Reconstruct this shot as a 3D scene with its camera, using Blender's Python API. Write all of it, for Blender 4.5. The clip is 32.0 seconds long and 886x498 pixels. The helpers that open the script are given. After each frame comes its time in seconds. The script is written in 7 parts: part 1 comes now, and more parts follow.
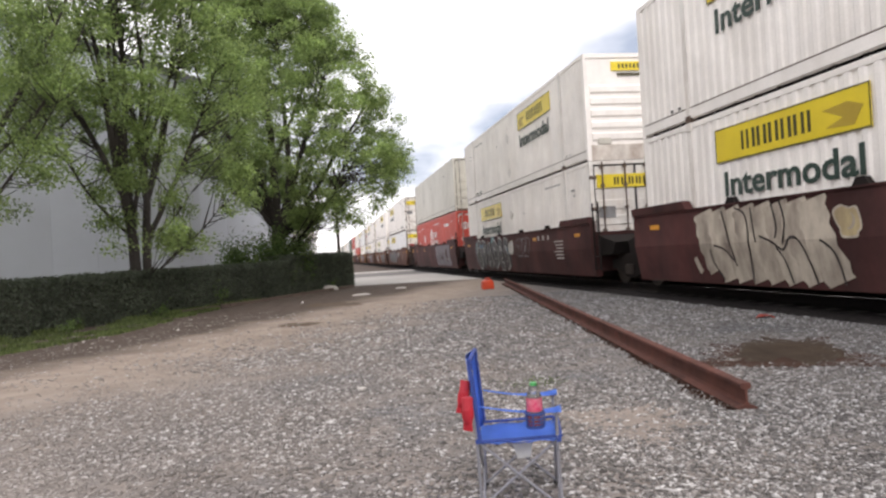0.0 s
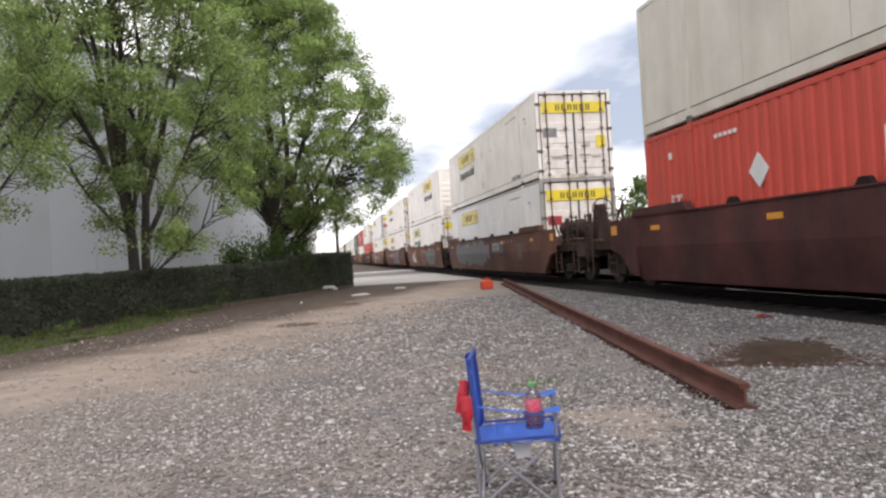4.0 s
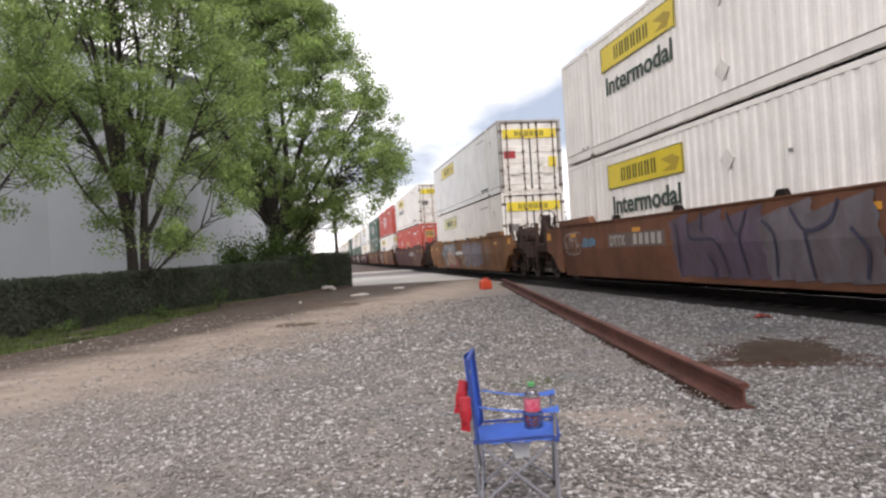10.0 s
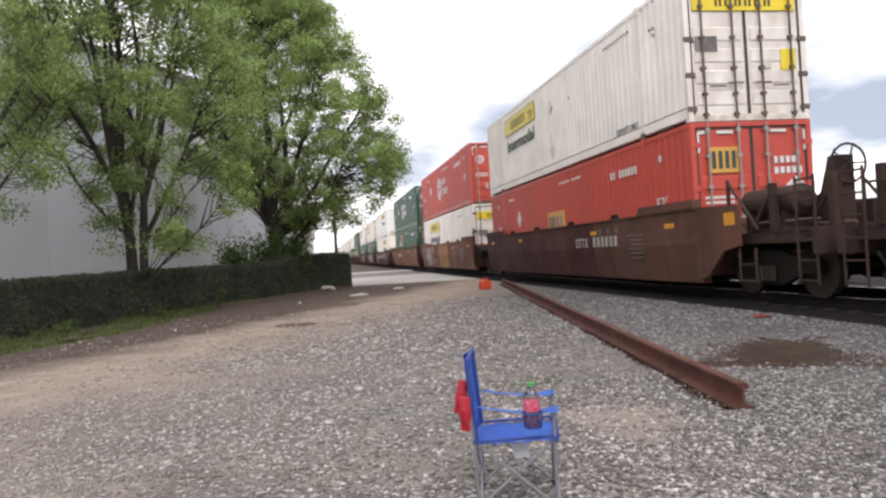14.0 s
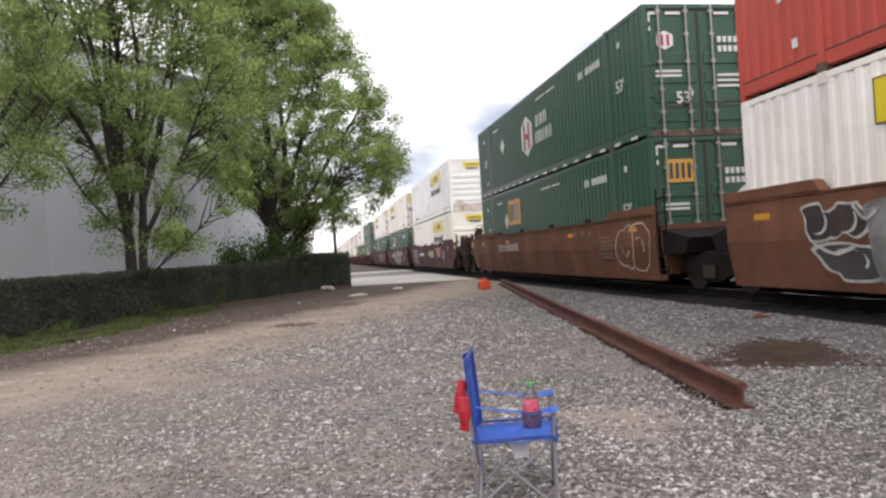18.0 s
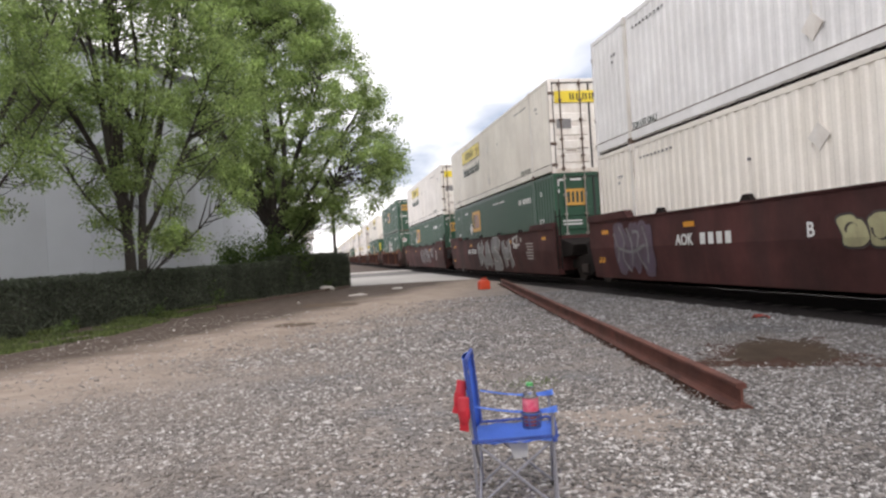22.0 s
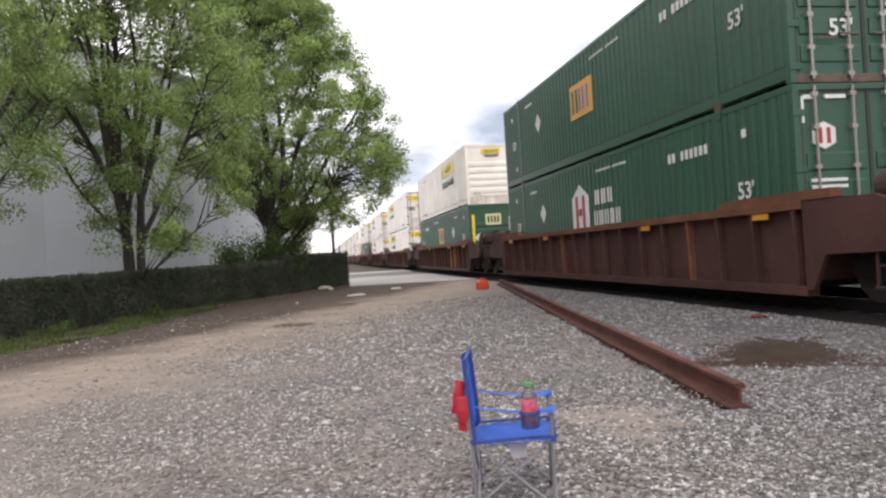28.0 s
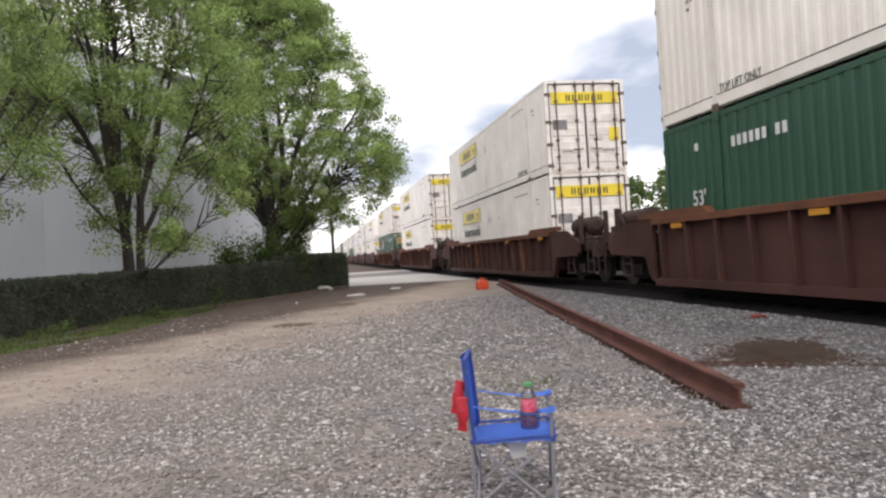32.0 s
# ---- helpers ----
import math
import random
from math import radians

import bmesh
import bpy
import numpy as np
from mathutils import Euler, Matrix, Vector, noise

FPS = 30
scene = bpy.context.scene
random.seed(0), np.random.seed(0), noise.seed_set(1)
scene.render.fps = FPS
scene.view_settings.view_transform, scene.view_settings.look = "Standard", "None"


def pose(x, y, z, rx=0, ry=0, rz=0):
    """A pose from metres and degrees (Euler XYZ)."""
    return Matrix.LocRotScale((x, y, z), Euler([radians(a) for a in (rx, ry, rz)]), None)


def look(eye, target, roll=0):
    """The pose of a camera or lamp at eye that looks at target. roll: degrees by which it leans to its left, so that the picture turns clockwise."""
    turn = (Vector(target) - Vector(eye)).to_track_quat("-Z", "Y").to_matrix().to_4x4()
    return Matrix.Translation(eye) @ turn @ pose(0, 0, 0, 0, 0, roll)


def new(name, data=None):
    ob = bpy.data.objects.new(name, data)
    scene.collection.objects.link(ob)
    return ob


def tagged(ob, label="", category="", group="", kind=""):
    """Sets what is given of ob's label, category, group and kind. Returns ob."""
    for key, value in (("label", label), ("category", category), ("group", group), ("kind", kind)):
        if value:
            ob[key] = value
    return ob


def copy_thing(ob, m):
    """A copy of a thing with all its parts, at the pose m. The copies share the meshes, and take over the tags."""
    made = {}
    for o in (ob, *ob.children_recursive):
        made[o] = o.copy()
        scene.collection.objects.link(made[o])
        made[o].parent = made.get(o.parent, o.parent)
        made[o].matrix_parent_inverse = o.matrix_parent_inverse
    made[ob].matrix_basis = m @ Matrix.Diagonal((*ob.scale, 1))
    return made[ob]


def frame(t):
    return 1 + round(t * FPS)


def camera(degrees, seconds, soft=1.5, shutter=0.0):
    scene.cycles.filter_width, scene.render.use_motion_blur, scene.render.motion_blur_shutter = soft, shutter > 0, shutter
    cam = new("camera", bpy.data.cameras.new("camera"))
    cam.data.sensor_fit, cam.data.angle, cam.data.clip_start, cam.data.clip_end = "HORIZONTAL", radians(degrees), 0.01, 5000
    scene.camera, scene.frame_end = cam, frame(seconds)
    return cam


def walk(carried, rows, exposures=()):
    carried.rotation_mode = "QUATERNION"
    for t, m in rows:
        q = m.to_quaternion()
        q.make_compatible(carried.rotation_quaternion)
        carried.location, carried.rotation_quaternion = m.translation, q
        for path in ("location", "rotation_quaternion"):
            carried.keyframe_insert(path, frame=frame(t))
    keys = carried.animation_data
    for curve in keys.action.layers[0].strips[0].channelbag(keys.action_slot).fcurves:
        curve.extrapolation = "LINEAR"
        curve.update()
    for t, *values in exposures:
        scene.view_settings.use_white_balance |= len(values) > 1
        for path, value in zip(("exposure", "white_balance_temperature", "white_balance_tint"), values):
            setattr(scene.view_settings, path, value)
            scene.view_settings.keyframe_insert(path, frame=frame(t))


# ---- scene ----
# ---------- camera ----------
EYE = (0.0, 0.0, 1.28)
CAM_ROWS = ((0, 0.0), (2.5, 0.02), (4.5, 0.11), (5.5, 0.165), (9, 0.17), (13, 0.185), (14.5, 0.22), (17, 0.25), (19, 0.285),
            (22, 0.3), (25, 0.32), (27, 0.385), (29, 0.43), (32, 0.445))


def aim(extra):
    a, e = radians(9.58 + extra), radians(0.336)
    return look(EYE, (EYE[0] + math.sin(a) * math.cos(e), EYE[1] + math.cos(a) * math.cos(e), EYE[2] + math.sin(e)), -3.467)


cam = camera(64.46, 32.0, soft=2.45)
walk(cam, [(t, aim(d)) for t, d in CAM_ROWS], exposures=[(0, 0.93, 6700, 15), (32, 0.93, 6700, 15)])

# ---------- sky and sun ----------
SUN_EL, SUN_AZ = 46.0, 187.0
world = bpy.data.worlds.new("overcast_sky")
scene.world = world
world.use_nodes = True
wn, wl = world.node_tree.nodes, world.node_tree.links
wn.clear()
w_out, w_bg, w_sky = wn.new("ShaderNodeOutputWorld"), wn.new("ShaderNodeBackground"), wn.new("ShaderNodeTexSky")
w_sky.sky_type, w_sky.sun_disc = "NISHITA", False
w_sky.sun_elevation, w_sky.sun_rotation = radians(SUN_EL), radians(SUN_AZ)
w_co, w_sep, w_add = wn.new("ShaderNodeTexCoord"), wn.new("ShaderNodeSeparateXYZ"), wn.new("ShaderNodeMath")
w_dx, w_dy, w_cmb = wn.new("ShaderNodeMath"), wn.new("ShaderNodeMath"), wn.new("ShaderNodeCombineXYZ")
w_n, w_ramp, w_mix = wn.new("ShaderNodeTexNoise"), wn.new("ShaderNodeValToRGB"), wn.new("ShaderNodeMixRGB")
w_gain = wn.new("ShaderNodeMixRGB")
wl.new(w_co.outputs["Generated"], w_sep.inputs[0])
w_add.operation, w_add.inputs[1].default_value = "ADD", 0.22
wl.new(w_sep.outputs[2], w_add.inputs[0])
for w_d, k in ((w_dx, 0), (w_dy, 1)):
    w_d.operation = "DIVIDE"
    wl.new(w_sep.outputs[k], w_d.inputs[0])
    wl.new(w_add.outputs[0], w_d.inputs[1])
    wl.new(w_d.outputs[0], w_cmb.inputs[k])
CLOUD_SHIFT = (1.3, 5.2)
w_map = wn.new("ShaderNodeMapping")
w_map.inputs["Location"].default_value = (CLOUD_SHIFT[0], CLOUD_SHIFT[1], 0)
w_map.inputs["Scale"].default_value = (1.0, 0.75, 1)
wl.new(w_cmb.outputs[0], w_map.inputs[0])
wl.new(w_map.outputs[0], w_n.inputs["Vector"])
w_n.inputs["Scale"].default_value, w_n.inputs["Detail"].default_value, w_n.inputs["Roughness"].default_value = 1.25, 5, 0.5
# a bank of cloud low over the horizon, thicker and higher towards +x
w_east, w_low, w_high, w_bank, w_more, w_sub = (wn.new(k) for k in ("ShaderNodeMapRange", "ShaderNodeMapRange", "ShaderNodeMapRange", "ShaderNodeMath", "ShaderNodeMath", "ShaderNodeMath"))
for w_m, lo, hi, w_a, w_b in ((w_east, 0.25, 0.6, 0.2, 0.22), (w_low, 0.06, 0.16, 0.0, 1.0), (w_high, 0.17, 0.36, 1.0, 0.0)):
    w_m.interpolation_type = "SMOOTHSTEP"
    w_m.inputs["From Min"].default_value, w_m.inputs["From Max"].default_value = lo, hi
    w_m.inputs["To Min"].default_value, w_m.inputs["To Max"].default_value = w_a, w_b
    wl.new(w_sep.outputs[0 if w_m is w_east else 2], w_m.inputs[0])
w_bank.operation, w_more.operation, w_sub.operation = "MULTIPLY", "MULTIPLY", "SUBTRACT"
wl.new(w_low.outputs[0], w_bank.inputs[0])
wl.new(w_high.outputs[0], w_bank.inputs[1])
wl.new(w_bank.outputs[0], w_more.inputs[0])
wl.new(w_east.outputs[0], w_more.inputs[1])
wl.new(w_n.outputs["Fac"], w_sub.inputs[0])
wl.new(w_more.outputs[0], w_sub.inputs[1])
wl.new(w_sub.outputs[0], w_ramp.inputs[0])
w_ramp.color_ramp.elements[0].position, w_ramp.color_ramp.elements[0].color = 0.27, (0.28, 0.325, 0.4, 1)
w_ramp.color_ramp.elements[1].position, w_ramp.color_ramp.elements[1].color = 0.49, (1.05, 1.05, 1.05, 1)
w_gain.blend_type, w_gain.inputs[0].default_value = "MULTIPLY", 1.0
w_gain.inputs[2].default_value = (0.1, 0.1, 0.1, 1)
wl.new(w_sky.outputs[0], w_gain.inputs[1])
w_mix.inputs[0].default_value = 0.9
wl.new(w_gain.outputs[0], w_mix.inputs[1])
wl.new(w_ramp.outputs[0], w_mix.inputs[2])
wl.new(w_mix.outputs[0], w_bg.inputs[0])
w_bg.inputs[1].default_value = 1.0
wl.new(w_bg.outputs[0], w_out.inputs[0])

sun = new("sun", bpy.data.lights.new("sun", "SUN"))
sun.data.energy, sun.data.angle, sun.data.color = 0.8, radians(35), (1.0, 0.96, 0.9)
sun.matrix_basis = look((0, 0, 60), (-60 * math.sin(radians(SUN_AZ)), -60 * math.cos(radians(SUN_AZ)), 60 - 60 * math.tan(radians(SUN_EL))))


# ---------- materials ----------
def paint(name, base, stain=(0.2, 0.15, 0.1), amount=0.3, scale=1.2, streak=4.0, rough=0.55, metal=0.0, bump=0.08, grain=45.0, tone=0.12, gloss=0.5, blotch=0.14):
    """Painted or worn surface: stains drawn out downwards, fine grain, slight relief."""
    m = bpy.data.materials.new(name)
    m.use_nodes = True
    n, l = m.node_tree.nodes, m.node_tree.links
    b = n["Principled BSDF"]
    co, mp, n1, rp, mx = n.new("ShaderNodeTexCoord"), n.new("ShaderNodeMapping"), n.new("ShaderNodeTexNoise"), n.new("ShaderNodeValToRGB"), n.new("ShaderNodeMixRGB")
    mp.inputs["Scale"].default_value = (scale, scale, scale / streak)
    info, spread, shift = n.new("ShaderNodeObjectInfo"), n.new("ShaderNodeMath"), n.new("ShaderNodeVectorMath")
    spread.operation, spread.inputs[1].default_value = "MULTIPLY", 43.0
    l.new(info.outputs["Random"], spread.inputs[0])
    shift.operation = "ADD"
    l.new(co.outputs["Object"], shift.inputs[0])
    l.new(spread.outputs[0], shift.inputs[1])
    l.new(shift.outputs[0], mp.inputs[0])
    l.new(mp.outputs[0], n1.inputs["Vector"])
    n1.inputs["Scale"].default_value, n1.inputs["Detail"].default_value, n1.inputs["Roughness"].default_value = 1.0, 7, 0.62
    rp.color_ramp.elements[0].position, rp.color_ramp.elements[0].color = 0.5 - 0.12, (0, 0, 0, 1)
    rp.color_ramp.elements[1].position, rp.color_ramp.elements[1].color = 0.78, (1, 1, 1, 1)
    l.new(n1.outputs["Fac"], rp.inputs[0])
    amt = n.new("ShaderNodeMath")
    amt.operation, amt.inputs[1].default_value = "MULTIPLY", amount
    l.new(rp.outputs[0], amt.inputs[0])
    l.new(amt.outputs[0], mx.inputs[0])
    mx.inputs[1].default_value, mx.inputs[2].default_value = (*base, 1), (*stain, 1)
    n2, r2, m2 = n.new("ShaderNodeTexNoise"), n.new("ShaderNodeMapRange"), n.new("ShaderNodeMixRGB")
    n2.inputs["Scale"].default_value, n2.inputs["Detail"].default_value = grain, 3
    l.new(co.outputs["Object"], n2.inputs["Vector"])
    r2.inputs["To Min"].default_value, r2.inputs["To Max"].default_value = 1 - tone, 1 + tone
    l.new(n2.outputs["Fac"], r2.inputs[0])
    m2.blend_type, m2.inputs[0].default_value = "MULTIPLY", 1.0
    l.new(mx.outputs[0], m2.inputs[1])
    l.new(r2.outputs[0], m2.inputs[2])
    n3, r3, m3 = n.new("ShaderNodeTexNoise"), n.new("ShaderNodeMapRange"), n.new("ShaderNodeMixRGB")
    n3.inputs["Scale"].default_value, n3.inputs["Detail"].default_value, n3.inputs["Roughness"].default_value = 0.55 * scale, 6, 0.65
    l.new(shift.outputs[0], n3.inputs["Vector"])
    r3.inputs["From Min"].default_value, r3.inputs["From Max"].default_value = 0.3, 0.7
    r3.inputs["To Min"].default_value, r3.inputs["To Max"].default_value = 1 - blotch, 1 + 0.5 * blotch
    l.new(n3.outputs["Fac"], r3.inputs[0])
    m3.blend_type, m3.inputs[0].default_value = "MULTIPLY", 1.0
    l.new(m2.outputs[0], m3.inputs[1])
    l.new(r3.outputs[0], m3.inputs[2])
    l.new(m3.outputs[0], b.inputs["Base Color"])
    b.inputs["Roughness"].default_value, b.inputs["Metallic"].default_value, b.inputs["Specular IOR Level"].default_value = rough, metal, gloss
    bp = n.new("ShaderNodeBump")
    bp.inputs["Strength"].default_value, bp.inputs["Distance"].default_value = bump, 0.02
    l.new(n2.outputs["Fac"], bp.inputs["Height"])
    l.new(bp.outputs[0], b.inputs["Normal"])
    return m


M_WHITE = paint("white_container_paint", (0.87, 0.835, 0.795), (0.45, 0.38, 0.3), 0.25, scale=1.5, streak=5)
M_COOL = paint("cool_white_container_paint", (0.81, 0.81, 0.81), (0.5, 0.46, 0.41), 0.2, scale=1.5, streak=5)
M_CREAM = paint("cream_container_paint", (0.82, 0.785, 0.72), (0.4, 0.32, 0.22), 0.25)
M_GREY = paint("weathered_grey_container_paint", (0.58, 0.56, 0.5), (0.3, 0.28, 0.2), 0.5)
M_GREEN = paint("green_container_paint", (0.017, 0.072, 0.041), (0.03, 0.046, 0.034), 0.3, rough=0.45)
M_RED = paint("red_container_paint", (0.5, 0.062, 0.042), (0.3, 0.06, 0.042), 0.4, rough=0.5)
M_DOORWHITE = paint("rust_streaked_white_door", (0.75, 0.73, 0.69), (0.3, 0.17, 0.09), 0.42, scale=2.6, streak=3)
M_RUSTWHITE = paint("rust_eaten_white_steel", (0.7, 0.66, 0.6), (0.2, 0.105, 0.06), 0.8, scale=3.2, streak=2)
M_GEAR = paint("dark_brown_brake_gear", (0.062, 0.04, 0.034), (0.026, 0.02, 0.018), 0.7, scale=3, rough=0.8, gloss=0.15, blotch=0.3)
M_LOCK = paint("rusty_lock_steel", (0.13, 0.1, 0.085), (0.09, 0.05, 0.03), 0.6, scale=4, rough=0.7, gloss=0.3)
M_CASTING = paint("rusty_corner_casting", (0.1, 0.066, 0.05), (0.22, 0.19, 0.16), 0.5, scale=6, streak=1, rough=0.8, gloss=0.2)
M_YELLOW = paint("yellow_sign_film", (0.74, 0.58, 0.03), (0.5, 0.33, 0.05), 0.3, rough=0.4)
M_PALE = paint("faded_sign_film", (0.62, 0.6, 0.3), (0.5, 0.5, 0.34), 0.4, rough=0.5)
M_INK = paint("dark_green_lettering", (0.02, 0.045, 0.035), (0.1, 0.11, 0.1), 0.3)
M_TEAL = paint("teal_green_lettering", (0.03, 0.13, 0.09), (0.1, 0.16, 0.12), 0.3)
M_OLIVE = paint("dark_olive_lettering", (0.05, 0.045, 0.01), (0.12, 0.1, 0.03), 0.3)
M_MARK = paint("white_marking_film", (0.62, 0.63, 0.62), (0.5, 0.5, 0.48), 0.2)
M_ORANGE = paint("orange_sign_film", (0.62, 0.33, 0.06), (0.4, 0.25, 0.1), 0.4)
M_BLUE = paint("blue_marking_film", (0.08, 0.11, 0.3), (0.1, 0.1, 0.2), 0.3)
M_REDMARK = paint("dark_red_marking", (0.33, 0.02, 0.03), (0.2, 0.03, 0.03), 0.3)
M_STEEL = paint("galvanised_rod_steel", (0.34, 0.33, 0.31), (0.2, 0.13, 0.08), 0.5, rough=0.45, metal=0.4)
M_RUBBER = paint("black_rubber_gasket", (0.03, 0.03, 0.03), (0.06, 0.055, 0.05), 0.4, rough=0.8)
M_MAROON = paint("maroon_railcar_paint", (0.086, 0.033, 0.031), (0.036, 0.024, 0.023), 0.85, scale=1.1, rough=0.75, gloss=0.16, blotch=0.5)
M_BROWN = paint("brown_railcar_paint", (0.135, 0.064, 0.046), (0.055, 0.036, 0.03), 0.8, scale=1.1, rough=0.75, gloss=0.16, blotch=0.45)
M_RUSTO = paint("orange_brown_railcar_paint", (0.18, 0.08, 0.048), (0.075, 0.04, 0.03), 0.8, scale=1.1, rough=0.75, gloss=0.16, blotch=0.45)
M_AMBER = paint("amber_railcar_paint", (0.25, 0.118, 0.048), (0.1, 0.05, 0.032), 0.8, scale=1.1, rough=0.75, gloss=0.16, blotch=0.4)
M_BAY = paint("yellow_orange_panel_paint", (0.32, 0.165, 0.05), (0.16, 0.08, 0.036), 0.6, scale=2.0, rough=0.7, gloss=0.16, blotch=0.25)
M_RIB = paint("rusty_ribbed_railcar_paint", (0.062, 0.031, 0.028), (0.11, 0.048, 0.032), 0.5, scale=1.0, rough=0.8, gloss=0.16, blotch=0.4)
M_RIBTOP = paint("bright_rust_chord", (0.15, 0.062, 0.033), (0.07, 0.034, 0.026), 0.7, scale=2.5, streak=1, rough=0.8, gloss=0.2, blotch=0.35)
M_UNDER = paint("grimy_running_gear", (0.014, 0.012, 0.0115), (0.03, 0.021, 0.018), 0.5, rough=0.85, gloss=0.12)
M_WHEEL = paint("worn_wheel_steel", (0.05, 0.04, 0.036), (0.03, 0.024, 0.02), 0.5, rough=0.6, metal=0.2, gloss=0.2)
M_SHINE = paint("polished_rail_steel", (0.5, 0.49, 0.48), (0.25, 0.2, 0.17), 0.3, rough=0.25, metal=0.9)
M_RUST = paint("rusted_rail_steel", (0.125, 0.05, 0.038), (0.045, 0.024, 0.02), 0.75, scale=3, streak=1, rough=0.85, bump=0.3, grain=90, tone=0.3, gloss=0.25, blotch=0.35)
M_WOOD = paint("creosoted_timber", (0.03, 0.025, 0.022), (0.055, 0.046, 0.038), 0.5, rough=0.9, bump=0.3)
M_OXIDE = paint("dull_oxide_red_lettering", (0.17, 0.04, 0.04), (0.1, 0.04, 0.035), 0.5, scale=4)
M_GRAF_W = paint("white_spray_paint", (0.58, 0.57, 0.545), (0.07, 0.04, 0.036), 0.85, scale=2.6, streak=2.0)
M_GRAF_C = paint("cream_spray_paint", (0.5, 0.44, 0.36), (0.07, 0.04, 0.036), 0.85, scale=2.6, streak=2.0)
M_GRAF_G = paint("grey_spray_paint", (0.22, 0.225, 0.23), (0.09, 0.065, 0.062), 0.85, scale=2.6, streak=2.0, blotch=0.3)
M_GRAF_K = paint("black_spray_paint", (0.02, 0.02, 0.022), (0.07, 0.04, 0.036), 0.85, scale=2.6, streak=2.0)
M_GRAF_T = paint("dark_teal_spray_paint", (0.055, 0.07, 0.072), (0.065, 0.042, 0.038), 0.85, scale=2.6, streak=2.0, blotch=0.3)
M_GRAF_A = paint("turquoise_spray_paint", (0.09, 0.26, 0.28), (0.07, 0.04, 0.036), 0.7, scale=2.6, streak=2.0)
M_GRAF_L = paint("lavender_grey_spray_paint", (0.13, 0.115, 0.13), (0.07, 0.043, 0.042), 0.85, scale=2.4, streak=2.0, blotch=0.35)
M_GRAF_N = paint("dark_navy_spray_paint", (0.03, 0.03, 0.06), (0.06, 0.04, 0.045), 0.6, scale=2.6, streak=2.0)
M_GRAF_P = paint("mauve_spray_paint", (0.1, 0.07, 0.105), (0.065, 0.04, 0.04), 0.85, scale=2.6, streak=2.0, blotch=0.3)
M_GRAF_B = paint("blue_spray_paint", (0.08, 0.19, 0.3), (0.07, 0.04, 0.036), 0.85, scale=2.6, streak=2.0)
M_GRAF_O = paint("salmon_spray_paint", (0.42, 0.16, 0.12), (0.07, 0.04, 0.036), 0.85, scale=2.6, streak=2.0)
M_GRAF_Y = paint("sand_spray_paint", (0.5, 0.4, 0.22), (0.07, 0.04, 0.036), 0.85, scale=2.6, streak=2.0)
M_GRAF_S = paint("pale_lemon_spray_paint", (0.36, 0.35, 0.2), (0.07, 0.04, 0.036), 0.6, scale=3.0, streak=2.0)
M_WALL = paint("pale_grey_wall_panel", (0.5, 0.535, 0.58), (0.43, 0.46, 0.5), 0.35, scale=0.25, streak=5, rough=0.6)
M_ROOF = paint("dark_roof_trim", (0.08, 0.08, 0.085), (0.05, 0.05, 0.05), 0.3)
M_BARK = paint("grey_brown_bark", (0.048, 0.041, 0.035), (0.025, 0.022, 0.019), 0.6, scale=5, streak=6, rough=0.95, bump=0.6, grain=35, tone=0.3)
M_CONC = paint("pale_concrete", (0.4, 0.385, 0.36), (0.26, 0.24, 0.22), 0.5, scale=0.3, streak=1, rough=0.85, bump=0.2)
M_ASPH = paint("worn_asphalt", (0.13, 0.125, 0.12), (0.2, 0.19, 0.18), 0.5, scale=0.4, streak=1, rough=0.9, bump=0.2)


def leaf_material(name, dark, light, rough=0.6, see=0.5, patchy=0.35):
    m = bpy.data.materials.new(name)
    m.use_nodes = True
    n, l = m.node_tree.nodes, m.node_tree.links
    b = n["Principled BSDF"]
    g, rp = n.new("ShaderNodeNewGeometry"), n.new("ShaderNodeValToRGB")
    rp.color_ramp.elements[0].color, rp.color_ramp.elements[1].color = (*dark, 1), (*light, 1)
    l.new(g.outputs["Random Per Island"], rp.inputs[0])
    co, nz, mx = n.new("ShaderNodeTexCoord"), n.new("ShaderNodeTexNoise"), n.new("ShaderNodeMixRGB")
    nz.inputs["Scale"].default_value = 1.0
    l.new(co.outputs["Object"], nz.inputs["Vector"])
    mx.blend_type, mx.inputs[0].default_value = "MULTIPLY", 0.85
    rg = n.new("ShaderNodeMapRange")
    rg.inputs["From Min"].default_value, rg.inputs["From Max"].default_value = 0.3, 0.7
    rg.inputs["To Min"].default_value, rg.inputs["To Max"].default_value = 1 - patchy, 1 + patchy
    l.new(nz.outputs["Fac"], rg.inputs[0])
    l.new(rp.outputs[0], mx.inputs[1])
    l.new(rg.outputs[0], mx.inputs[2])
    l.new(mx.outputs[0], b.inputs["Base Color"])
    b.inputs["Roughness"].default_value = rough
    tr, ad = n.new("ShaderNodeBsdfTranslucent"), n.new("ShaderNodeMixShader")
    l.new(mx.outputs[0], tr.inputs[0])
    ad.inputs[0].default_value = see
    l.new(b.outputs[0], ad.inputs[1])
    l.new(tr.outputs[0], ad.inputs[2])
    l.new(ad.outputs[0], n["Material Output"].inputs[0])
    return m


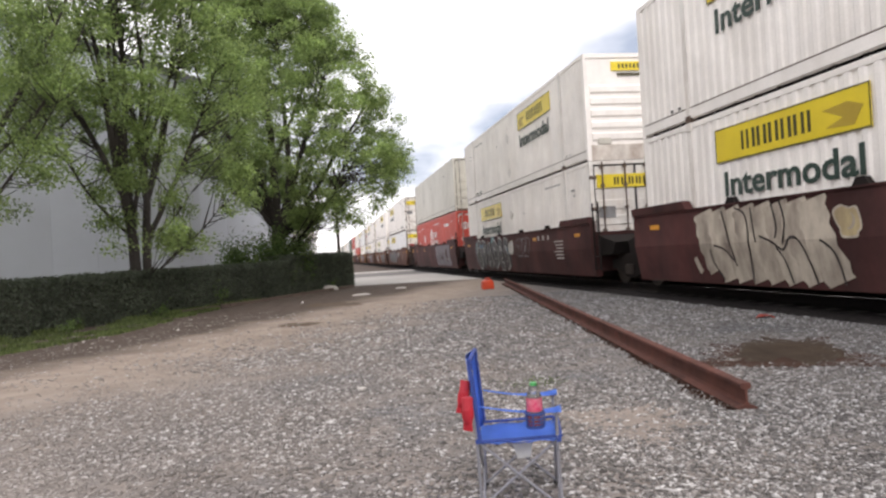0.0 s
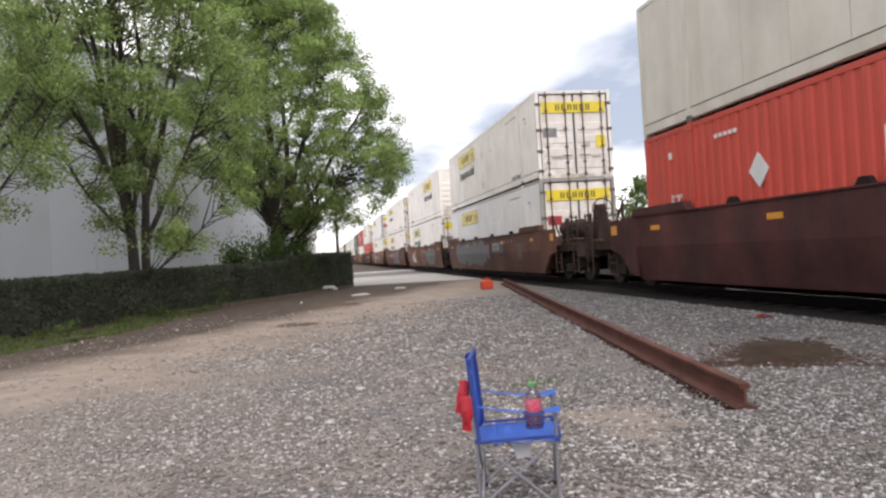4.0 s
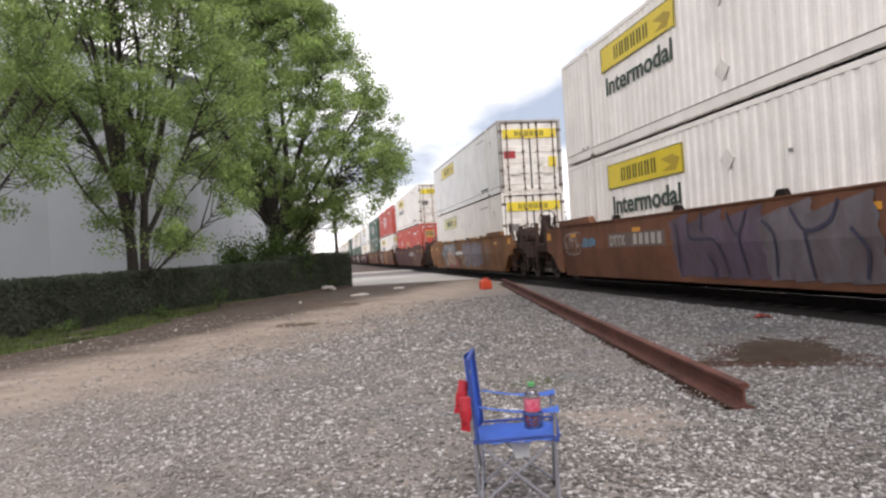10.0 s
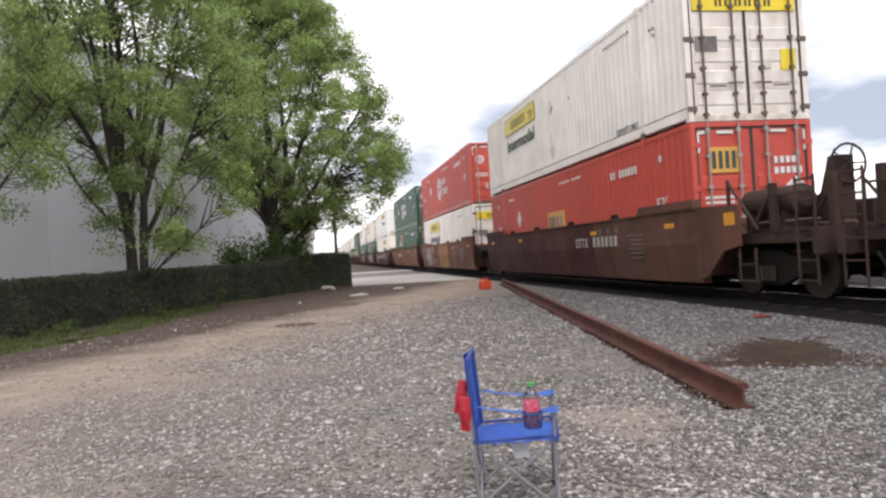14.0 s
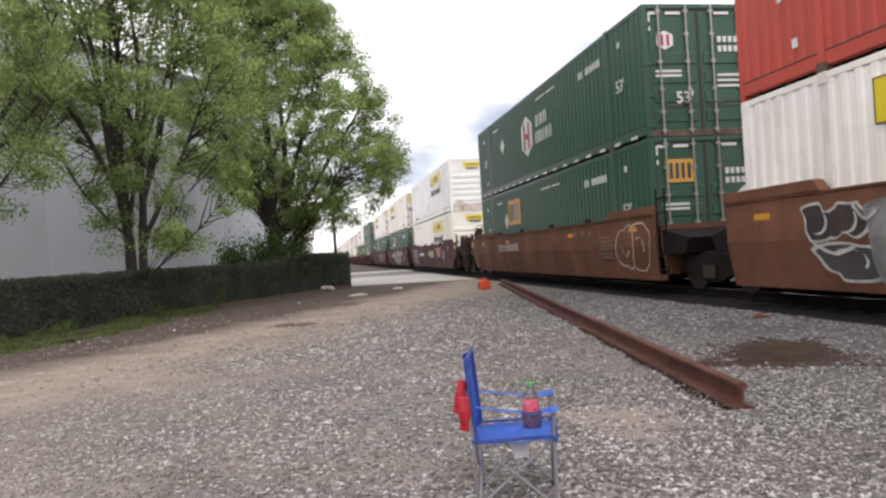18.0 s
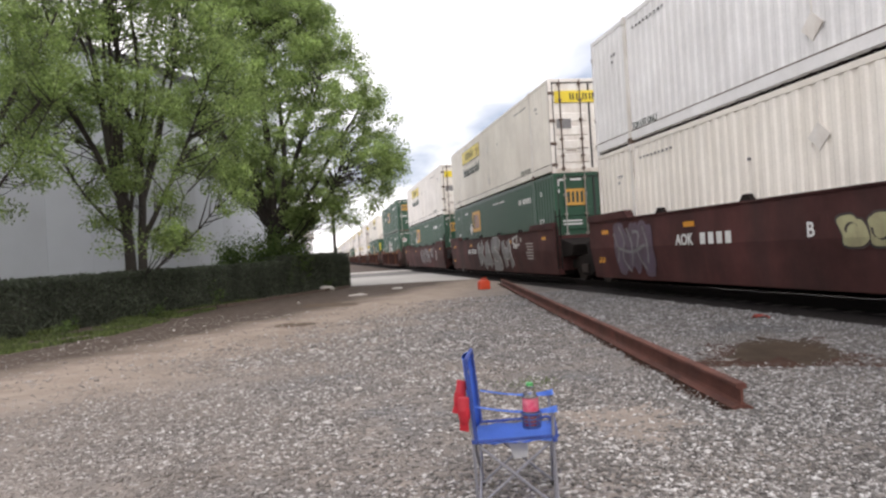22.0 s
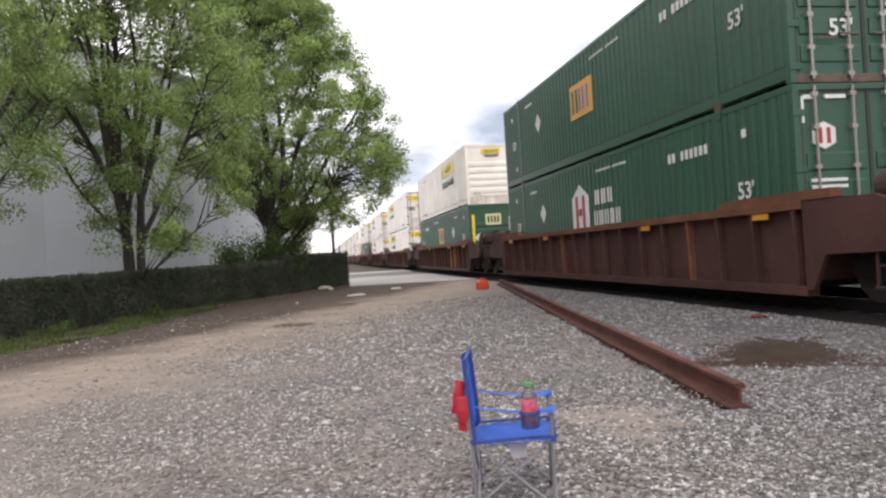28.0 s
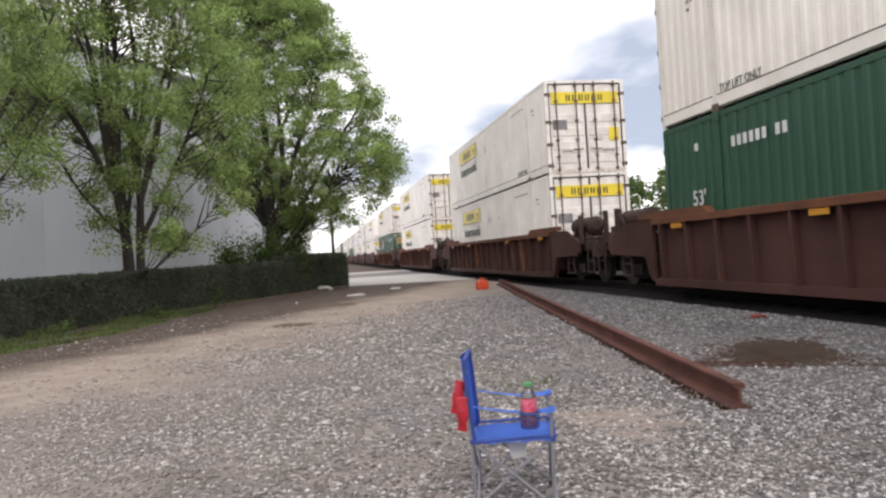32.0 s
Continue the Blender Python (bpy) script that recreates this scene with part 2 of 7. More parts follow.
M_LEAF = leaf_material("spring_pear_leaf", (0.125, 0.192, 0.06), (0.325, 0.43, 0.14), see=0.42, patchy=0.55)
M_HEDGE = leaf_material("dark_hedge_leaf", (0.07, 0.084, 0.06), (0.108, 0.13, 0.088))
M_GRASS = leaf_material("verge_grass", (0.06, 0.085, 0.028), (0.17, 0.215, 0.07))
M_FAR = leaf_material("far_tree_leaf", (0.06, 0.11, 0.03), (0.14, 0.2, 0.06))
M_CORE = paint("dark_hedge_core", (0.036, 0.041, 0.028), (0.045, 0.042, 0.032), 0.5, rough=1.0)


def ground_material():
    """Grey crushed stone, giving way to tan dirt towards the hedge."""
    m = bpy.data.materials.new("gravel_and_dirt")
    m.use_nodes = True
    n, l = m.node_tree.nodes, m.node_tree.links
    b = n["Principled BSDF"]
    co = n.new("ShaderNodeTexCoord")
    sep = n.new("ShaderNodeSeparateXYZ")
    l.new(co.outputs["Object"], sep.inputs[0])

    def noise(scale, detail=4, rough=0.6):
        t = n.new("ShaderNodeTexNoise")
        t.inputs["Scale"].default_value, t.inputs["Detail"].default_value, t.inputs["Roughness"].default_value = scale, detail, rough
        l.new(co.outputs["Object"], t.inputs["Vector"])
        return t.outputs["Fac"]

    def math_node(op, a, bb):
        t = n.new("ShaderNodeMath")
        t.operation = op
        for k, v in ((0, a), (1, bb)):
            if isinstance(v, (int, float)):
                t.inputs[k].default_value = v
            else:
                l.new(v, t.inputs[k])
        return t.outputs[0]

    def ramp(v, stops):
        t = n.new("ShaderNodeValToRGB")
        e = t.color_ramp.elements
        while len(e) < len(stops):
            e.new(0.5)
        for k, (p, c) in enumerate(stops):
            e[k].position, e[k].color = p, (*c, 1)
        l.new(v, t.inputs[0])
        return t.outputs[0]

    def mix(f, a, bb, how="MIX"):
        t = n.new("ShaderNodeMixRGB")
        t.blend_type = how
        for k, v in ((0, f), (1, a), (2, bb)):
            if isinstance(v, (int, float)):
                t.inputs[k].default_value = v
            elif isinstance(v, tuple):
                t.inputs[k].default_value = (*v, 1)
            else:
                l.new(v, t.inputs[k])
        return t.outputs[0]

    vo = n.new("ShaderNodeTexVoronoi")
    vo.inputs["Scale"].default_value = 74
    l.new(co.outputs["Object"], vo.inputs["Vector"])
    pebble = ramp(vo.outputs["Color"], [(0.0, (0.06, 0.055, 0.053)), (0.45, (0.135, 0.127, 0.123)), (0.8, (0.2, 0.192, 0.188)), (1.0, (0.31, 0.303, 0.3))])
    tint = ramp(noise(0.5, 6), [(0.36, (1.12, 1.02, 0.93)), (0.62, (0.98, 1.03, 1.09))])
    gravel = mix(1.0, pebble, tint, "MULTIPLY")
    brown = ramp(noise(0.75, 8, 0.72), [(0.44, (0, 0, 0)), (0.62, (1, 1, 1))])
    gravel = mix(math_node("MULTIPLY", brown, 0.75), gravel, (0.29, 0.248, 0.216))
    gravel = mix(0.5, gravel, mix(1.0, gravel, ramp(noise(9, 6, 0.7), [(0.3, (0.55, 0.55, 0.55)), (0.7, (1.4, 1.4, 1.4))]), "MULTIPLY"))
    # cleaner blue-grey stone towards the railway, its colour also darkened for the train's shade
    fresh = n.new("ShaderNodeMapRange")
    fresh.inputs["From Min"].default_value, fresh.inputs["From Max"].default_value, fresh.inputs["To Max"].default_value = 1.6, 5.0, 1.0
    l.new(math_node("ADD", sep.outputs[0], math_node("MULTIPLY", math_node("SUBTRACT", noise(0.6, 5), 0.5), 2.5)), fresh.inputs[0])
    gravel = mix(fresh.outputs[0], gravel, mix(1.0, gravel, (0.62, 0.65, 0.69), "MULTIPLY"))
    dirt = ramp(noise(2.2, 7, 0.65), [(0.25, (0.2, 0.158, 0.128)), (0.55, (0.285, 0.235, 0.197)), (0.8, (0.35, 0.3, 0.258))])
    damp = ramp(noise(0.55, 5), [(0.52, (0, 0, 0)), (0.66, (1, 1, 1))])
    dirt = mix(math_node("MULTIPLY", damp, 0.35), dirt, (0.13, 0.105, 0.085))
    # side of the line that runs from (-2.75, 6.7) to (0, 12)
    side = math_node("SUBTRACT", math_node("MULTIPLY", math_node("ADD", sep.outputs[0], 2.75), 0.885), math_node("MULTIPLY", math_node("SUBTRACT", sep.outputs[1], 6.7), 0.465))
    side = math_node("ADD", side, math_node("MULTIPLY", math_node("SUBTRACT", noise(0.8, 6), 0.5), 2.2))
    fac = n.new("ShaderNodeMapRange")
    fac.inputs["From Min"].default_value, fac.inputs["From Max"].default_value = -1.5, 2.0
    l.new(side, fac.inputs[0])
    near = n.new("ShaderNodeMapRange")
    near.inputs["From Min"].default_value, near.inputs["From Max"].default_value = 8.0, 5.0
    near.inputs["To Max"].default_value = 0.3
    l.new(math_node("ADD", sep.outputs[1], math_node("MULTIPLY", noise(0.7), 2.0)), near.inputs[0])
    col = mix(math_node("MAXIMUM", fac.outputs[0], near.outputs[0]), dirt, gravel)
    # damp brown soil along the hedge
    verge = math_node("SUBTRACT", math_node("MULTIPLY", math_node("ADD", sep.outputs[0], 11.4), 0.902), math_node("MULTIPLY", math_node("SUBTRACT", sep.outputs[1], 6.4), 0.432))
    verge = math_node("ADD", verge, math_node("MULTIPLY", math_node("SUBTRACT", noise(0.6, 5), 0.5), 3.0))
    soil = n.new("ShaderNodeMapRange")
    soil.inputs["From Min"].default_value, soil.inputs["From Max"].default_value = 5.6, 4.2
    soil.inputs["To Max"].default_value = 0.92
    l.new(verge, soil.inputs[0])
    col = mix(soil.outputs[0], col, ramp(noise(3.0, 6), [(0.3, (0.042, 0.031, 0.026)), (0.7, (0.092, 0.07, 0.058))]))
    l.new(col, b.inputs["Base Color"])
    b.inputs["Specular IOR Level"].default_value = 0.2
    b.inputs["Roughness"].default_value = 0.92
    bp = n.new("ShaderNodeBump")
    bp.inputs["Strength"].default_value, bp.inputs["Distance"].default_value = 0.35, 0.02
    l.new(vo.outputs["Distance"], bp.inputs["Height"])
    l.new(bp.outputs[0], b.inputs["Normal"])
    return m


M_GROUND = ground_material()


# ---------- mesh helpers ----------
def box(bm, x0, x1, y0, y1, z0, z1, m=None):
    vs = [bm.verts.new((x, y, z)) for x in (x0, x1) for y in (y0, y1) for z in (z0, z1)]
    for a, b, c, d in ((0, 1, 3, 2), (4, 6, 7, 5), (0, 4, 5, 1), (2, 3, 7, 6), (0, 2, 6, 4), (1, 5, 7, 3)):
        bm.faces.new((vs[a], vs[b], vs[c], vs[d]))
    if m is not None:
        bmesh.ops.transform(bm, matrix=m, verts=vs)
    return vs


def rod(bm, p, q, r0, r1=None, n=8):
    """A tapered round bar from p to q."""
    p, q = Vector(p), Vector(q)
    r1 = r0 if r1 is None else r1
    d = (q - p).normalized()
    u = d.orthogonal().normalized()
    w = d.cross(u)
    ring = [[bm.verts.new(c + (u * math.cos(a) + w * math.sin(a)) * r) for a in [2 * math.pi * k / n for k in range(n)]] for c, r in ((p, r0), (q, r1))]
    for k in range(n):
        bm.faces.new((ring[0][k], ring[0][(k + 1) % n], ring[1][(k + 1) % n], ring[1][k]))
    bm.faces.new(ring[0][::-1])
    bm.faces.new(ring[1])


def prism(bm, outline, lo, hi, axis="x"):
    """An outline of (a, b) pairs drawn out from lo to hi along an axis."""
    put = {"x": lambda a, b, c: (c, a, b), "y": lambda a, b, c: (a, c, b), "z": lambda a, b, c: (a, b, c)}[axis]
    lows, highs = ([bm.verts.new(put(a, b, c)) for a, b in outline] for c in (lo, hi))
    n = len(outline)
    for k in range(n):
        bm.faces.new((lows[k], lows[(k + 1) % n], highs[(k + 1) % n], highs[k]))
    bm.faces.new(lows[::-1])
    bm.faces.new(highs)


def finish(bm, name, bevel=0.0, smooth=False):
    if bevel:
        bmesh.ops.bevel(bm, geom=bm.edges[:], offset=bevel, segments=2, affect="EDGES", profile=0.5)
    bmesh.ops.recalc_face_normals(bm, faces=bm.faces[:])
    me = bpy.data.meshes.new(name)
    bm.to_mesh(me)
    bm.free()
    if smooth:
        me.polygons.foreach_set("use_smooth", [True] * len(me.polygons))
    return me


MESHES = {}


def cached(key, name, fill, bevel=0.0, smooth=False):
    """The mesh of that key; fill(bm) draws it the first time."""
    if key not in MESHES:
        bm = bmesh.new()
        fill(bm)
        MESHES[key] = finish(bm, name, bevel, smooth)
    return MESHES[key]


def part(name, me, material, parent, label="", m=None, kind=""):
    """One mesh object under a thing or a part; me is a mesh or a bmesh."""
    if isinstance(me, bmesh.types.BMesh):
        me = finish(me, name)
    if not me.materials:
        me.materials.append(material)
    ob = new(name, me)
    if me.materials[0] != material:
        ob.material_slots[0].link = "OBJECT"
        ob.material_slots[0].material = material
    ob.parent = parent
    if m is not None:
        ob.matrix_basis = m
    if label or kind:
        tagged(ob, label, kind=kind)
    return ob


def thing(name, label, category, m=None, group="", kind=""):
    ob = new(name)
    ob.empty_display_size = 0.3
    if m is not None:
        ob.matrix_basis = m
    return tagged(ob, label, category, group, kind)


def lettering(words, size, bold=0.0):
    """Mesh of words in the built-in font, in the plane x (along) and y (up), 4 mm thick."""
    key = ("word", words, size, bold)
    if key not in MESHES:
        cu = bpy.data.curves.new("lettering", "FONT")
        cu.body, cu.size, cu.offset, cu.extrude, cu.resolution_u = words, size, bold, 0.003, 3
        ob = bpy.data.objects.new("lettering", cu)
        scene.collection.objects.link(ob)
        MESHES[key] = bpy.data.meshes.new_from_object(ob.evaluated_get(bpy.context.evaluated_depsgraph_get()))
        bpy.data.objects.remove(ob)
    return MESHES[key]


def width_of(me):
    xs = [v.co.x for v in me.vertices]
    return max(xs) - min(xs), min(xs)


def on_side(y, z, x):
    """Pose that sets lettering upright on a wall that faces -x, reading towards -y, from y on, z its baseline."""
    return Matrix(((0, 0, -1, x), (-1, 0, 0, y), (0, 1, 0, z), (0, 0, 0, 1)))


def on_far_side(y, z, x):
    return Matrix(((0, 0, 1, x), (1, 0, 0, y), (0, 1, 0, z), (0, 0, 0, 1)))


def on_end(x, z, y):
    """Pose on a wall that faces -y, reading towards +x."""
    return Matrix(((1, 0, 0, x), (0, 0, -1, y), (0, 1, 0, z), (0, 0, 0, 1)))


def stuff_mesh(name, verts, faces):
    me = bpy.data.meshes.new(name)
    verts, faces = np.asarray(verts, dtype=np.float32), np.asarray(faces, dtype=np.int32)
    me.vertices.add(len(verts))
    me.vertices.foreach_set("co", verts.ravel())
    k = faces.shape[1]
    me.loops.add(faces.size)
    me.loops.foreach_set("vertex_index", faces.ravel())
    me.polygons.add(len(faces))
    me.polygons.foreach_set("loop_start", np.arange(0, faces.size, k, dtype=np.int32))
    me.update(calc_edges=True)
    me.validate()
    return me


# ---------- ground ----------
def build_ground():
    bm = bmesh.new()
    bmesh.ops.create_grid(bm, x_segments=60, y_segments=60, size=1)
    for v in bm.verts:
        x, y = v.co.x, v.co.y
        v.co.x, v.co.y = 60 * x + 2440 * x ** 5, 40 + 60 * y + 2440 * y ** 5
    me = finish(bm, "ground")
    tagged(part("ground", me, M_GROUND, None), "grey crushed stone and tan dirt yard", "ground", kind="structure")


build_ground()


def patch(name, cx, cy, rx, ry, turn, z, material, label, rough=0.25, seed=1, kind="structure"):
    """A flat patch with a ragged outline lying on the ground."""
    bm = bmesh.new()
    c = bm.verts.new((0, 0, z))
    ring = []
    for k in range(48):
        a = 2 * math.pi * k / 48
        r = 1 + rough * noise.noise((math.cos(a) * 2 + seed, math.sin(a) * 2, seed * 3.1)) + 0.7 * rough * noise.noise((math.cos(a) * 7 + seed, math.sin(a) * 7, seed))
        p = Vector((rx * r * math.cos(a), ry * r * math.sin(a), 0))
        p.rotate(Euler((0, 0, radians(turn))))
        ring.append(bm.verts.new((p.x, p.y, z)))
    for k in range(48):
        bm.faces.new((c, ring[k], ring[(k + 1) % 48]))
    ob = part(name, finish(bm, name), material, None, m=pose(cx, cy, 0))
    return tagged(ob, label, name.split("_")[0], kind=kind)


M_MUD = paint("wet_mud", (0.042, 0.031, 0.023), (0.075, 0.055, 0.04), 0.6, scale=5, streak=1, rough=0.8, bump=0.6, gloss=0.08, blotch=0.3)
M_DAMP = paint("damp_dirt", (0.12, 0.09, 0.068), (0.08, 0.06, 0.046), 0.6, scale=2, streak=1, rough=0.9, bump=0.3, gloss=0.1)
M_SODDEN_SHADOW = paint("sodden_earth_and_rail_shadow", (0.06, 0.035, 0.027), (0.034, 0.022, 0.018), 0.6, scale=6, streak=1, rough=0.9, bump=0.6, gloss=0.06, blotch=0.3)
patch("puddle", 4.92, 6.95, 0.5, 0.86, -32, 0.008, M_MUD, "dark muddy puddle in the grey gravel", 0.55, 3)
patch("mud_rim", 4.45, 6.2, 0.95, 0.3, -31, 0.006, M_SODDEN_SHADOW, "wet brown earth round a muddy puddle", 0.7, 8)
patch("mud_rim", 4.8, 6.85, 0.72, 0.98, -32, 0.004, M_SODDEN_SHADOW, "sodden brown earth under a muddy puddle", 0.8, 15)
M_EARTH = paint("bare_tan_earth", (0.25, 0.212, 0.185), (0.18, 0.155, 0.137), 0.6, scale=4, streak=1, rough=0.95, bump=0.4, gloss=0.1)
patch("earth", 2.12, 4.75, 0.42, 0.5, -20, 0.004, M_EARTH, "trodden patch of bare tan earth among gravel", 0.9, 12)
patch("stain", -0.6, 14.6, 0.42, 0.5, 20, 0.005, M_DAMP, "small damp stain on the tan dirt", 0.5, 5)
patch("stain", 0.1, 20.3, 0.75, 1.0, 30, 0.005, M_DAMP, "damp brown stain on the dirt yard", 0.5, 6)


def slab(name, corners, z0, z1, material, label, category):
    bm = bmesh.new()
    prism(bm, corners, z0, z1, "z")
    return tagged(part(name, bm, material, None), label, category, kind="structure")


slab("road", [(-70, 49), (1.2, 33.0), (7.2, 31.4), (80, 15), (80, 28), (9.0, 45.5), (1.6, 46.5), (-70, 62)], -0.05, 0.012, M_CONC, "pale worn concrete road over the railway", "road")
slab("pavement", [(-70, 74), (2.0, 57.0), (80, 40), (80, 45), (2.0, 62.0), (-70, 79)], -0.05, 0.05, M_CONC, "pale concrete pavement beyond the road", "pavement")
slab("road", [(-70, 63), (1.6, 47), (80, 29), (80, 39), (2.0, 56.5), (-70, 73)], -0.05, 0.008, M_ASPH, "dark asphalt lane beyond the crossing", "road")


# ---------- track ----------
TRACK_X = 8.42
RAIL_TOP = 0.26


def rail_section(scale=1.0):
    """Outline of a flat-bottomed rail, base at 0, 0.18 m high."""
    pts = [(-0.075, 0), (0.075, 0), (0.075, 0.012), (0.02, 0.03), (0.009, 0.05), (0.009, 0.135), (0.037, 0.148), (0.037, 0.174), (0.028, 0.182),
           (-0.028, 0.182), (-0.037, 0.174), (-0.037, 0.148), (-0.009, 0.135), (-0.009, 0.05), (-0.02, 0.03), (-0.075, 0.012)]
    return [(a * scale, b * scale) for a, b in pts]


bm = bmesh.new()
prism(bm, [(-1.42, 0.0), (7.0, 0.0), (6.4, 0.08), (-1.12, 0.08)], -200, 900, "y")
# near-black: the train's shadow is put into the oily ballast's colour
M_BALLAST = paint("oily_shadowed_track_ballast", (0.021, 0.018, 0.018), (0.011, 0.0095, 0.009), 0.5, scale=9, streak=1, rough=0.95, bump=0.9, grain=22, tone=0.6, gloss=0.1)
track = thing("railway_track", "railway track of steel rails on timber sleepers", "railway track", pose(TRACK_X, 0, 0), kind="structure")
part("ballast", bm, M_BALLAST, track, "oily crushed-stone ballast with the train's shadow in its colour")
for side in (-1, 1):
    bm = bmesh.new()
    prism(bm, [(a + side * 0.755, b) for a, b in rail_section()], -200, 900, "y")
    part("rail", bm, M_UNDER, track, m=pose(0, 0, RAIL_TOP - 0.182))
    bm = bmesh.new()
    box(bm, side * 0.755 - 0.03, side * 0.755 + 0.03, -200, 900, RAIL_TOP - 0.002, RAIL_TOP + 0.002)
    part("running_surface", bm, M_SHINE, track, "polished top of a rail")
sleeper = cached("sleeper", "sleeper", lambda bm: box(bm, -1.06, 1.06, -0.11, 0.11, -0.05, 0.084), 0.008)
for k in range(70):
    part("sleeper", sleeper, M_WOOD, track, m=pose(random.uniform(-0.03, 0.03), -8 + 0.53 * k, 0.0, 0, 0, random.uniform(-1, 1)))


# ---------- containers ----------
HALF_L, HALF_W, TALL = 8.075, 1.3, 2.89


def corrugated(bm, x, sign, y0, y1, z0, z1, pitch=0.27, depth=0.021):
    """Vertical corrugation in the plane x, ribs standing out towards sign."""
    n = max(1, round((y1 - y0) / pitch))
    p = (y1 - y0) / n
    ys, xs = [], []
    for k in range(n):
        for a, d in ((0.0, 0), (0.34, 0), (0.5, 1), (0.84, 1)):
            ys.append(y0 + (k + a) * p)
            xs.append(x + sign * (d - 1) * depth)
    ys.append(y1)
    xs.append(x - sign * depth)
    lo = [bm.verts.new((a, b, z0)) for a, b in zip(xs, ys)]
    hi = [bm.verts.new((a, b, z1)) for a, b in zip(xs, ys)]
    for k in range(len(ys) - 1):
        bm.faces.new((lo[k], lo[k + 1], hi[k + 1], hi[k]))


def side_fill(sign, smooth):
    def fill(bm):
        x = sign * HALF_W
        if smooth:
            box(bm, min(x - sign * 0.06, x - sign * 0.03), max(x - sign * 0.06, x - sign * 0.03), -HALF_L + 0.06, HALF_L - 0.06, 0.14, TALL - 0.08)
        else:
            corrugated(bm, x - sign * 0.004, sign, -HALF_L + 0.08, HALF_L - 0.08, 0.21, TALL - 0.09)
    return fill


def sign_bars(bm, y0, y1, z0, z1, x, count, seed):
    """Plain upright strokes in place of a trade name."""
    rnd = random.Random(seed)
    w = (y1 - y0) / count
    for k in range(count):
        a, b = y0 + (k + 0.16) * w, y0 + (k + 0.84) * w
        t = rnd.uniform(0.3, 0.42) * (b - a)
        box(bm, x - 0.004, x, a, a + t, z0, z1)
        box(bm, x - 0.004, x, b - t, b, z0, z1)


class Box53:
    """One kind of 53-foot container: its paint, side and markings."""

    def __init__(self, body, smooth=False, brand="yellow", door=None, word=True, film=None, ink=None, label="", dashes=False, shift=0.0, frame_paint=None):
        self.body, self.smooth, self.brand, self.door = body, smooth, brand, door or body
        self.word, self.film, self.ink, self.label, self.dashes = word, film or M_YELLOW, ink or M_INK, label, dashes
        self.shift, self.frame_paint = shift, frame_paint or self.door


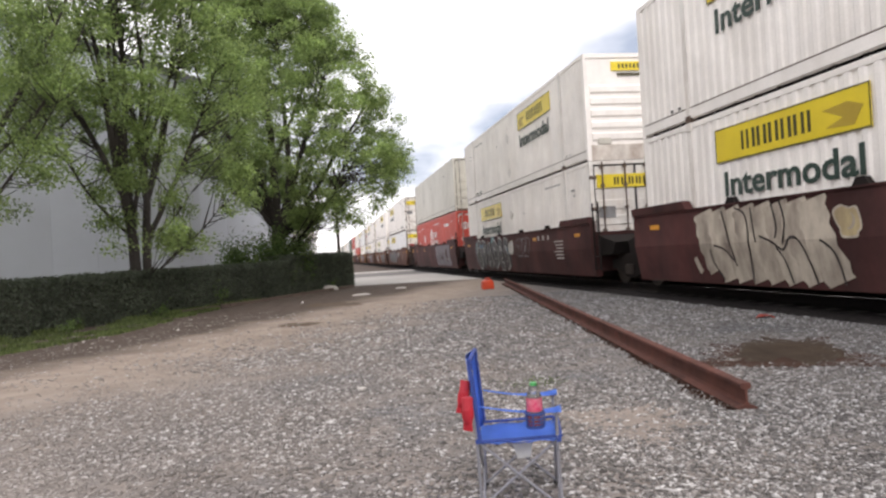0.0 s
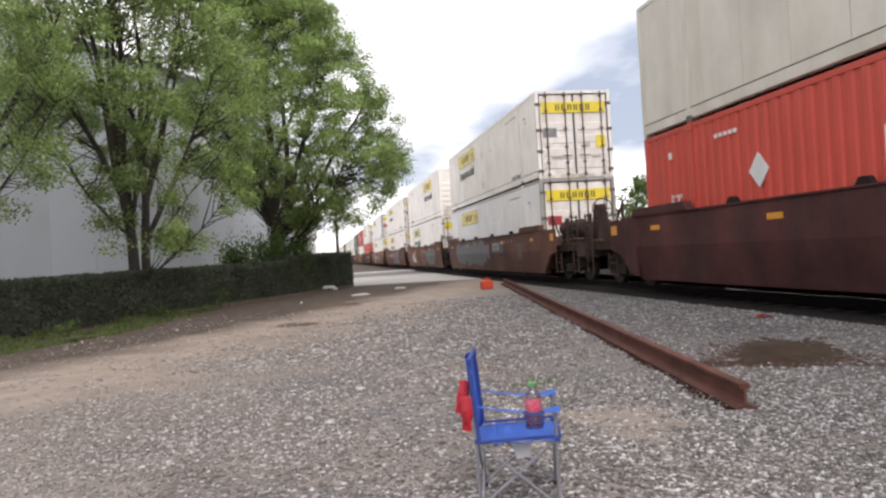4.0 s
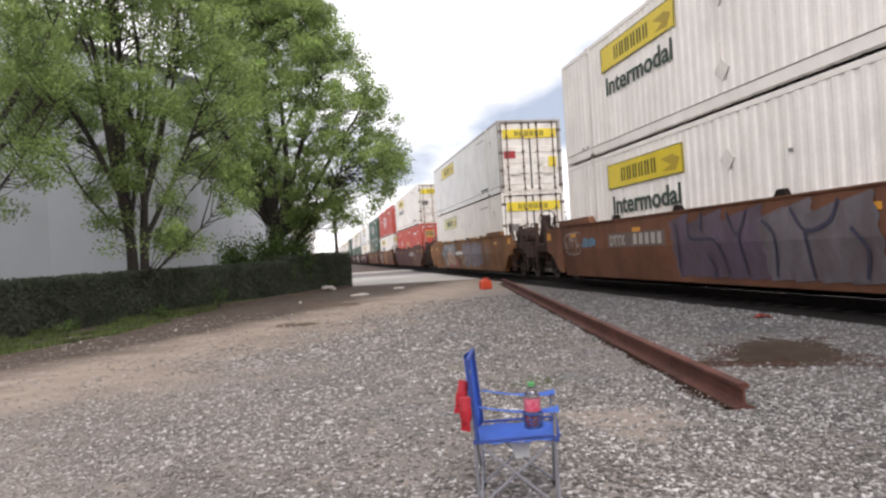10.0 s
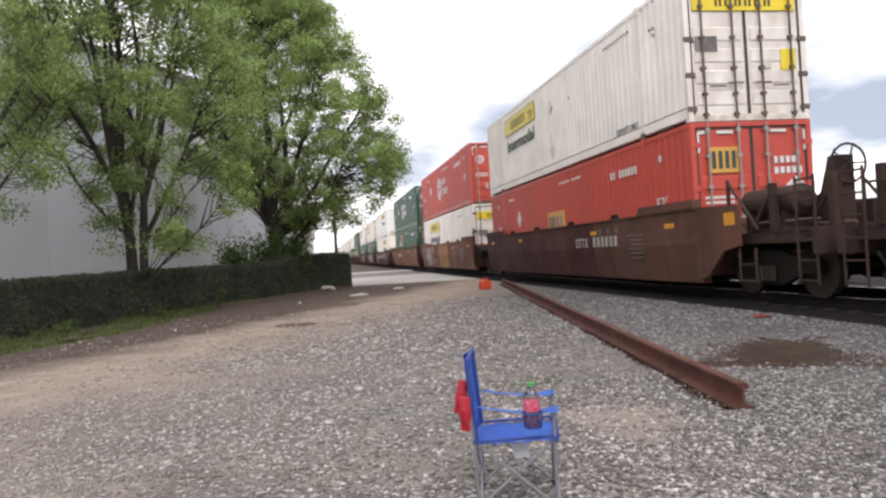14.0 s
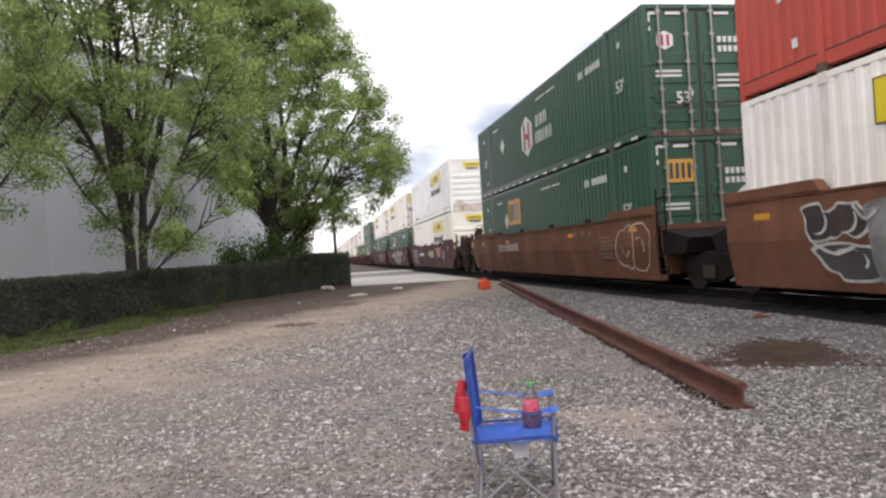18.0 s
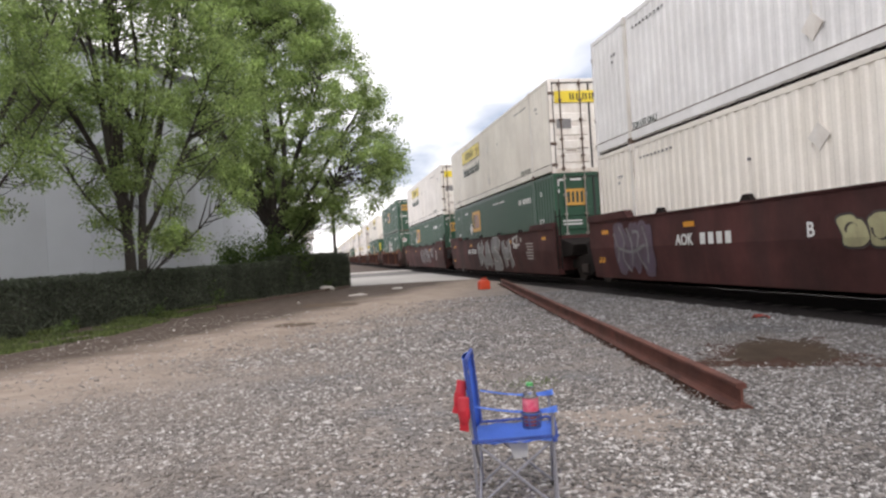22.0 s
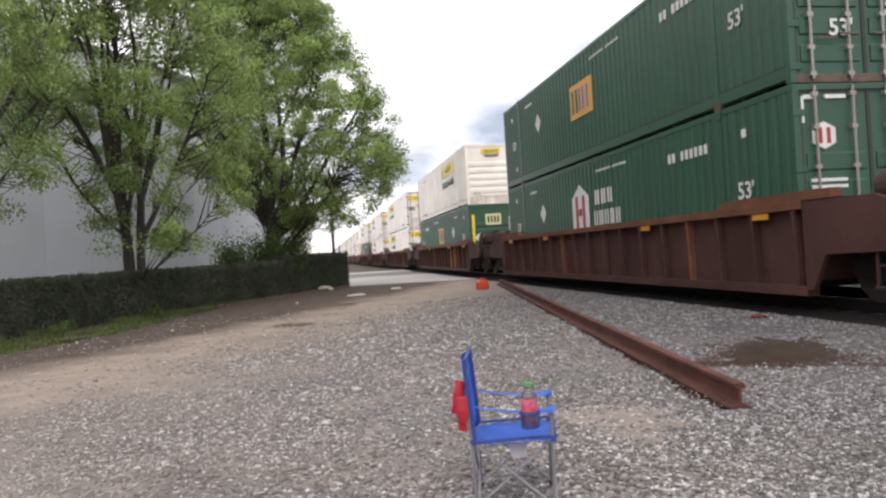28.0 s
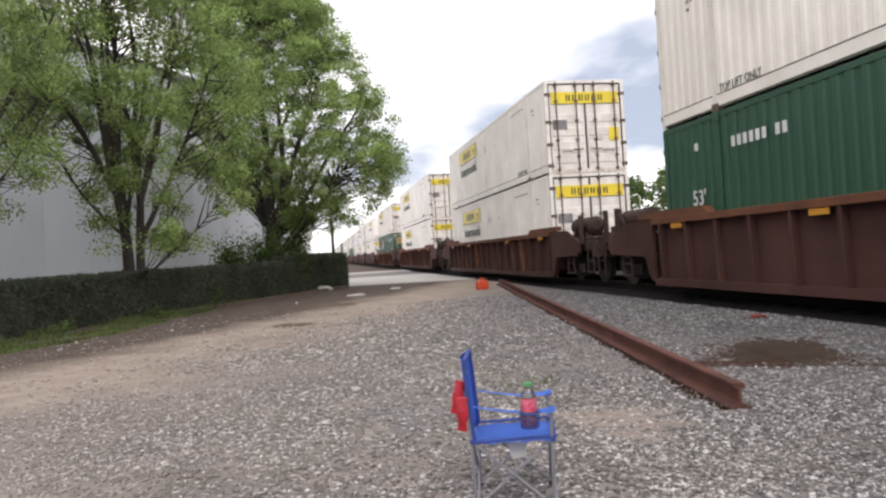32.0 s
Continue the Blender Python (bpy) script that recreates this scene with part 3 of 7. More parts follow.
def build_container(k, detail=True):
    """A container whose doors face -y and whose front wall faces +y, base at z = 0."""
    ob = thing("shipping_container", k.label, "shipping container", group="containers on the train")
    for sign in (-1, 1):
        wall = part("side_wall", cached(("side", sign, k.smooth), "side_wall", side_fill(sign, k.smooth)), k.body, ob)
        if k.smooth:
            step = (2 * HALF_L - 0.12) / 13
            x = sign * HALF_W
            for i in range(13):
                part("sheet_panel", cached(("sheet", sign), "sheet_panel", lambda bm: box(bm, min(x - sign * 0.03, x - sign * 0.012), max(x - sign * 0.03, x - sign * 0.012), 0.004, step - 0.004, 0.15, TALL - 0.09)), k.body, wall, m=pose(0, -HALF_L + 0.06 + i * step, 0))
    part("roof", cached("roof", "roof", lambda bm: box(bm, -HALF_W + 0.03, HALF_W - 0.03, -HALF_L + 0.03, HALF_L - 0.03, TALL - 0.05, TALL - 0.012)), k.body, ob)
    part("underframe", cached("underframe", "underframe", lambda bm: [box(bm, -HALF_W + 0.05, HALF_W - 0.05, -HALF_L + 0.05 + 0.6 * i, -HALF_L + 0.15 + 0.6 * i, 0.02, 0.13) for i in range(27)]
                               + [box(bm, -HALF_W + 0.04, HALF_W - 0.04, -HALF_L + 0.04, HALF_L - 0.04, 0.125, 0.15)]), M_UNDER, ob, "grimy floor beams", kind="stuff")
    for sign in (-1, 1):
        part("top_rail", cached(("trail", sign), "top_rail", lambda bm: box(bm, min(sign * HALF_W, sign * (HALF_W - 0.08)), max(sign * HALF_W, sign * (HALF_W - 0.08)), -HALF_L + 0.1, HALF_L - 0.1, TALL - 0.1, TALL), 0.008), k.body if k.frame_paint is not M_STEEL else M_STEEL, ob)
        part("bottom_rail", cached(("brail", sign), "bottom_rail", lambda bm: prism(bm, [(sign * (HALF_W - 0.08), 0.06), (sign * (HALF_W - 0.05), 0.06), (sign * (HALF_W - 0.035), 0.07), (sign * HALF_W, 0.08), (sign * HALF_W, 0.27), (sign * (HALF_W - 0.08), 0.27)], -HALF_L + 0.1, HALF_L - 0.1, "y")), k.body, ob)
        part("drip_line", cached(("drip", sign), "drip_line", lambda bm: box(bm, min(sign * (HALF_W + 0.004), sign * (HALF_W - 0.05)), max(sign * (HALF_W + 0.004), sign * (HALF_W - 0.05)), -HALF_L + 0.1, HALF_L - 0.1, 0.272, 0.292)), M_LOCK if k.brand in ("yellow", "plain") else M_RUBBER, ob, "thin dark line above the bottom rail")
        for y in (-6.1, 6.1):
            part("corner_casting", cached(("casting", sign), "corner_casting", lambda bm: box(bm, min(sign * (HALF_W + 0.022), sign * (HALF_W - 0.12)), max(sign * (HALF_W + 0.022), sign * (HALF_W - 0.12)), -0.1, 0.1, -0.012, 0.13), 0.01), M_CASTING, ob, "rusty steel casting", pose(0, y, 0))
            part("lifting_post", cached(("post", sign), "lifting_post", lambda bm: [box(bm, min(sign * (HALF_W + 0.006), sign * (HALF_W - 0.06)), max(sign * (HALF_W + 0.006), sign * (HALF_W - 0.06)), -0.07, 0.07, 0.0, TALL),
                                                                                     box(bm, min(sign * (HALF_W + 0.02), sign * (HALF_W - 0.1)), max(sign * (HALF_W + 0.02), sign * (HALF_W - 0.1)), -0.09, 0.09, TALL - 0.16, TALL + 0.012)]), M_DOORWHITE if k.brand == "yellow" else k.body, ob, m=pose(0, y, 0))
    for y in (-HALF_L, HALF_L):
        for sign in (-1, 1):
            part("corner_post", cached(("corner", sign, y > 0), "corner_post", lambda bm: box(bm, min(sign * HALF_W, sign * (HALF_W - 0.11)), max(sign * HALF_W, sign * (HALF_W - 0.11)), min(y, y - math.copysign(0.12, y)), max(y, y - math.copysign(0.12, y)), 0, TALL), 0.01), k.frame_paint if y < 0 else k.body, ob)
    # front wall with level ribs
    front = part("front_wall", cached("front", "front_wall", lambda bm: box(bm, -HALF_W + 0.1, HALF_W - 0.1, HALF_L - 0.06, HALF_L - 0.035, 0.05, TALL - 0.02)), k.body, ob)
    for z in (0.52, 0.84, 1.16, 1.48, 1.8):
        part("rib", cached("front_rib", "rib", lambda bm: prism(bm, [(HALF_L - 0.04, 0), (HALF_L - 0.002, 0.05), (HALF_L - 0.002, 0.2), (HALF_L - 0.04, 0.25)], -HALF_W + 0.16, HALF_W - 0.16, "x")), k.body, front, m=pose(0, 0, z))
    for z0, z1 in ((0.0, 0.42), (TALL - 0.12, TALL - 0.005)):
        part("cross_beam", cached(("fbeam", z0), "cross_beam", lambda bm: box(bm, -HALF_W + 0.11, HALF_W - 0.11, HALF_L - 0.045, HALF_L - 0.003, z0, z1)), M_RUSTWHITE if z0 == 0 and k.brand == "yellow" else k.body, front)
    # doors
    for sign in (-1, 1):
        door = part("door", cached(("door", sign), "door", lambda bm: [box(bm, min(sign * 0.012, sign * (HALF_W - 0.115)), max(sign * 0.012, sign * (HALF_W - 0.115)), -HALF_L + 0.03, -HALF_L + 0.07, 0.12, TALL - 0.1)]), k.door, ob)
        for z in (0.3, 0.72, 1.14, 1.56):
            part("panel", cached(("door_panel", sign), "panel", lambda bm: prism(bm, [(-HALF_L + 0.035, 0), (-HALF_L + 0.012, 0.03), (-HALF_L + 0.012, 0.26), (-HALF_L + 0.035, 0.29)], min(sign * 0.1, sign * (HALF_W - 0.2)), max(sign * 0.1, sign * (HALF_W - 0.2)), "x")), k.door, door, m=pose(0, 0, z))
        for x in (0.3, 0.95):
            lock = part("lock_rod", cached(("lock", sign, x), "lock_rod", lambda bm: [rod(bm, (sign * x, -HALF_L - 0.035, 0.05), (sign * x, -HALF_L - 0.035, TALL - 0.04), 0.022, n=6)]
                                           + [box(bm, sign * x - 0.05, sign * x + 0.05, -HALF_L - 0.05, -HALF_L + 0.03, z, z + 0.06) for z in (0.1, 0.5, 1.0, 1.6, 2.2, 2.7)]), M_LOCK if k.brand == "yellow" else M_STEEL, door)
        part("door_gasket", cached(("gask", sign), "door_gasket", lambda bm: [box(bm, min(sign * 0.0, sign * 0.03), max(sign * 0.0, sign * 0.03), -HALF_L + 0.015, -HALF_L + 0.06, 0.12, TALL - 0.1),
                                                                             box(bm, min(sign * 1.15, sign * 1.19), max(sign * 1.15, sign * 1.19), -HALF_L + 0.02, -HALF_L + 0.06, 0.12, TALL - 0.1),
                                                                             box(bm, min(sign * 0.03, sign * 1.15), max(sign * 0.03, sign * 1.15), -HALF_L + 0.02, -HALF_L + 0.06, TALL - 0.14, TALL - 0.1)]), M_RUBBER, door)
        if detail:
            for x, z in ((0.3, 0.72), (0.68, 0.66)):
                part("lock_handle", cached("handle", "lock_handle", lambda bm: box(bm, -0.17, 0.17, -HALF_L - 0.06, -HALF_L - 0.04, 0, 0.03)), M_LOCK, door, m=pose(sign * x, 0, z))
            for z in (0.25, 0.9, 1.6, 2.45):
                part("hinge", cached(("hinge", sign), "hinge", lambda bm: box(bm, min(sign * 1.12, sign * 1.31), max(sign * 1.12, sign * 1.31), -HALF_L - 0.012, -HALF_L + 0.03, -0.05, 0.05), 0.006), M_LOCK if k.brand == "yellow" else k.door, door, m=pose(0, 0, z))
    part("door_header", cached("header", "door_header", lambda bm: box(bm, -HALF_W + 0.1, HALF_W - 0.1, -HALF_L, -HALF_L + 0.1, TALL - 0.1, TALL), 0.008), k.frame_paint, ob)
    part("door_sill", cached("sill", "door_sill", lambda bm: box(bm, -HALF_W + 0.1, HALF_W - 0.1, -HALF_L, -HALF_L + 0.1, 0.0, 0.13), 0.008), M_RUSTWHITE if k.brand == "yellow" else M_CASTING, ob)
    MARKS[k.brand](ob, k)
    return ob


def both_sides(ob, name, key, fill, material, label=""):
    """A flat marking on the side that faces -x and, turned round, on the other; fill draws it at y from the front wall backwards."""
    me = cached(key, name, fill)
    kind = "stuff" if name.endswith("_mark") else ""
    part(name, me, material, ob, label, kind=kind)
    part(name, cached((key, 1), name, lambda bm: (fill(bm), bmesh.ops.scale(bm, vec=(-1, 1, 1), verts=bm.verts[:]))), material, ob, label, kind=kind)


def side_word(ob, words, size, y_front, z, material, bold=0.0, span=None):
    """Words on both long sides, starting or ending at y_front metres from the front wall."""
    me = lettering(words, size, bold)
    w, x0 = width_of(me)
    k = 1.0 if span is None else span / w
    sc = Matrix.Diagonal((k, 1, 1, 1))
    part("lettering", me, material, ob, m=on_side(HALF_L - y_front + x0 * k, z, -HALF_W - 0.012) @ sc)
    part("lettering", me, material, ob, m=on_far_side(HALF_L - y_front - w * k - x0 * k, z, HALF_W + 0.012) @ sc)


M_SCROLL = paint("ochre_scroll_ink", (0.42, 0.3, 0.03), (0.3, 0.2, 0.03), 0.4)


PLATES = {False: (0.69, 2.02), True: ()}


def mark_yellow(ob, k):
    a, b = HALF_L - 6.55, HALF_L - 2.87
    both_sides(ob, "side_sign", "side_sign", lambda bm: box(bm, -HALF_W - 0.012, -HALF_W + 0.002, a, b, 1.98, 2.58), k.film, "yellow side sign" if k.film is M_YELLOW else "faded side sign")
    both_sides(ob, "sign_mark", "sign_mark", lambda bm: sign_bars(bm, a + 1.1, b - 0.75, 2.12, 2.44, -HALF_W - 0.012, 6, 3), M_OLIVE, "dark strokes")
    both_sides(ob, "sign_scroll", "sign_scroll", lambda bm: prism(bm, [(a + 0.12, 2.3), (a + 0.3, 2.06), (a + 0.85, 2.1), (a + 0.5, 2.2), (a + 0.9, 2.36), (a + 0.4, 2.4)], -HALF_W - 0.015, -HALF_W - 0.01, "x"), M_SCROLL, "darker scroll ornament")
    both_sides(ob, "sign_border", "sign_border", lambda bm: [box(bm, -HALF_W - 0.016, -HALF_W - 0.01, a, b, z, z + 0.02) for z in (1.98, 2.56)] + [box(bm, -HALF_W - 0.016, -HALF_W - 0.01, y, y + 0.02, 1.98, 2.58) for y in (a, b - 0.02)], M_OLIVE, "thin dark border")
    if k.word:
        side_word(ob, "Intermodal", 0.6, 3.1, 1.38, k.ink, 0.012, 3.3)
    side_word(ob, "TOP LIFT ONLY", 0.2, 12.8, 0.3, M_INK, 0.0, 1.2)
    both_sides(ob, "small_mark", "small_mark_w", lambda bm: [box(bm, -HALF_W - 0.01, -HALF_W, y, y + 0.09, z, z + 0.05) for y, z in ((HALF_L - 1.4, 0.32), (HALF_L - 1.7, 0.32), (HALF_L - 9.8, 1.9), (-HALF_L + 1.2, 2.2), (-HALF_L + 1.35, 2.2), (-HALF_L + 1.2, 2.05))]
               + [box(bm, -HALF_W - 0.01, -HALF_W, -HALF_L + 2.4 + 0.17 * i, -HALF_L + 2.48 + 0.17 * i, 2.5, 2.55) for i in range(9)], M_GRAF_G, "small grey marks")
    for z in PLATES[k.smooth]:
        both_sides(ob, "placard_holder", ("dplate", z), lambda bm: (prism(bm, [(HALF_L - 8.3, z), (HALF_L - 8.07, z - 0.21), (HALF_L - 7.84, z), (HALF_L - 8.07, z + 0.21)], -HALF_W - 0.014, -HALF_W + 0.002, "x"), box(bm, -HALF_W - 0.012, -HALF_W + 0.002, HALF_L - 8.08, HALF_L - 8.06, z + 0.2, z + 0.5)), M_DOORWHITE, "stained diamond placard holder")
    bm_y = -HALF_L - 0.004
    part("door_sign", cached("door_sign", "door_sign", lambda bm: box(bm, -1.1, 1.1, bm_y, -HALF_L + 0.03, 2.16, 2.52)), M_YELLOW, ob, "yellow sign on the doors")
    part("door_sign_mark", cached("door_sign_mark", "door_sign_mark", lambda bm: [box(bm, -0.62 + 0.21 * i + g, -0.62 + 0.21 * i + g + 0.05, bm_y - 0.006, bm_y, 2.24, 2.44) for i in range(6) for g in (0.0, 0.09)]
), M_OLIVE, ob, "dark strokes", kind="stuff")
    part("placard", cached("dgrey", "placard", lambda bm: box(bm, -1.08, -0.62, bm_y, -HALF_L + 0.03, 1.36, 1.66)), M_REDMARK if k.smooth else M_GRAF_G, ob, "red placard" if k.smooth else "grey placard")
    part("placard", cached("dyel", "placard", lambda bm: box(bm, 0.74, 1.06, bm_y, -HALF_L + 0.03, 0.98, 1.4)), M_YELLOW, ob, "yellow placard")
    part("placard", cached("dwh", "placard", lambda bm: box(bm, 0.32, 0.52, bm_y, -HALF_L + 0.03, 1.02, 1.2)), M_GREY, ob)
    part("front_sign", cached("fsign", "front_sign", lambda bm: box(bm, -0.42, 0.5, HALF_L - 0.04, HALF_L + 0.004, 2.42, 2.66)), M_YELLOW, ob, "yellow sign on the front wall")
    part("front_sign_mark", cached("fmark", "front_sign_mark", lambda bm: [box(bm, -0.3 + 0.11 * i, -0.24 + 0.11 * i, HALF_L, HALF_L + 0.008, 2.48, 2.6) for i in range(6)]
                                    + [box(bm, -0.32 + 0.075 * i, -0.27 + 0.075 * i, HALF_L - 0.04, HALF_L + 0.004, 2.28, 2.36) for i in range(9)]), M_OLIVE, ob, "dark strokes", kind="stuff")
    part("front_panel", cached("fpan", "front_panel", lambda bm: box(bm, 0.62, 0.98, HALF_L - 0.02, HALF_L + 0.006, 0.44, 0.6)), M_GREY, ob)
    part("front_panel", cached("fpan2", "front_panel", lambda bm: box(bm, -0.9, -0.72, HALF_L - 0.02, HALF_L + 0.006, 0.3, 0.48)), M_GREY, ob)


def hexagon(y, z, h, w):
    return [(y + w * a, z + h * b) for a, b in ((0, -0.5), (0.5, -0.27), (0.5, 0.27), (0, 0.5), (-0.5, 0.27), (-0.5, -0.27))]


def small_white_marks(ob, key):
    both_sides(ob, "small_mark", key, lambda bm: [box(bm, -HALF_W - 0.01, -HALF_W, HALF_L - 8.6 - 0.13 * i, HALF_L - 8.52 - 0.13 * i, 2.5, 2.56) for i in range(14) if i != 7]
               + [box(bm, -HALF_W - 0.01, -HALF_W, HALF_L - 2.9 - 0.15 * i, HALF_L - 2.8 - 0.15 * i, 2.45, 2.52) for i in range(5)]
               + [box(bm, -HALF_W - 0.01, -HALF_W, -HALF_L + 2.4 + 0.17 * i, -HALF_L + 2.5 + 0.17 * i, 2.2, 2.38) for i in range(9) if i != 6]
               + [box(bm, -HALF_W - 0.01, -HALF_W, y, y + 0.12, z, z + 0.14) for y, z in ((HALF_L - 1.5, 0.5), (HALF_L - 1.2, 2.3), (-HALF_L + 1.2, 2.3))], M_MARK, "small white marks")


def door_marks(ob, key, brand):
    y = -HALF_L - 0.004
    part("door_mark", cached(("dm", key), "door_mark", lambda bm: [box(bm, 0.45 + 0.13 * i, 0.53 + 0.13 * i, y, -HALF_L + 0.03, z, z + 0.13) for z, n in ((2.05, 4), (1.84, 5)) for i in range(n)]
                             + [box(bm, 0.4, 1.05, y, -HALF_L + 0.03, z, z + 0.05) for z in (1.3, 1.18, 1.06)] + [box(bm, -1.05, -0.45, y, -HALF_L + 0.03, z, z + 0.05) for z in (1.4, 1.3)]
                             + [box(bm, -1.12, -0.95, y, -HALF_L + 0.03, 2.66, 2.72), box(bm, -0.75, -0.4, y, -HALF_L + 0.03, 2.66, 2.72), box(bm, -1.16, -1.12, y, -HALF_L + 0.03, 2.3, 2.7), box(bm, 0.4, 0.75, y, -HALF_L + 0.03, 2.66, 2.72), box(bm, 1.12, 1.16, y, -HALF_L + 0.03, 2.3, 2.7)]), M_MARK, ob, "white strokes and strips on the doors", kind="stuff")
    me = lettering("53'", 0.36, 0.006)
    part("lettering", me, M_MARK, ob, m=on_end(-0.62, 0.72, -HALF_L - 0.008))
    side_word(ob, "53'", 0.4, HALF_L * 2 - 1.5, 1.28, M_MARK, 0.004)
    side_word(ob, "53'", 0.4, 1.1, 1.28, M_MARK, 0.004)
    both_sides(ob, "diamond_placard", ("dia", key), lambda bm: prism(bm, [(HALF_L - 4.33, 1.72), (HALF_L - 4.06, 1.43), (HALF_L - 3.79, 1.72), (HALF_L - 4.06, 2.01)], -HALF_W - 0.012, -HALF_W + 0.002, "x"), M_MARK, "white diamond placard")
    if brand:
        part("diamond_placard", cached(("ddia", key), "diamond_placard", lambda bm: prism(bm, [(0.62, 1.55), (0.9, 1.32), (1.18, 1.55), (0.9, 1.78)], y - 0.004, y + 0.02, "y")), M_MARK, ob, "white diamond placard")


def mark_orange(ob, k):
    d, e = k.shift, 0.75 if k.body is M_RED else 0.36 if k.shift else 0.0
    both_sides(ob, "side_sign", ("orange_sign", k.shift, e), lambda bm: box(bm, -HALF_W - 0.012, -HALF_W + 0.002, HALF_L - 5.98 - d, HALF_L - 4.42 - d, 1.56 - e, 2.48 - e), M_ORANGE, "orange side sign")
    both_sides(ob, "sign_mark", ("orange_mark_a", k.shift, e), lambda bm: [box(bm, -HALF_W - 0.017, -HALF_W - 0.008, HALF_L - 4.7 - d, HALF_L - 4.56 - d, 1.7 - e, 2.34 - e)] + [box(bm, -HALF_W - 0.017, -HALF_W - 0.008, HALF_L - 4.98 - d, HALF_L - 4.82 - d, 1.7 - e, 2.34 - e)], M_INK, "dark strokes")
    both_sides(ob, "sign_mark", ("orange_mark_b", k.shift, e), lambda bm: [box(bm, -HALF_W - 0.017, -HALF_W - 0.008, HALF_L - a - 0.11 - d, HALF_L - a - d, 1.72 - e, 2.32 - e) for a in (5.06, 5.3, 5.6)], M_BLUE, "pale blue strokes")
    y = -HALF_L - 0.004
    part("door_sign", cached("orange_door", "door_sign", lambda bm: box(bm, -0.95, -0.28, y, -HALF_L + 0.03, 1.9, 2.4)), M_ORANGE, ob, "orange sign on a door")
    part("door_sign_mark", cached("orange_door_mark", "door_sign_mark", lambda bm: [box(bm, -0.88 + 0.14 * i, -0.8 + 0.14 * i, y - 0.006, y, 1.98, 2.32) for i in range(4)]), M_INK, ob, "dark strokes", kind="stuff")
    part("front_sign", cached("orange_front", "front_sign", lambda bm: box(bm, -0.29, 0.47, HALF_L - 0.04, HALF_L + 0.004, 1.9, 2.42)), M_PALE, ob, "pale sign on the front wall")
    part("front_sign_mark", cached("orange_front_mark", "front_sign_mark", lambda bm: [box(bm, -0.2 + 0.16 * i, -0.1 + 0.16 * i, HALF_L, HALF_L + 0.01, 2.0, 2.32) for i in range(4)]), M_INK, ob, "dark strokes", kind="stuff")
    part("lettering", lettering("53'", 0.36, 0.006), M_MARK, ob, m=Matrix(((-1, 0, 0, 0.22), (0, 0, 1, HALF_L + 0.006), (0, 1, 0, 0.62), (0, 0, 0, 1))))
    part("number_mark", cached("front_column", "number_mark", lambda bm: [box(bm, -0.8, -0.68, HALF_L - 0.02, HALF_L + 0.006, 0.7 + 0.2 * i, 0.84 + 0.2 * i) for i in range(8) if i != 3]), M_MARK, ob, "white column of marks on the front wall", kind="stuff")
    for x in (-1.08, 1.08):
        part("edge_strip", cached("edge_strip", "edge_strip", lambda bm: box(bm, -0.06, 0.06, HALF_L - 0.02, HALF_L + 0.006, 0.8, 2.4)), M_YELLOW, ob, "yellow warning strip", pose(x, 0, 0))
    part("diamond_placard", cached("fdia", "diamond_placard", lambda bm: prism(bm, [(0.5, 1.3), (0.77, 1.03), (1.04, 1.3), (0.77, 1.57)], HALF_L - 0.02, HALF_L + 0.008, "y")), M_MARK, ob, "white diamond placard")
    small_white_marks(ob, "orange_small")
    door_marks(ob, "orange", True)


def mark_hex(ob, k):
    c = HALF_L - 7.3
    shape = hexagon(c, 1.55, 1.36, 1.2) if k.word else [(c - 0.6, 0.9), (c + 0.6, 0.9), (c + 0.6, 1.95), (c, 2.3), (c - 0.6, 1.95)]
    both_sides(ob, "badge", ("badge", k.word), lambda bm: prism(bm, shape, -HALF_W - 0.012, -HALF_W + 0.002, "x"), M_MARK, "white badge")
    ink = M_REDMARK if k.ink is M_REDMARK else k.body
    both_sides(ob, "badge_mark", "badge_mark", lambda bm: [box(bm, -HALF_W - 0.018, -HALF_W - 0.008, y, y + 0.18, 1.1, 2.0) for y in (c - 0.34, c + 0.16)] + [box(bm, -HALF_W - 0.018, -HALF_W - 0.008, c - 0.12, c + 0.12, 1.45, 1.65)], ink, "strokes inside the badge")
    both_sides(ob, "sign_mark", "hex_words", lambda bm: (sign_bars(bm, c - 2.2, c - 1.0, 1.68, 2.05, -HALF_W - 0.01, 3, 5), sign_bars(bm, c - 2.6, c - 0.9, 1.15, 1.52, -HALF_W - 0.01, 5, 8)), M_MARK, "white strokes beside the badge")
    y = -HALF_L - 0.004
    part("door_badge", cached("hexdoor", "door_badge", lambda bm: prism(bm, hexagon(-0.8, 2.1, 0.42, 0.38), y, -HALF_L + 0.03, "y")), M_MARK, ob, "white badge on a door")
    part("door_badge_mark", cached("hexdoorm", "door_badge_mark", lambda bm: [box(bm, -0.9, -0.84, y - 0.006, y, 1.98, 2.22), box(bm, -0.76, -0.7, y - 0.006, y, 1.98, 2.22)]), M_REDMARK, ob, "red strokes")
    small_white_marks(ob, "hex_small")
    door_marks(ob, "hex", False)
    if k.dashes:
        for i in range(17):
            part("reflector_strip", cached("refl", "reflector_strip", lambda bm: box(bm, -HALF_W - 0.008, -HALF_W + 0.004, -0.16, 0.16, 0.06, 0.13)), M_MARK, ob, "white reflector strip", pose(0, -HALF_L + 0.7 + 0.92 * i, 0))


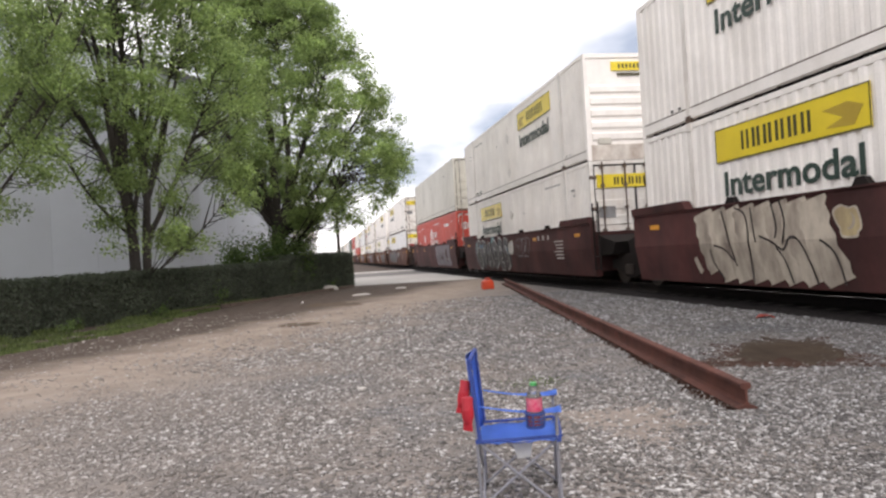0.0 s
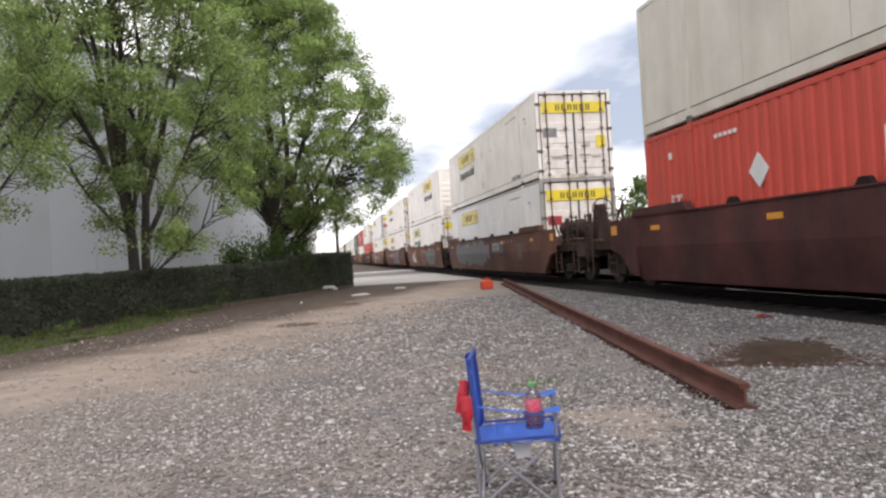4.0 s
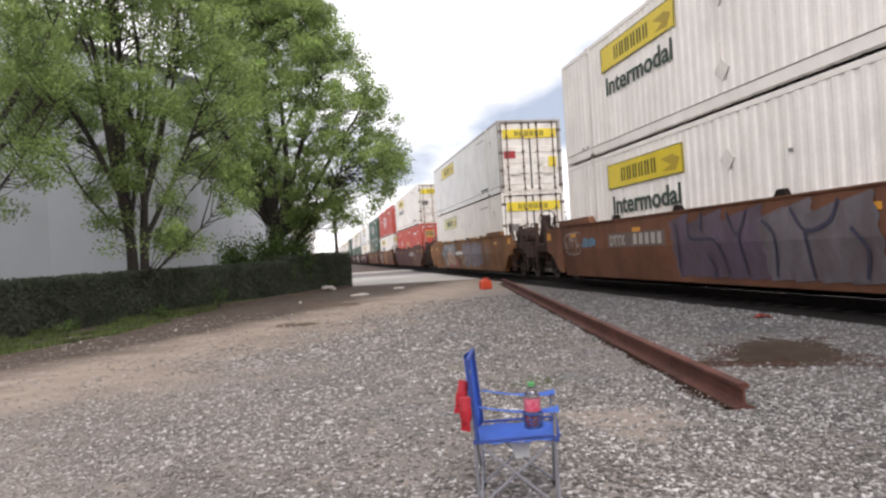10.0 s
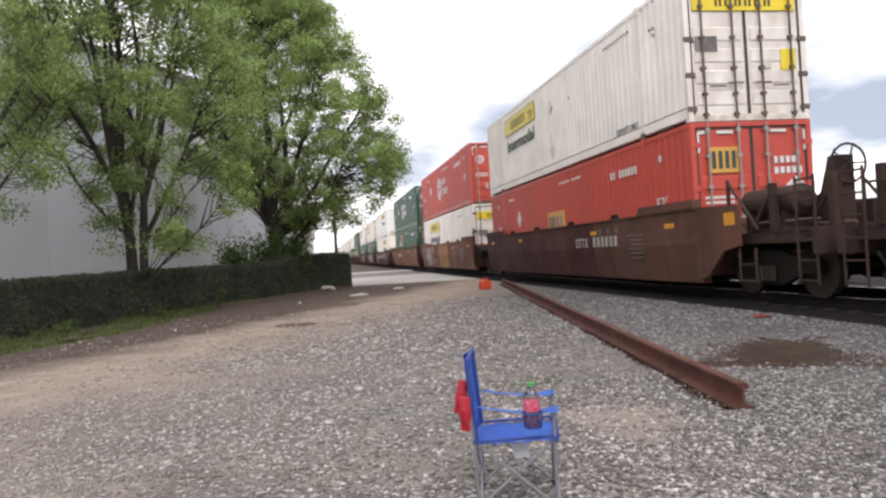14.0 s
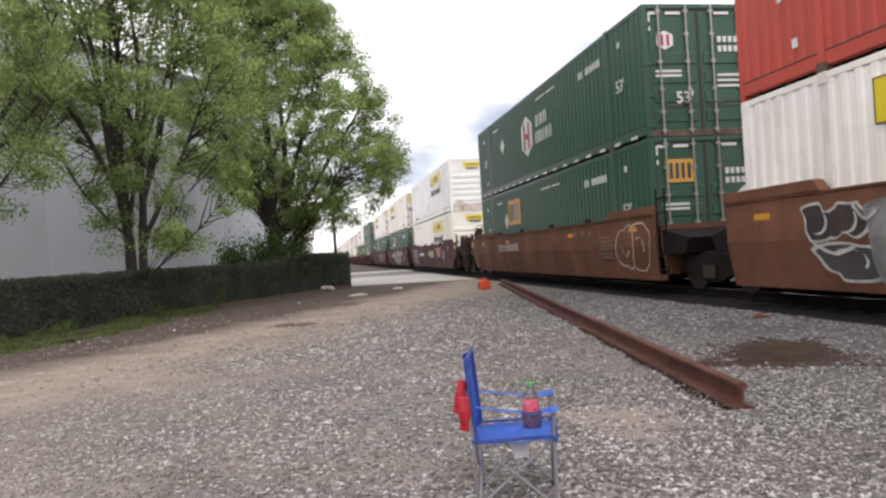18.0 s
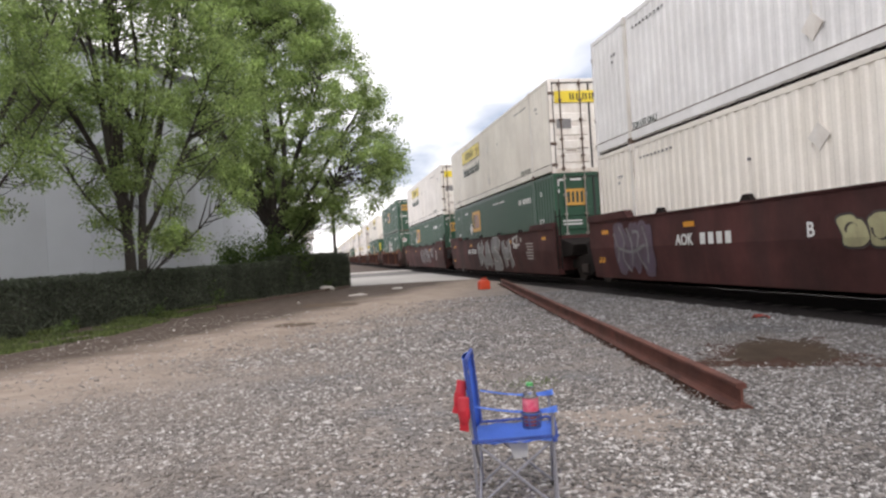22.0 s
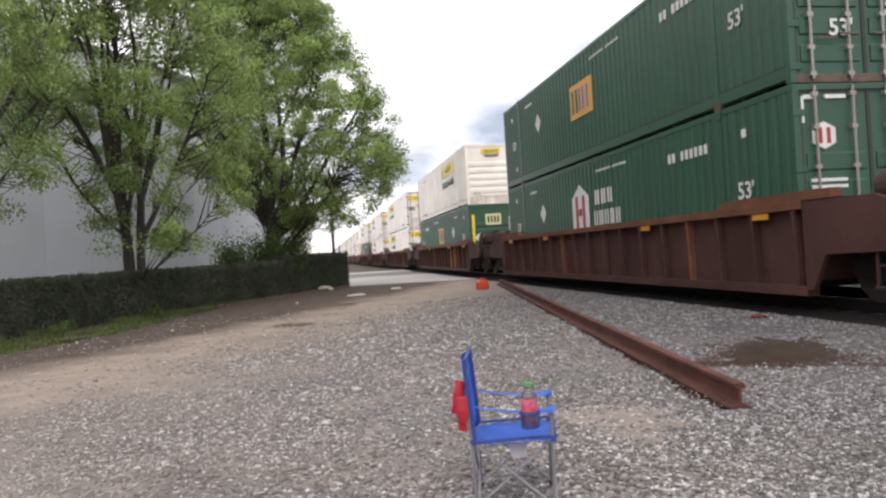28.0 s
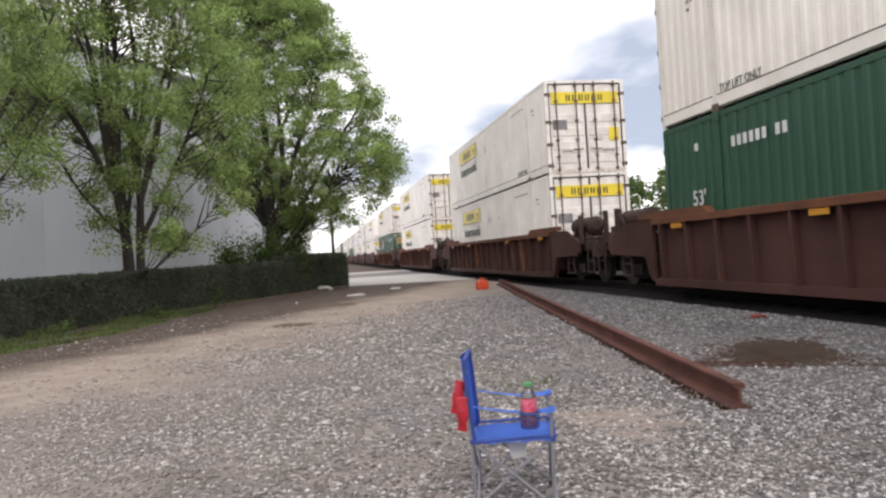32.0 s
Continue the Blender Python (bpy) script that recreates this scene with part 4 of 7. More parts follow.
def mark_plain(ob, k):
    both_sides(ob, "small_mark", "plain_small", lambda bm: [box(bm, -HALF_W - 0.01, -HALF_W, y, y + 0.3, z, z + 0.04) for y, z in ((-HALF_L + 3, 2.2), (HALF_L - 5, 1.4), (0, 2.0))], M_RUBBER, "small dark marks")


MARKS = {"yellow": mark_yellow, "orange": mark_orange, "hex": mark_hex, "plain": mark_plain}
KINDS = {
    "jb": Box53(M_WHITE, door=M_DOORWHITE, label="white ribbed steel container with yellow signs, stacked on a railcar"),
    "jc": Box53(M_COOL, door=M_COOL, label="clean cool-white ribbed container with yellow signs on a railcar"),
    "jy": Box53(M_CREAM, door=M_DOORWHITE, label="weathered cream ribbed container with yellow signs on a railcar"),
    "jp": Box53(M_WHITE, door=M_DOORWHITE, film=M_PALE, ink=M_TEAL, label="white ribbed container with faded pale sign and teal word"),
    "jn": Box53(M_WHITE, door=M_DOORWHITE, film=M_PALE, word=False, label="white ribbed container with one faded sign on a railcar"),
    "js": Box53(M_COOL, smooth=True, door=M_DOORWHITE, word=False, frame_paint=M_STEEL, label="smooth white sheet-sided container with a yellow sign"),
    "gy": Box53(M_GREY, smooth=True, brand="plain", door=M_GREY, label="dirty grey smooth-sided container with dark rust streaks"),
    "ge": Box53(M_GREEN, brand="orange", label="dark green ribbed container with an orange square sign"),
    "gh": Box53(M_GREEN, brand="hex", label="dark green ribbed container with a white six-sided badge", dashes=True, ink=M_REDMARK),
    "gw": Box53(M_GREEN, brand="hex", word=False, label="dark green ribbed container with a white house-shaped badge", ink=M_REDMARK),
    "rh": Box53(M_RED, brand="hex", label="red ribbed steel container with a white six-sided badge"),
    "rw": Box53(M_RED, brand="hex", word=False, label="red ribbed container with a white house-shaped badge"),
    "gm": Box53(M_GREEN, brand="orange", shift=2.6, label="dark green ribbed container with a central orange square sign"),
    "re": Box53(M_RED, brand="orange", shift=2.9, label="red ribbed steel container with an orange square sign"),
}


# ---------- well cars ----------
CAR_W = 1.5
SILL, DECK, RAISED = 0.42, 1.84, 2.0
CREASE, SLOPE = 1.16, 0.12  # the lower half of a smooth side leans inwards


def rod_wheel(bm, r=0.42):
    rod(bm, (-0.07, 0, 0), (0.07, 0, 0), r, n=24)
    rod(bm, (0.07, 0, 0), (0.1, 0, 0), r * 0.55, n=16)
    rod(bm, (-0.1, 0, 0), (-0.07, 0, 0), r + 0.03, n=24)


def add_truck(car, y):
    """A two-axle truck under the car: side frames, wheels, axles, springs."""
    tk = part("truck", cached("bolster", "truck", lambda bm: (box(bm, -1.0, 1.0, -0.2, 0.2, 0.5, 0.75), box(bm, -0.5, 0.5, -0.35, 0.35, 0.75, 0.92))), M_UNDER, car, "grimy two-axle truck", pose(0, y, 0))
    for s in (-1, 1):
        part("side_frame", cached("sideframe", "side_frame", lambda bm: (prism(bm, [(-1.15, 0.62), (-1.12, 0.86), (-0.5, 0.9), (-0.3, 1.0), (0.3, 1.0), (0.5, 0.9), (1.12, 0.86), (1.15, 0.62), (0.75, 0.62), (0.45, 0.5), (0.3, 0.42), (-0.3, 0.42), (-0.45, 0.5), (-0.75, 0.62)], -0.07, 0.07, "x")), 0.012), M_UNDER, tk, m=pose(s * 1.0, 0, 0))
        part("spring_nest", cached("springs", "spring_nest", lambda bm: [rod(bm, (-0.02, dy, 0.5), (-0.02, dy, 0.74), 0.055, n=8) for dy in (-0.14, 0.0, 0.14)]), M_WHEEL, tk, m=pose(s * 1.1, 0, 0))
    for dy in (-0.89, 0.89):
        for s in (-1, 1):
            part("wheel", cached("wheel", "wheel", rod_wheel), M_WHEEL, tk, m=pose(s * 0.76, dy, RAIL_TOP + 0.42, 0, 0, 0 if s < 0 else 180))
        part("axle", cached("axle", "axle", lambda bm: rod(bm, (-0.7, 0, 0), (0.7, 0, 0), 0.08, n=10)), M_UNDER, tk, m=pose(0, dy, RAIL_TOP + 0.42))


def side_piece(s, y0, y1, z0, z1, thick=0.16):
    """One smooth car side with a top flange and a turned-in foot."""
    def fill(bm):
        a, b = s * CAR_W, s * (CAR_W - thick)
        prism(bm, [(a - s * SLOPE, z0), (a, CREASE), (a, z1 - 0.03), (a + s * 0.03, z1 - 0.03), (a + s * 0.03, z1), (b, z1), (b, CREASE), (b - s * SLOPE, z0)], y0, y1, "y")
    return fill


def side_ribbed(s, y0, y1):
    def fill(bm):
        a = s * (CAR_W - 0.13)
        b = s * (CAR_W - 0.19)
        box(bm, min(a, b), max(a, b), y0, y1, SILL - 0.06, 1.62)
        box(bm, min(s * CAR_W, s * (CAR_W - 0.2)), max(s * CAR_W, s * (CAR_W - 0.2)), y0, y1, SILL - 0.08, SILL + 0.06)
    return fill


def add_coupled_end(car, sgn, rich, half, mt, ribbed, close):
    """Platform, coupler, ladders, posts, brake gear beyond the well; sgn -1 at the near end (its length is 3.5 m)."""
    e = half * sgn
    f = lambda d: e + sgn * d
    lohi = lambda a, b: (min(f(a), f(b)), max(f(a), f(b)))
    y0, y1 = lohi(0.1, 3.2)
    part("end_platform", cached(("plat", sgn), "end_platform", lambda bm: (box(bm, -1.25, 1.25, y0, y1, 1.12, 1.3), box(bm, -0.35, 0.35, y0, y1, 0.85, 1.12), box(bm, -1.45, 1.45, *lohi(3.1, 3.25), 0.95, 1.35))), M_GEAR, car)
    part("tread_grate", cached(("tread", sgn), "tread_grate", lambda bm: [box(bm, -1.3, 1.3, f(1.75 + 0.3 * k) - 0.05, f(1.75 + 0.3 * k) + 0.05, 1.3, 1.345) for k in range(5)], 0.006), M_GEAR, car, kind="stuff")
    smooth_plate = [(f(0.0), 0.5), (f(0.35), 0.56), (f(0.9), 1.02), (f(1.35), 1.1), (f(1.35), DECK - 0.04), (f(0.0), DECK)]
    low_plate = [(f(0.0), 0.42), (f(0.15), 0.45), (f(0.42), 0.94), (f(2.2), 1.0), (f(2.3), 1.1), (f(2.3), 1.36), (f(1.35), 1.7), (f(0.0), 1.73)]
    for s in (-1, 1):
        part("side_plate", cached(("splate", sgn, s, ribbed), "side_plate", lambda bm: prism(bm, low_plate if ribbed else smooth_plate, min(s * CAR_W, s * (CAR_W - 0.07)), max(s * CAR_W, s * (CAR_W - 0.07)), "x")), mt, car)
        if close and not ribbed:
            part("reflector", cached(("erefl", sgn, s), "reflector", lambda bm: box(bm, min(s * (CAR_W + 0.006), s * (CAR_W - 0.02)), max(s * (CAR_W + 0.006), s * (CAR_W - 0.02)), f(1.12) - 0.16, f(1.12) + 0.16, 1.46, 1.68)), M_AMBERFILM, car, "amber reflector")
    part("coupler", cached(("coup", sgn), "coupler", lambda bm: (box(bm, -0.12, 0.12, *lohi(3.2, 3.6), 0.88, 1.1), box(bm, -0.22, 0.2, *lohi(3.5, 3.78), 0.84, 1.14)), 0.02), M_GEAR, car, "cast steel coupler")
    for s in (-1, 1) if close else ():
        x = s * 1.42
        part("ladder", cached(("ladder", sgn, s, ribbed), "ladder", lambda bm: [rod(bm, (x, f(d), 0.5), (x, f(d), 1.5 if ribbed else 2.1), 0.022, n=6) for d in (2.75, 3.15)] + [rod(bm, (x, f(2.75), 0.55 + 0.3 * i), (x, f(3.15), 0.55 + 0.3 * i), 0.016, n=6) for i in range(4 if ribbed else 6)]), M_GEAR, car)
        part("step_frame", cached(("stirrup", sgn, s), "step_frame", lambda bm: (rod(bm, (x, f(1.25), 1.05), (x, f(1.25), 0.5), 0.025, n=6), rod(bm, (x, f(1.7), 1.05), (x, f(1.7), 0.5), 0.025, n=6), rod(bm, (x, f(1.2), 0.5), (x, f(1.75), 0.5), 0.025, n=6), rod(bm, (x, f(1.25), 0.78), (x, f(1.7), 0.78), 0.018, n=6))), M_GEAR, car, "worn steel step frame")
        part("post", cached(("post_a", sgn, s), "post", lambda bm: box(bm, s * 1.3 - 0.05, s * 1.3 + 0.05, f(2.05) - 0.06, f(2.05) + 0.06, 1.3, 2.08), 0.008), M_GEAR, car)
        part("post", cached(("post_b", sgn, s), "post", lambda bm: box(bm, s * 0.95 - 0.05, s * 0.95 + 0.05, f(2.95) - 0.06, f(2.95) + 0.06, 1.3, 2.14), 0.008), M_GEAR, car)
        part("diagonal_brace", cached(("dbrace", sgn, s), "diagonal_brace", lambda bm: (rod(bm, (s * 1.3, f(2.05), 1.98), (s * 1.3, f(1.45), 1.34), 0.035, n=6), rod(bm, (s * 0.95, f(2.95), 1.95), (s * 0.95, f(2.4), 1.34), 0.03, n=6))), M_GEAR, car)
        if not ribbed:
            part("handrail", cached(("hrail", sgn, s), "handrail", lambda bm: (rod(bm, (s * 1.35, f(0.9), 1.3), (s * 1.35, f(0.9), 2.25), 0.035, n=6), rod(bm, (s * 1.35, f(0.9), 2.2), (s * 1.35, f(1.7), 1.35), 0.03, n=6), rod(bm, (s * 1.3, f(2.05), 1.88), (s * 1.3, f(2.8), 1.88), 0.018, n=6))), M_GEAR, car)
        part("brake_rod", cached(("brod", sgn, s), "brake_rod", lambda bm: (rod(bm, (s * 0.62, f(0.2), 1.42), (s * 0.62, f(3.0), 1.38), 0.03, n=6), rod(bm, (s * 0.8, f(0.4), 1.0), (s * 0.8, f(3.1), 0.92), 0.025, n=6))), M_LOCK, car)
    part("hose", cached(("hose", sgn), "hose", lambda bm: [rod(bm, (-0.5, f(3.2), 0.95), (-0.5, f(3.5), 0.55), 0.025, n=6), rod(bm, (-0.5, f(3.5), 0.55), (-0.3, f(3.75), 0.6), 0.025, n=6)]), M_RUBBER, car)
    part("hose", cached(("hose_b", sgn), "hose", lambda bm: [rod(bm, (0.35, f(3.15), 1.3), (0.4, f(3.45), 0.75), 0.022, n=6), rod(bm, (0.4, f(3.45), 0.75), (0.2, f(3.7), 0.8), 0.022, n=6)]), M_RUBBER, car)
    if close and (rich or ribbed):
        part("air_reservoir", cached(("tank", sgn), "air_reservoir", lambda bm: [rod(bm, (-0.95, f(a), 1.8), (-0.95, f(b), 1.8), r0, r1, 18) for a, b, r0, r1 in ((0.92, 1.0, 0.13, 0.23), (1.0, 2.3, 0.24, 0.24), (2.3, 2.38, 0.23, 0.13))] + [box(bm, -1.2, -0.7, f(d) - 0.04, f(d) + 0.04, 1.3, 1.62) for d in (1.2, 2.1)]), M_GEAR, car, "round air tank on the platform")
        part("valve_box", cached(("valve", sgn), "valve_box", lambda bm: (box(bm, -0.1, 0.45, *lohi(1.3, 1.9), 1.3, 1.75), rod(bm, (0.15, f(1.6), 1.75), (0.15, f(1.6), 2.0), 0.12, n=10), rod(bm, (-0.6, f(1.5), 1.5), (-0.1, f(1.5), 1.5), 0.1, n=10))), M_GEAR, car)
        part("pipe", cached(("pipe", sgn), "pipe", lambda bm: (rod(bm, (-1.15, f(0.2), 1.46), (-1.15, f(2.9), 1.46), 0.022, n=6), rod(bm, (-1.15, f(1.9), 1.46), (-0.65, f(1.9), 1.85), 0.02, n=6), rod(bm, (-0.3, f(2.2), 1.38), (-0.3, f(0.2), 1.6), 0.02, n=6))), M_LOCK, car)
    if rich:
        part("brake_wheel", cached(("bwheel", sgn), "brake_wheel", lambda bm: [rod(bm, (-0.45 + 0.3 * math.cos(a), f(2.7), 2.28 + 0.3 * math.sin(a)), (-0.45 + 0.3 * math.cos(a + 0.4), f(2.7), 2.28 + 0.3 * math.sin(a + 0.4)), 0.02, n=5) for a in [0.3927 * i for i in range(16)]]
                                                + [rod(bm, (-0.45, f(2.7), 2.28), (-0.45 + 0.3 * math.cos(a), f(2.7), 2.28 + 0.3 * math.sin(a)), 0.014, n=5) for a in [1.257 * i for i in range(5)]]), M_GEAR, car)
        part("brake_stand", cached(("bstand", sgn), "brake_stand", lambda bm: (prism(bm, [(f(1.7), 1.3), (f(2.65), 1.3), (f(2.65), 2.42), (f(2.45), 2.42), (f(2.25), 1.9)], -0.6, -0.32, "x"), box(bm, 0.1, 0.5, *lohi(2.0, 2.5), 1.3, 1.7))), M_GEAR, car)


PAINTS = {"maroon": M_MAROON, "brown": M_BROWN, "rust": M_RUSTO, "amber": M_AMBER, "rib": M_RIB}
CAR_WORDS = {"maroon": "dark maroon", "brown": "dull brown", "rust": "orange-brown", "amber": "amber-orange"}


def build_car(style, near, far, second="", split=0.5, note="", close=True):
    """One well of a double-stack car, from y = -half to half, wheels on the rails. near, far: 'joint' or 'coupled'."""
    half = 8.4
    ribbed = style == "rib"
    label = ("rusty brown well railcar with upright ribs along its sides" if ribbed else f"{CAR_WORDS[style]} steel well railcar" + (f" with {note}" if note else " with smooth grimy sides"))
    car = thing("well_railcar", label, "railcar", group="railcars of the train")
    mt = PAINTS[style]
    part("floor_frame", cached("wellfloor", "floor_frame", lambda bm: [box(bm, -CAR_W + 0.32, CAR_W - 0.32, -half + 0.4 + 1.7 * i, -half + 0.75 + 1.7 * i, SILL, SILL + 0.16) for i in range(10)]), M_UNDER, car, kind="stuff")
    for s in (-1, 1):
        if ribbed:
            part("side_web", cached(("ribside", s), "side_web", side_ribbed(s, -half, half)), mt, car)
            part("top_chord", cached(("chord", s), "top_chord", lambda bm: (box(bm, min(s * (CAR_W + 0.03), s * (CAR_W - 0.2)), max(s * (CAR_W + 0.03), s * (CAR_W - 0.2)), -half, half, 1.6, 1.73)), 0.01), M_RIBTOP, car, "rust-bright top chord")
            for k in range(17):
                part("rib", cached(("rib", s), "rib", lambda bm: prism(bm, [(s * (CAR_W - 0.14), SILL + 0.06), (s * (CAR_W - 0.02), SILL + 0.06), (s * (CAR_W + 0.02), 1.6), (s * (CAR_W - 0.14), 1.6)], -0.035, 0.035, "y"), 0.006), M_RIBTOP if k % 7 == 3 else mt, car, m=pose(0, -8.18 + 1.016 * k, 0))
            for e in (-1, 1):
                part("raised_plate", cached(("ribplate", s, e), "raised_plate", lambda bm: prism(bm, [(e * (half - 2.2), 1.73), (e * (half + 0.6), 1.73), (e * (half + 0.6), 1.86), (e * (half - 2.0), 1.86)], min(s * (CAR_W + 0.02), s * (CAR_W - 0.16)), max(s * (CAR_W + 0.02), s * (CAR_W - 0.16)), "x")), M_RIBTOP, car)
        else:
            cut = -half + 2 * half * split
            if second:
                part("side_sill", cached(("side_n", s, split), "side_sill", side_piece(s, -half, cut, SILL, DECK)), mt, car)
                part("side_sill", cached(("side_f", s, split), "side_sill", side_piece(s, cut, half, SILL, DECK)), PAINTS[second], car, "repainted part of the side")
            else:
                part("side_sill", cached(("side", s, "car"), "side_sill", side_piece(s, -half, half, SILL, DECK)), mt, car)
            for e in (-1, 1):
                part("raised_plate", cached(("plate", s, e), "raised_plate", lambda bm: prism(bm, [(e * (half - 2.4), DECK), (e * half, DECK), (e * half, RAISED), (e * (half - 2.25), RAISED + 0.01)], min(s * (CAR_W + 0.045), s * (CAR_W - 0.14)), max(s * (CAR_W + 0.045), s * (CAR_W - 0.14)), "x"), 0.01), PAINTS[second] if second and e > 0 else mt, car)
            for y in (-4.6, -1.6, 1.6, 4.6) if close else ():
                part("guide_hook", cached(("hook", s), "guide_hook", lambda bm: prism(bm, [(-0.16, DECK), (0.16, DECK), (0.07, DECK + 0.11), (-0.07, DECK + 0.11)], min(s * (CAR_W - 0.02), s * (CAR_W - 0.12)), max(s * (CAR_W - 0.02), s * (CAR_W - 0.12)), "x")), M_UNDER, car, m=pose(0, y, 0))
            if style == "amber":
                for y in (-5.4, -3.1, 0.0, 3.1, 5.4):
                    # lighter paint on the tan pads stands in for their sunlit tops
                    part("rub_pad", cached(("pad", s), "rub_pad", lambda bm: prism(bm, [(-0.75, DECK), (0.75, DECK), (0.6, DECK + 0.07), (-0.6, DECK + 0.07)], min(s * (CAR_W + 0.02), s * (CAR_W - 0.12)), max(s * (CAR_W + 0.02), s * (CAR_W - 0.12)), "x")), M_BAY, car, "amber rub pad painted lighter as a sunlit top", pose(0, y, 0))
    for e in (-1, 1):
        part("end_wall", cached(("endwall", e), "end_wall", lambda bm: box(bm, -CAR_W + 0.12, CAR_W - 0.12, min(e * half, e * (half - 0.25)), max(e * half, e * (half - 0.25)), 0.55, 1.6)), mt, car)
    for sgn, how in ((-1, near), (1, far)):
        if how == "coupled":
            add_coupled_end(car, sgn, sgn < 0 and not ribbed, half, PAINTS[second] if second and sgn > 0 else mt, ribbed, close)
            add_truck(car, sgn * (half + 1.55))
        elif sgn < 0:
            # shared truck and joint between two wells
            part("joint_arm", cached("joint", "joint_arm", lambda bm: (box(bm, -0.4, 0.4, -half - 1.5, -half, 0.9, 1.25), prism(bm, [(-half, 0.95), (-half - 0.9, 1.0), (-half - 1.1, 1.3), (-half, 1.5)], -1.3, 1.3, "x"))), M_UNDER, car)
            add_truck(car, -half - 1.45)
            for s in (-1, 1):
                part("ladder", cached(("jladder", s), "ladder", lambda bm: [rod(bm, (s * 1.44, -half - d, 0.6), (s * 1.44, -half - d, 2.35), 0.022, n=6) for d in (0.08, 0.45)] + [rod(bm, (s * 1.44, -half - 0.08, 0.65 + 0.3 * i), (s * 1.44, -half - 0.45, 0.65 + 0.3 * i), 0.014, n=6) for i in range(6)]), M_UNDER, car)
        else:
            part("joint_arm", cached("jointf", "joint_arm", lambda bm: (box(bm, -0.4, 0.4, half, half + 1.4, 0.9, 1.25), prism(bm, [(half, 0.95), (half + 0.7, 1.0), (half + 0.8, 1.3), (half, 1.5)], -1.3, 1.3, "x"))), M_UNDER, car)
    # yellow reflectors and stencil bars along both sides
    for s in (-1, 1):
        for y in (-half + 1.0, -3.4, 3.4, half - 1.0) if close else ():
            part("reflector", cached(("crefl", s), "reflector", lambda bm: box(bm, min(s * (CAR_W + 0.006), s * (CAR_W - 0.02)), max(s * (CAR_W + 0.006), s * (CAR_W - 0.02)), -0.2, 0.2, 1.5, 1.6)), M_AMBERFILM, car, "amber reflector", pose(0, y, 0))
        if ribbed:
            continue
        part("stencil", cached(("stencil", s), "stencil", lambda bm: [box(bm, min(s * (CAR_W + 0.004), s * (CAR_W - 0.02)), max(s * (CAR_W + 0.004), s * (CAR_W - 0.02)), -half + 2.2, -half + 3.0 - 0.1 * (i % 3), 1.4 - 0.1 * i, 1.44 - 0.1 * i) for i in range(6)]
                               + [box(bm, min(s * (CAR_W + 0.004), s * (CAR_W - 0.02)), max(s * (CAR_W + 0.004), s * (CAR_W - 0.02)), -half + 3.5 + 0.5 * i, -half + 3.66 + 0.5 * i, 1.5, 1.64) for i in range(3)]), M_FADED if style == "maroon" else M_DIM, car, "faded stencil lines", kind="stuff")
    return car


M_AMBERFILM = paint("amber_reflector_film", (0.62, 0.27, 0.02), (0.35, 0.16, 0.04), 0.4)
M_DIM = paint("nearly_gone_stencil_paint", (0.12, 0.085, 0.07), (0.06, 0.04, 0.035), 0.7, scale=6)
M_FADED = paint("faded_stencil_paint", (0.4, 0.37, 0.34), (0.15, 0.1, 0.09), 0.6, scale=6)


def lay(bm):
    """Folds a flat marking at x = -CAR_W along the crease of a smooth car side."""
    bmesh.ops.bisect_plane(bm, geom=bm.verts[:] + bm.edges[:] + bm.faces[:], plane_co=(0, 0, CREASE), plane_no=(0, 0, 1))
    for v in bm.verts:
        if v.co.z < CREASE:
            v.co.x += SLOPE * (CREASE - v.co.z) / (CREASE - SILL)
    return bm


def ribbon(car, pts, width, mt, lift=0.004, name="spray_stroke"):
    """A smooth sprayed band through a few (metres from the container's near end, height) points."""
    p = [Vector(q) for q in pts]
    p = [p[0]] + p + [p[-1]]
    line = []
    for k in range(1, len(p) - 2):
        for j in range(6):
            t = j / 6
            line.append(0.5 * (2 * p[k] + (p[k + 1] - p[k - 1]) * t + (2 * p[k - 1] - 5 * p[k] + 4 * p[k + 1] - p[k + 2]) * t * t + (3 * p[k] - p[k - 1] - 3 * p[k + 1] + p[k + 2]) * t ** 3))
    line.append(p[-1])
    bm = bmesh.new()
    rows = []
    for k, q in enumerate(line):
        d = (line[min(k + 1, len(line) - 1)] - line[max(k - 1, 0)]).normalized()
        w = width * (0.5 + 0.06 * math.sin(2.1 * k))
        rows.append([bm.verts.new((-CAR_W - lift - 0.00008 * k, -HALF_L + q.x + e * -d.y * w, min(DECK - 0.03, max(SILL + 0.02, q.y + e * d.x * w)))) for e in (-1, 1)])
    for k in range(len(rows) - 1):
        bm.faces.new((rows[k][0], rows[k][1], rows[k + 1][1], rows[k + 1][0]))
    part(name, lay(bm), mt, car)


def outlined(car, pts, width, fill, edge, lift=0.004, rim=0.05):
    ribbon(car, pts, width + 2 * rim, edge, lift, "spray_outline")
    ribbon(car, pts, width, fill, lift + 0.003, "spray_fill")


def spray_letters(car, strokes, width, fill, edge, rim, lift=0.004):
    """Block letters of outlined strokes; the outlines lie under all the fills."""
    for k, pts in enumerate(strokes):
        ribbon(car, pts, width + 2 * rim, edge, lift + 0.0006 * k, "spray_outline")
        ribbon(car, pts, width, fill, lift + 0.012 + 0.0006 * k, "spray_fill")


SCRAWLS = {}


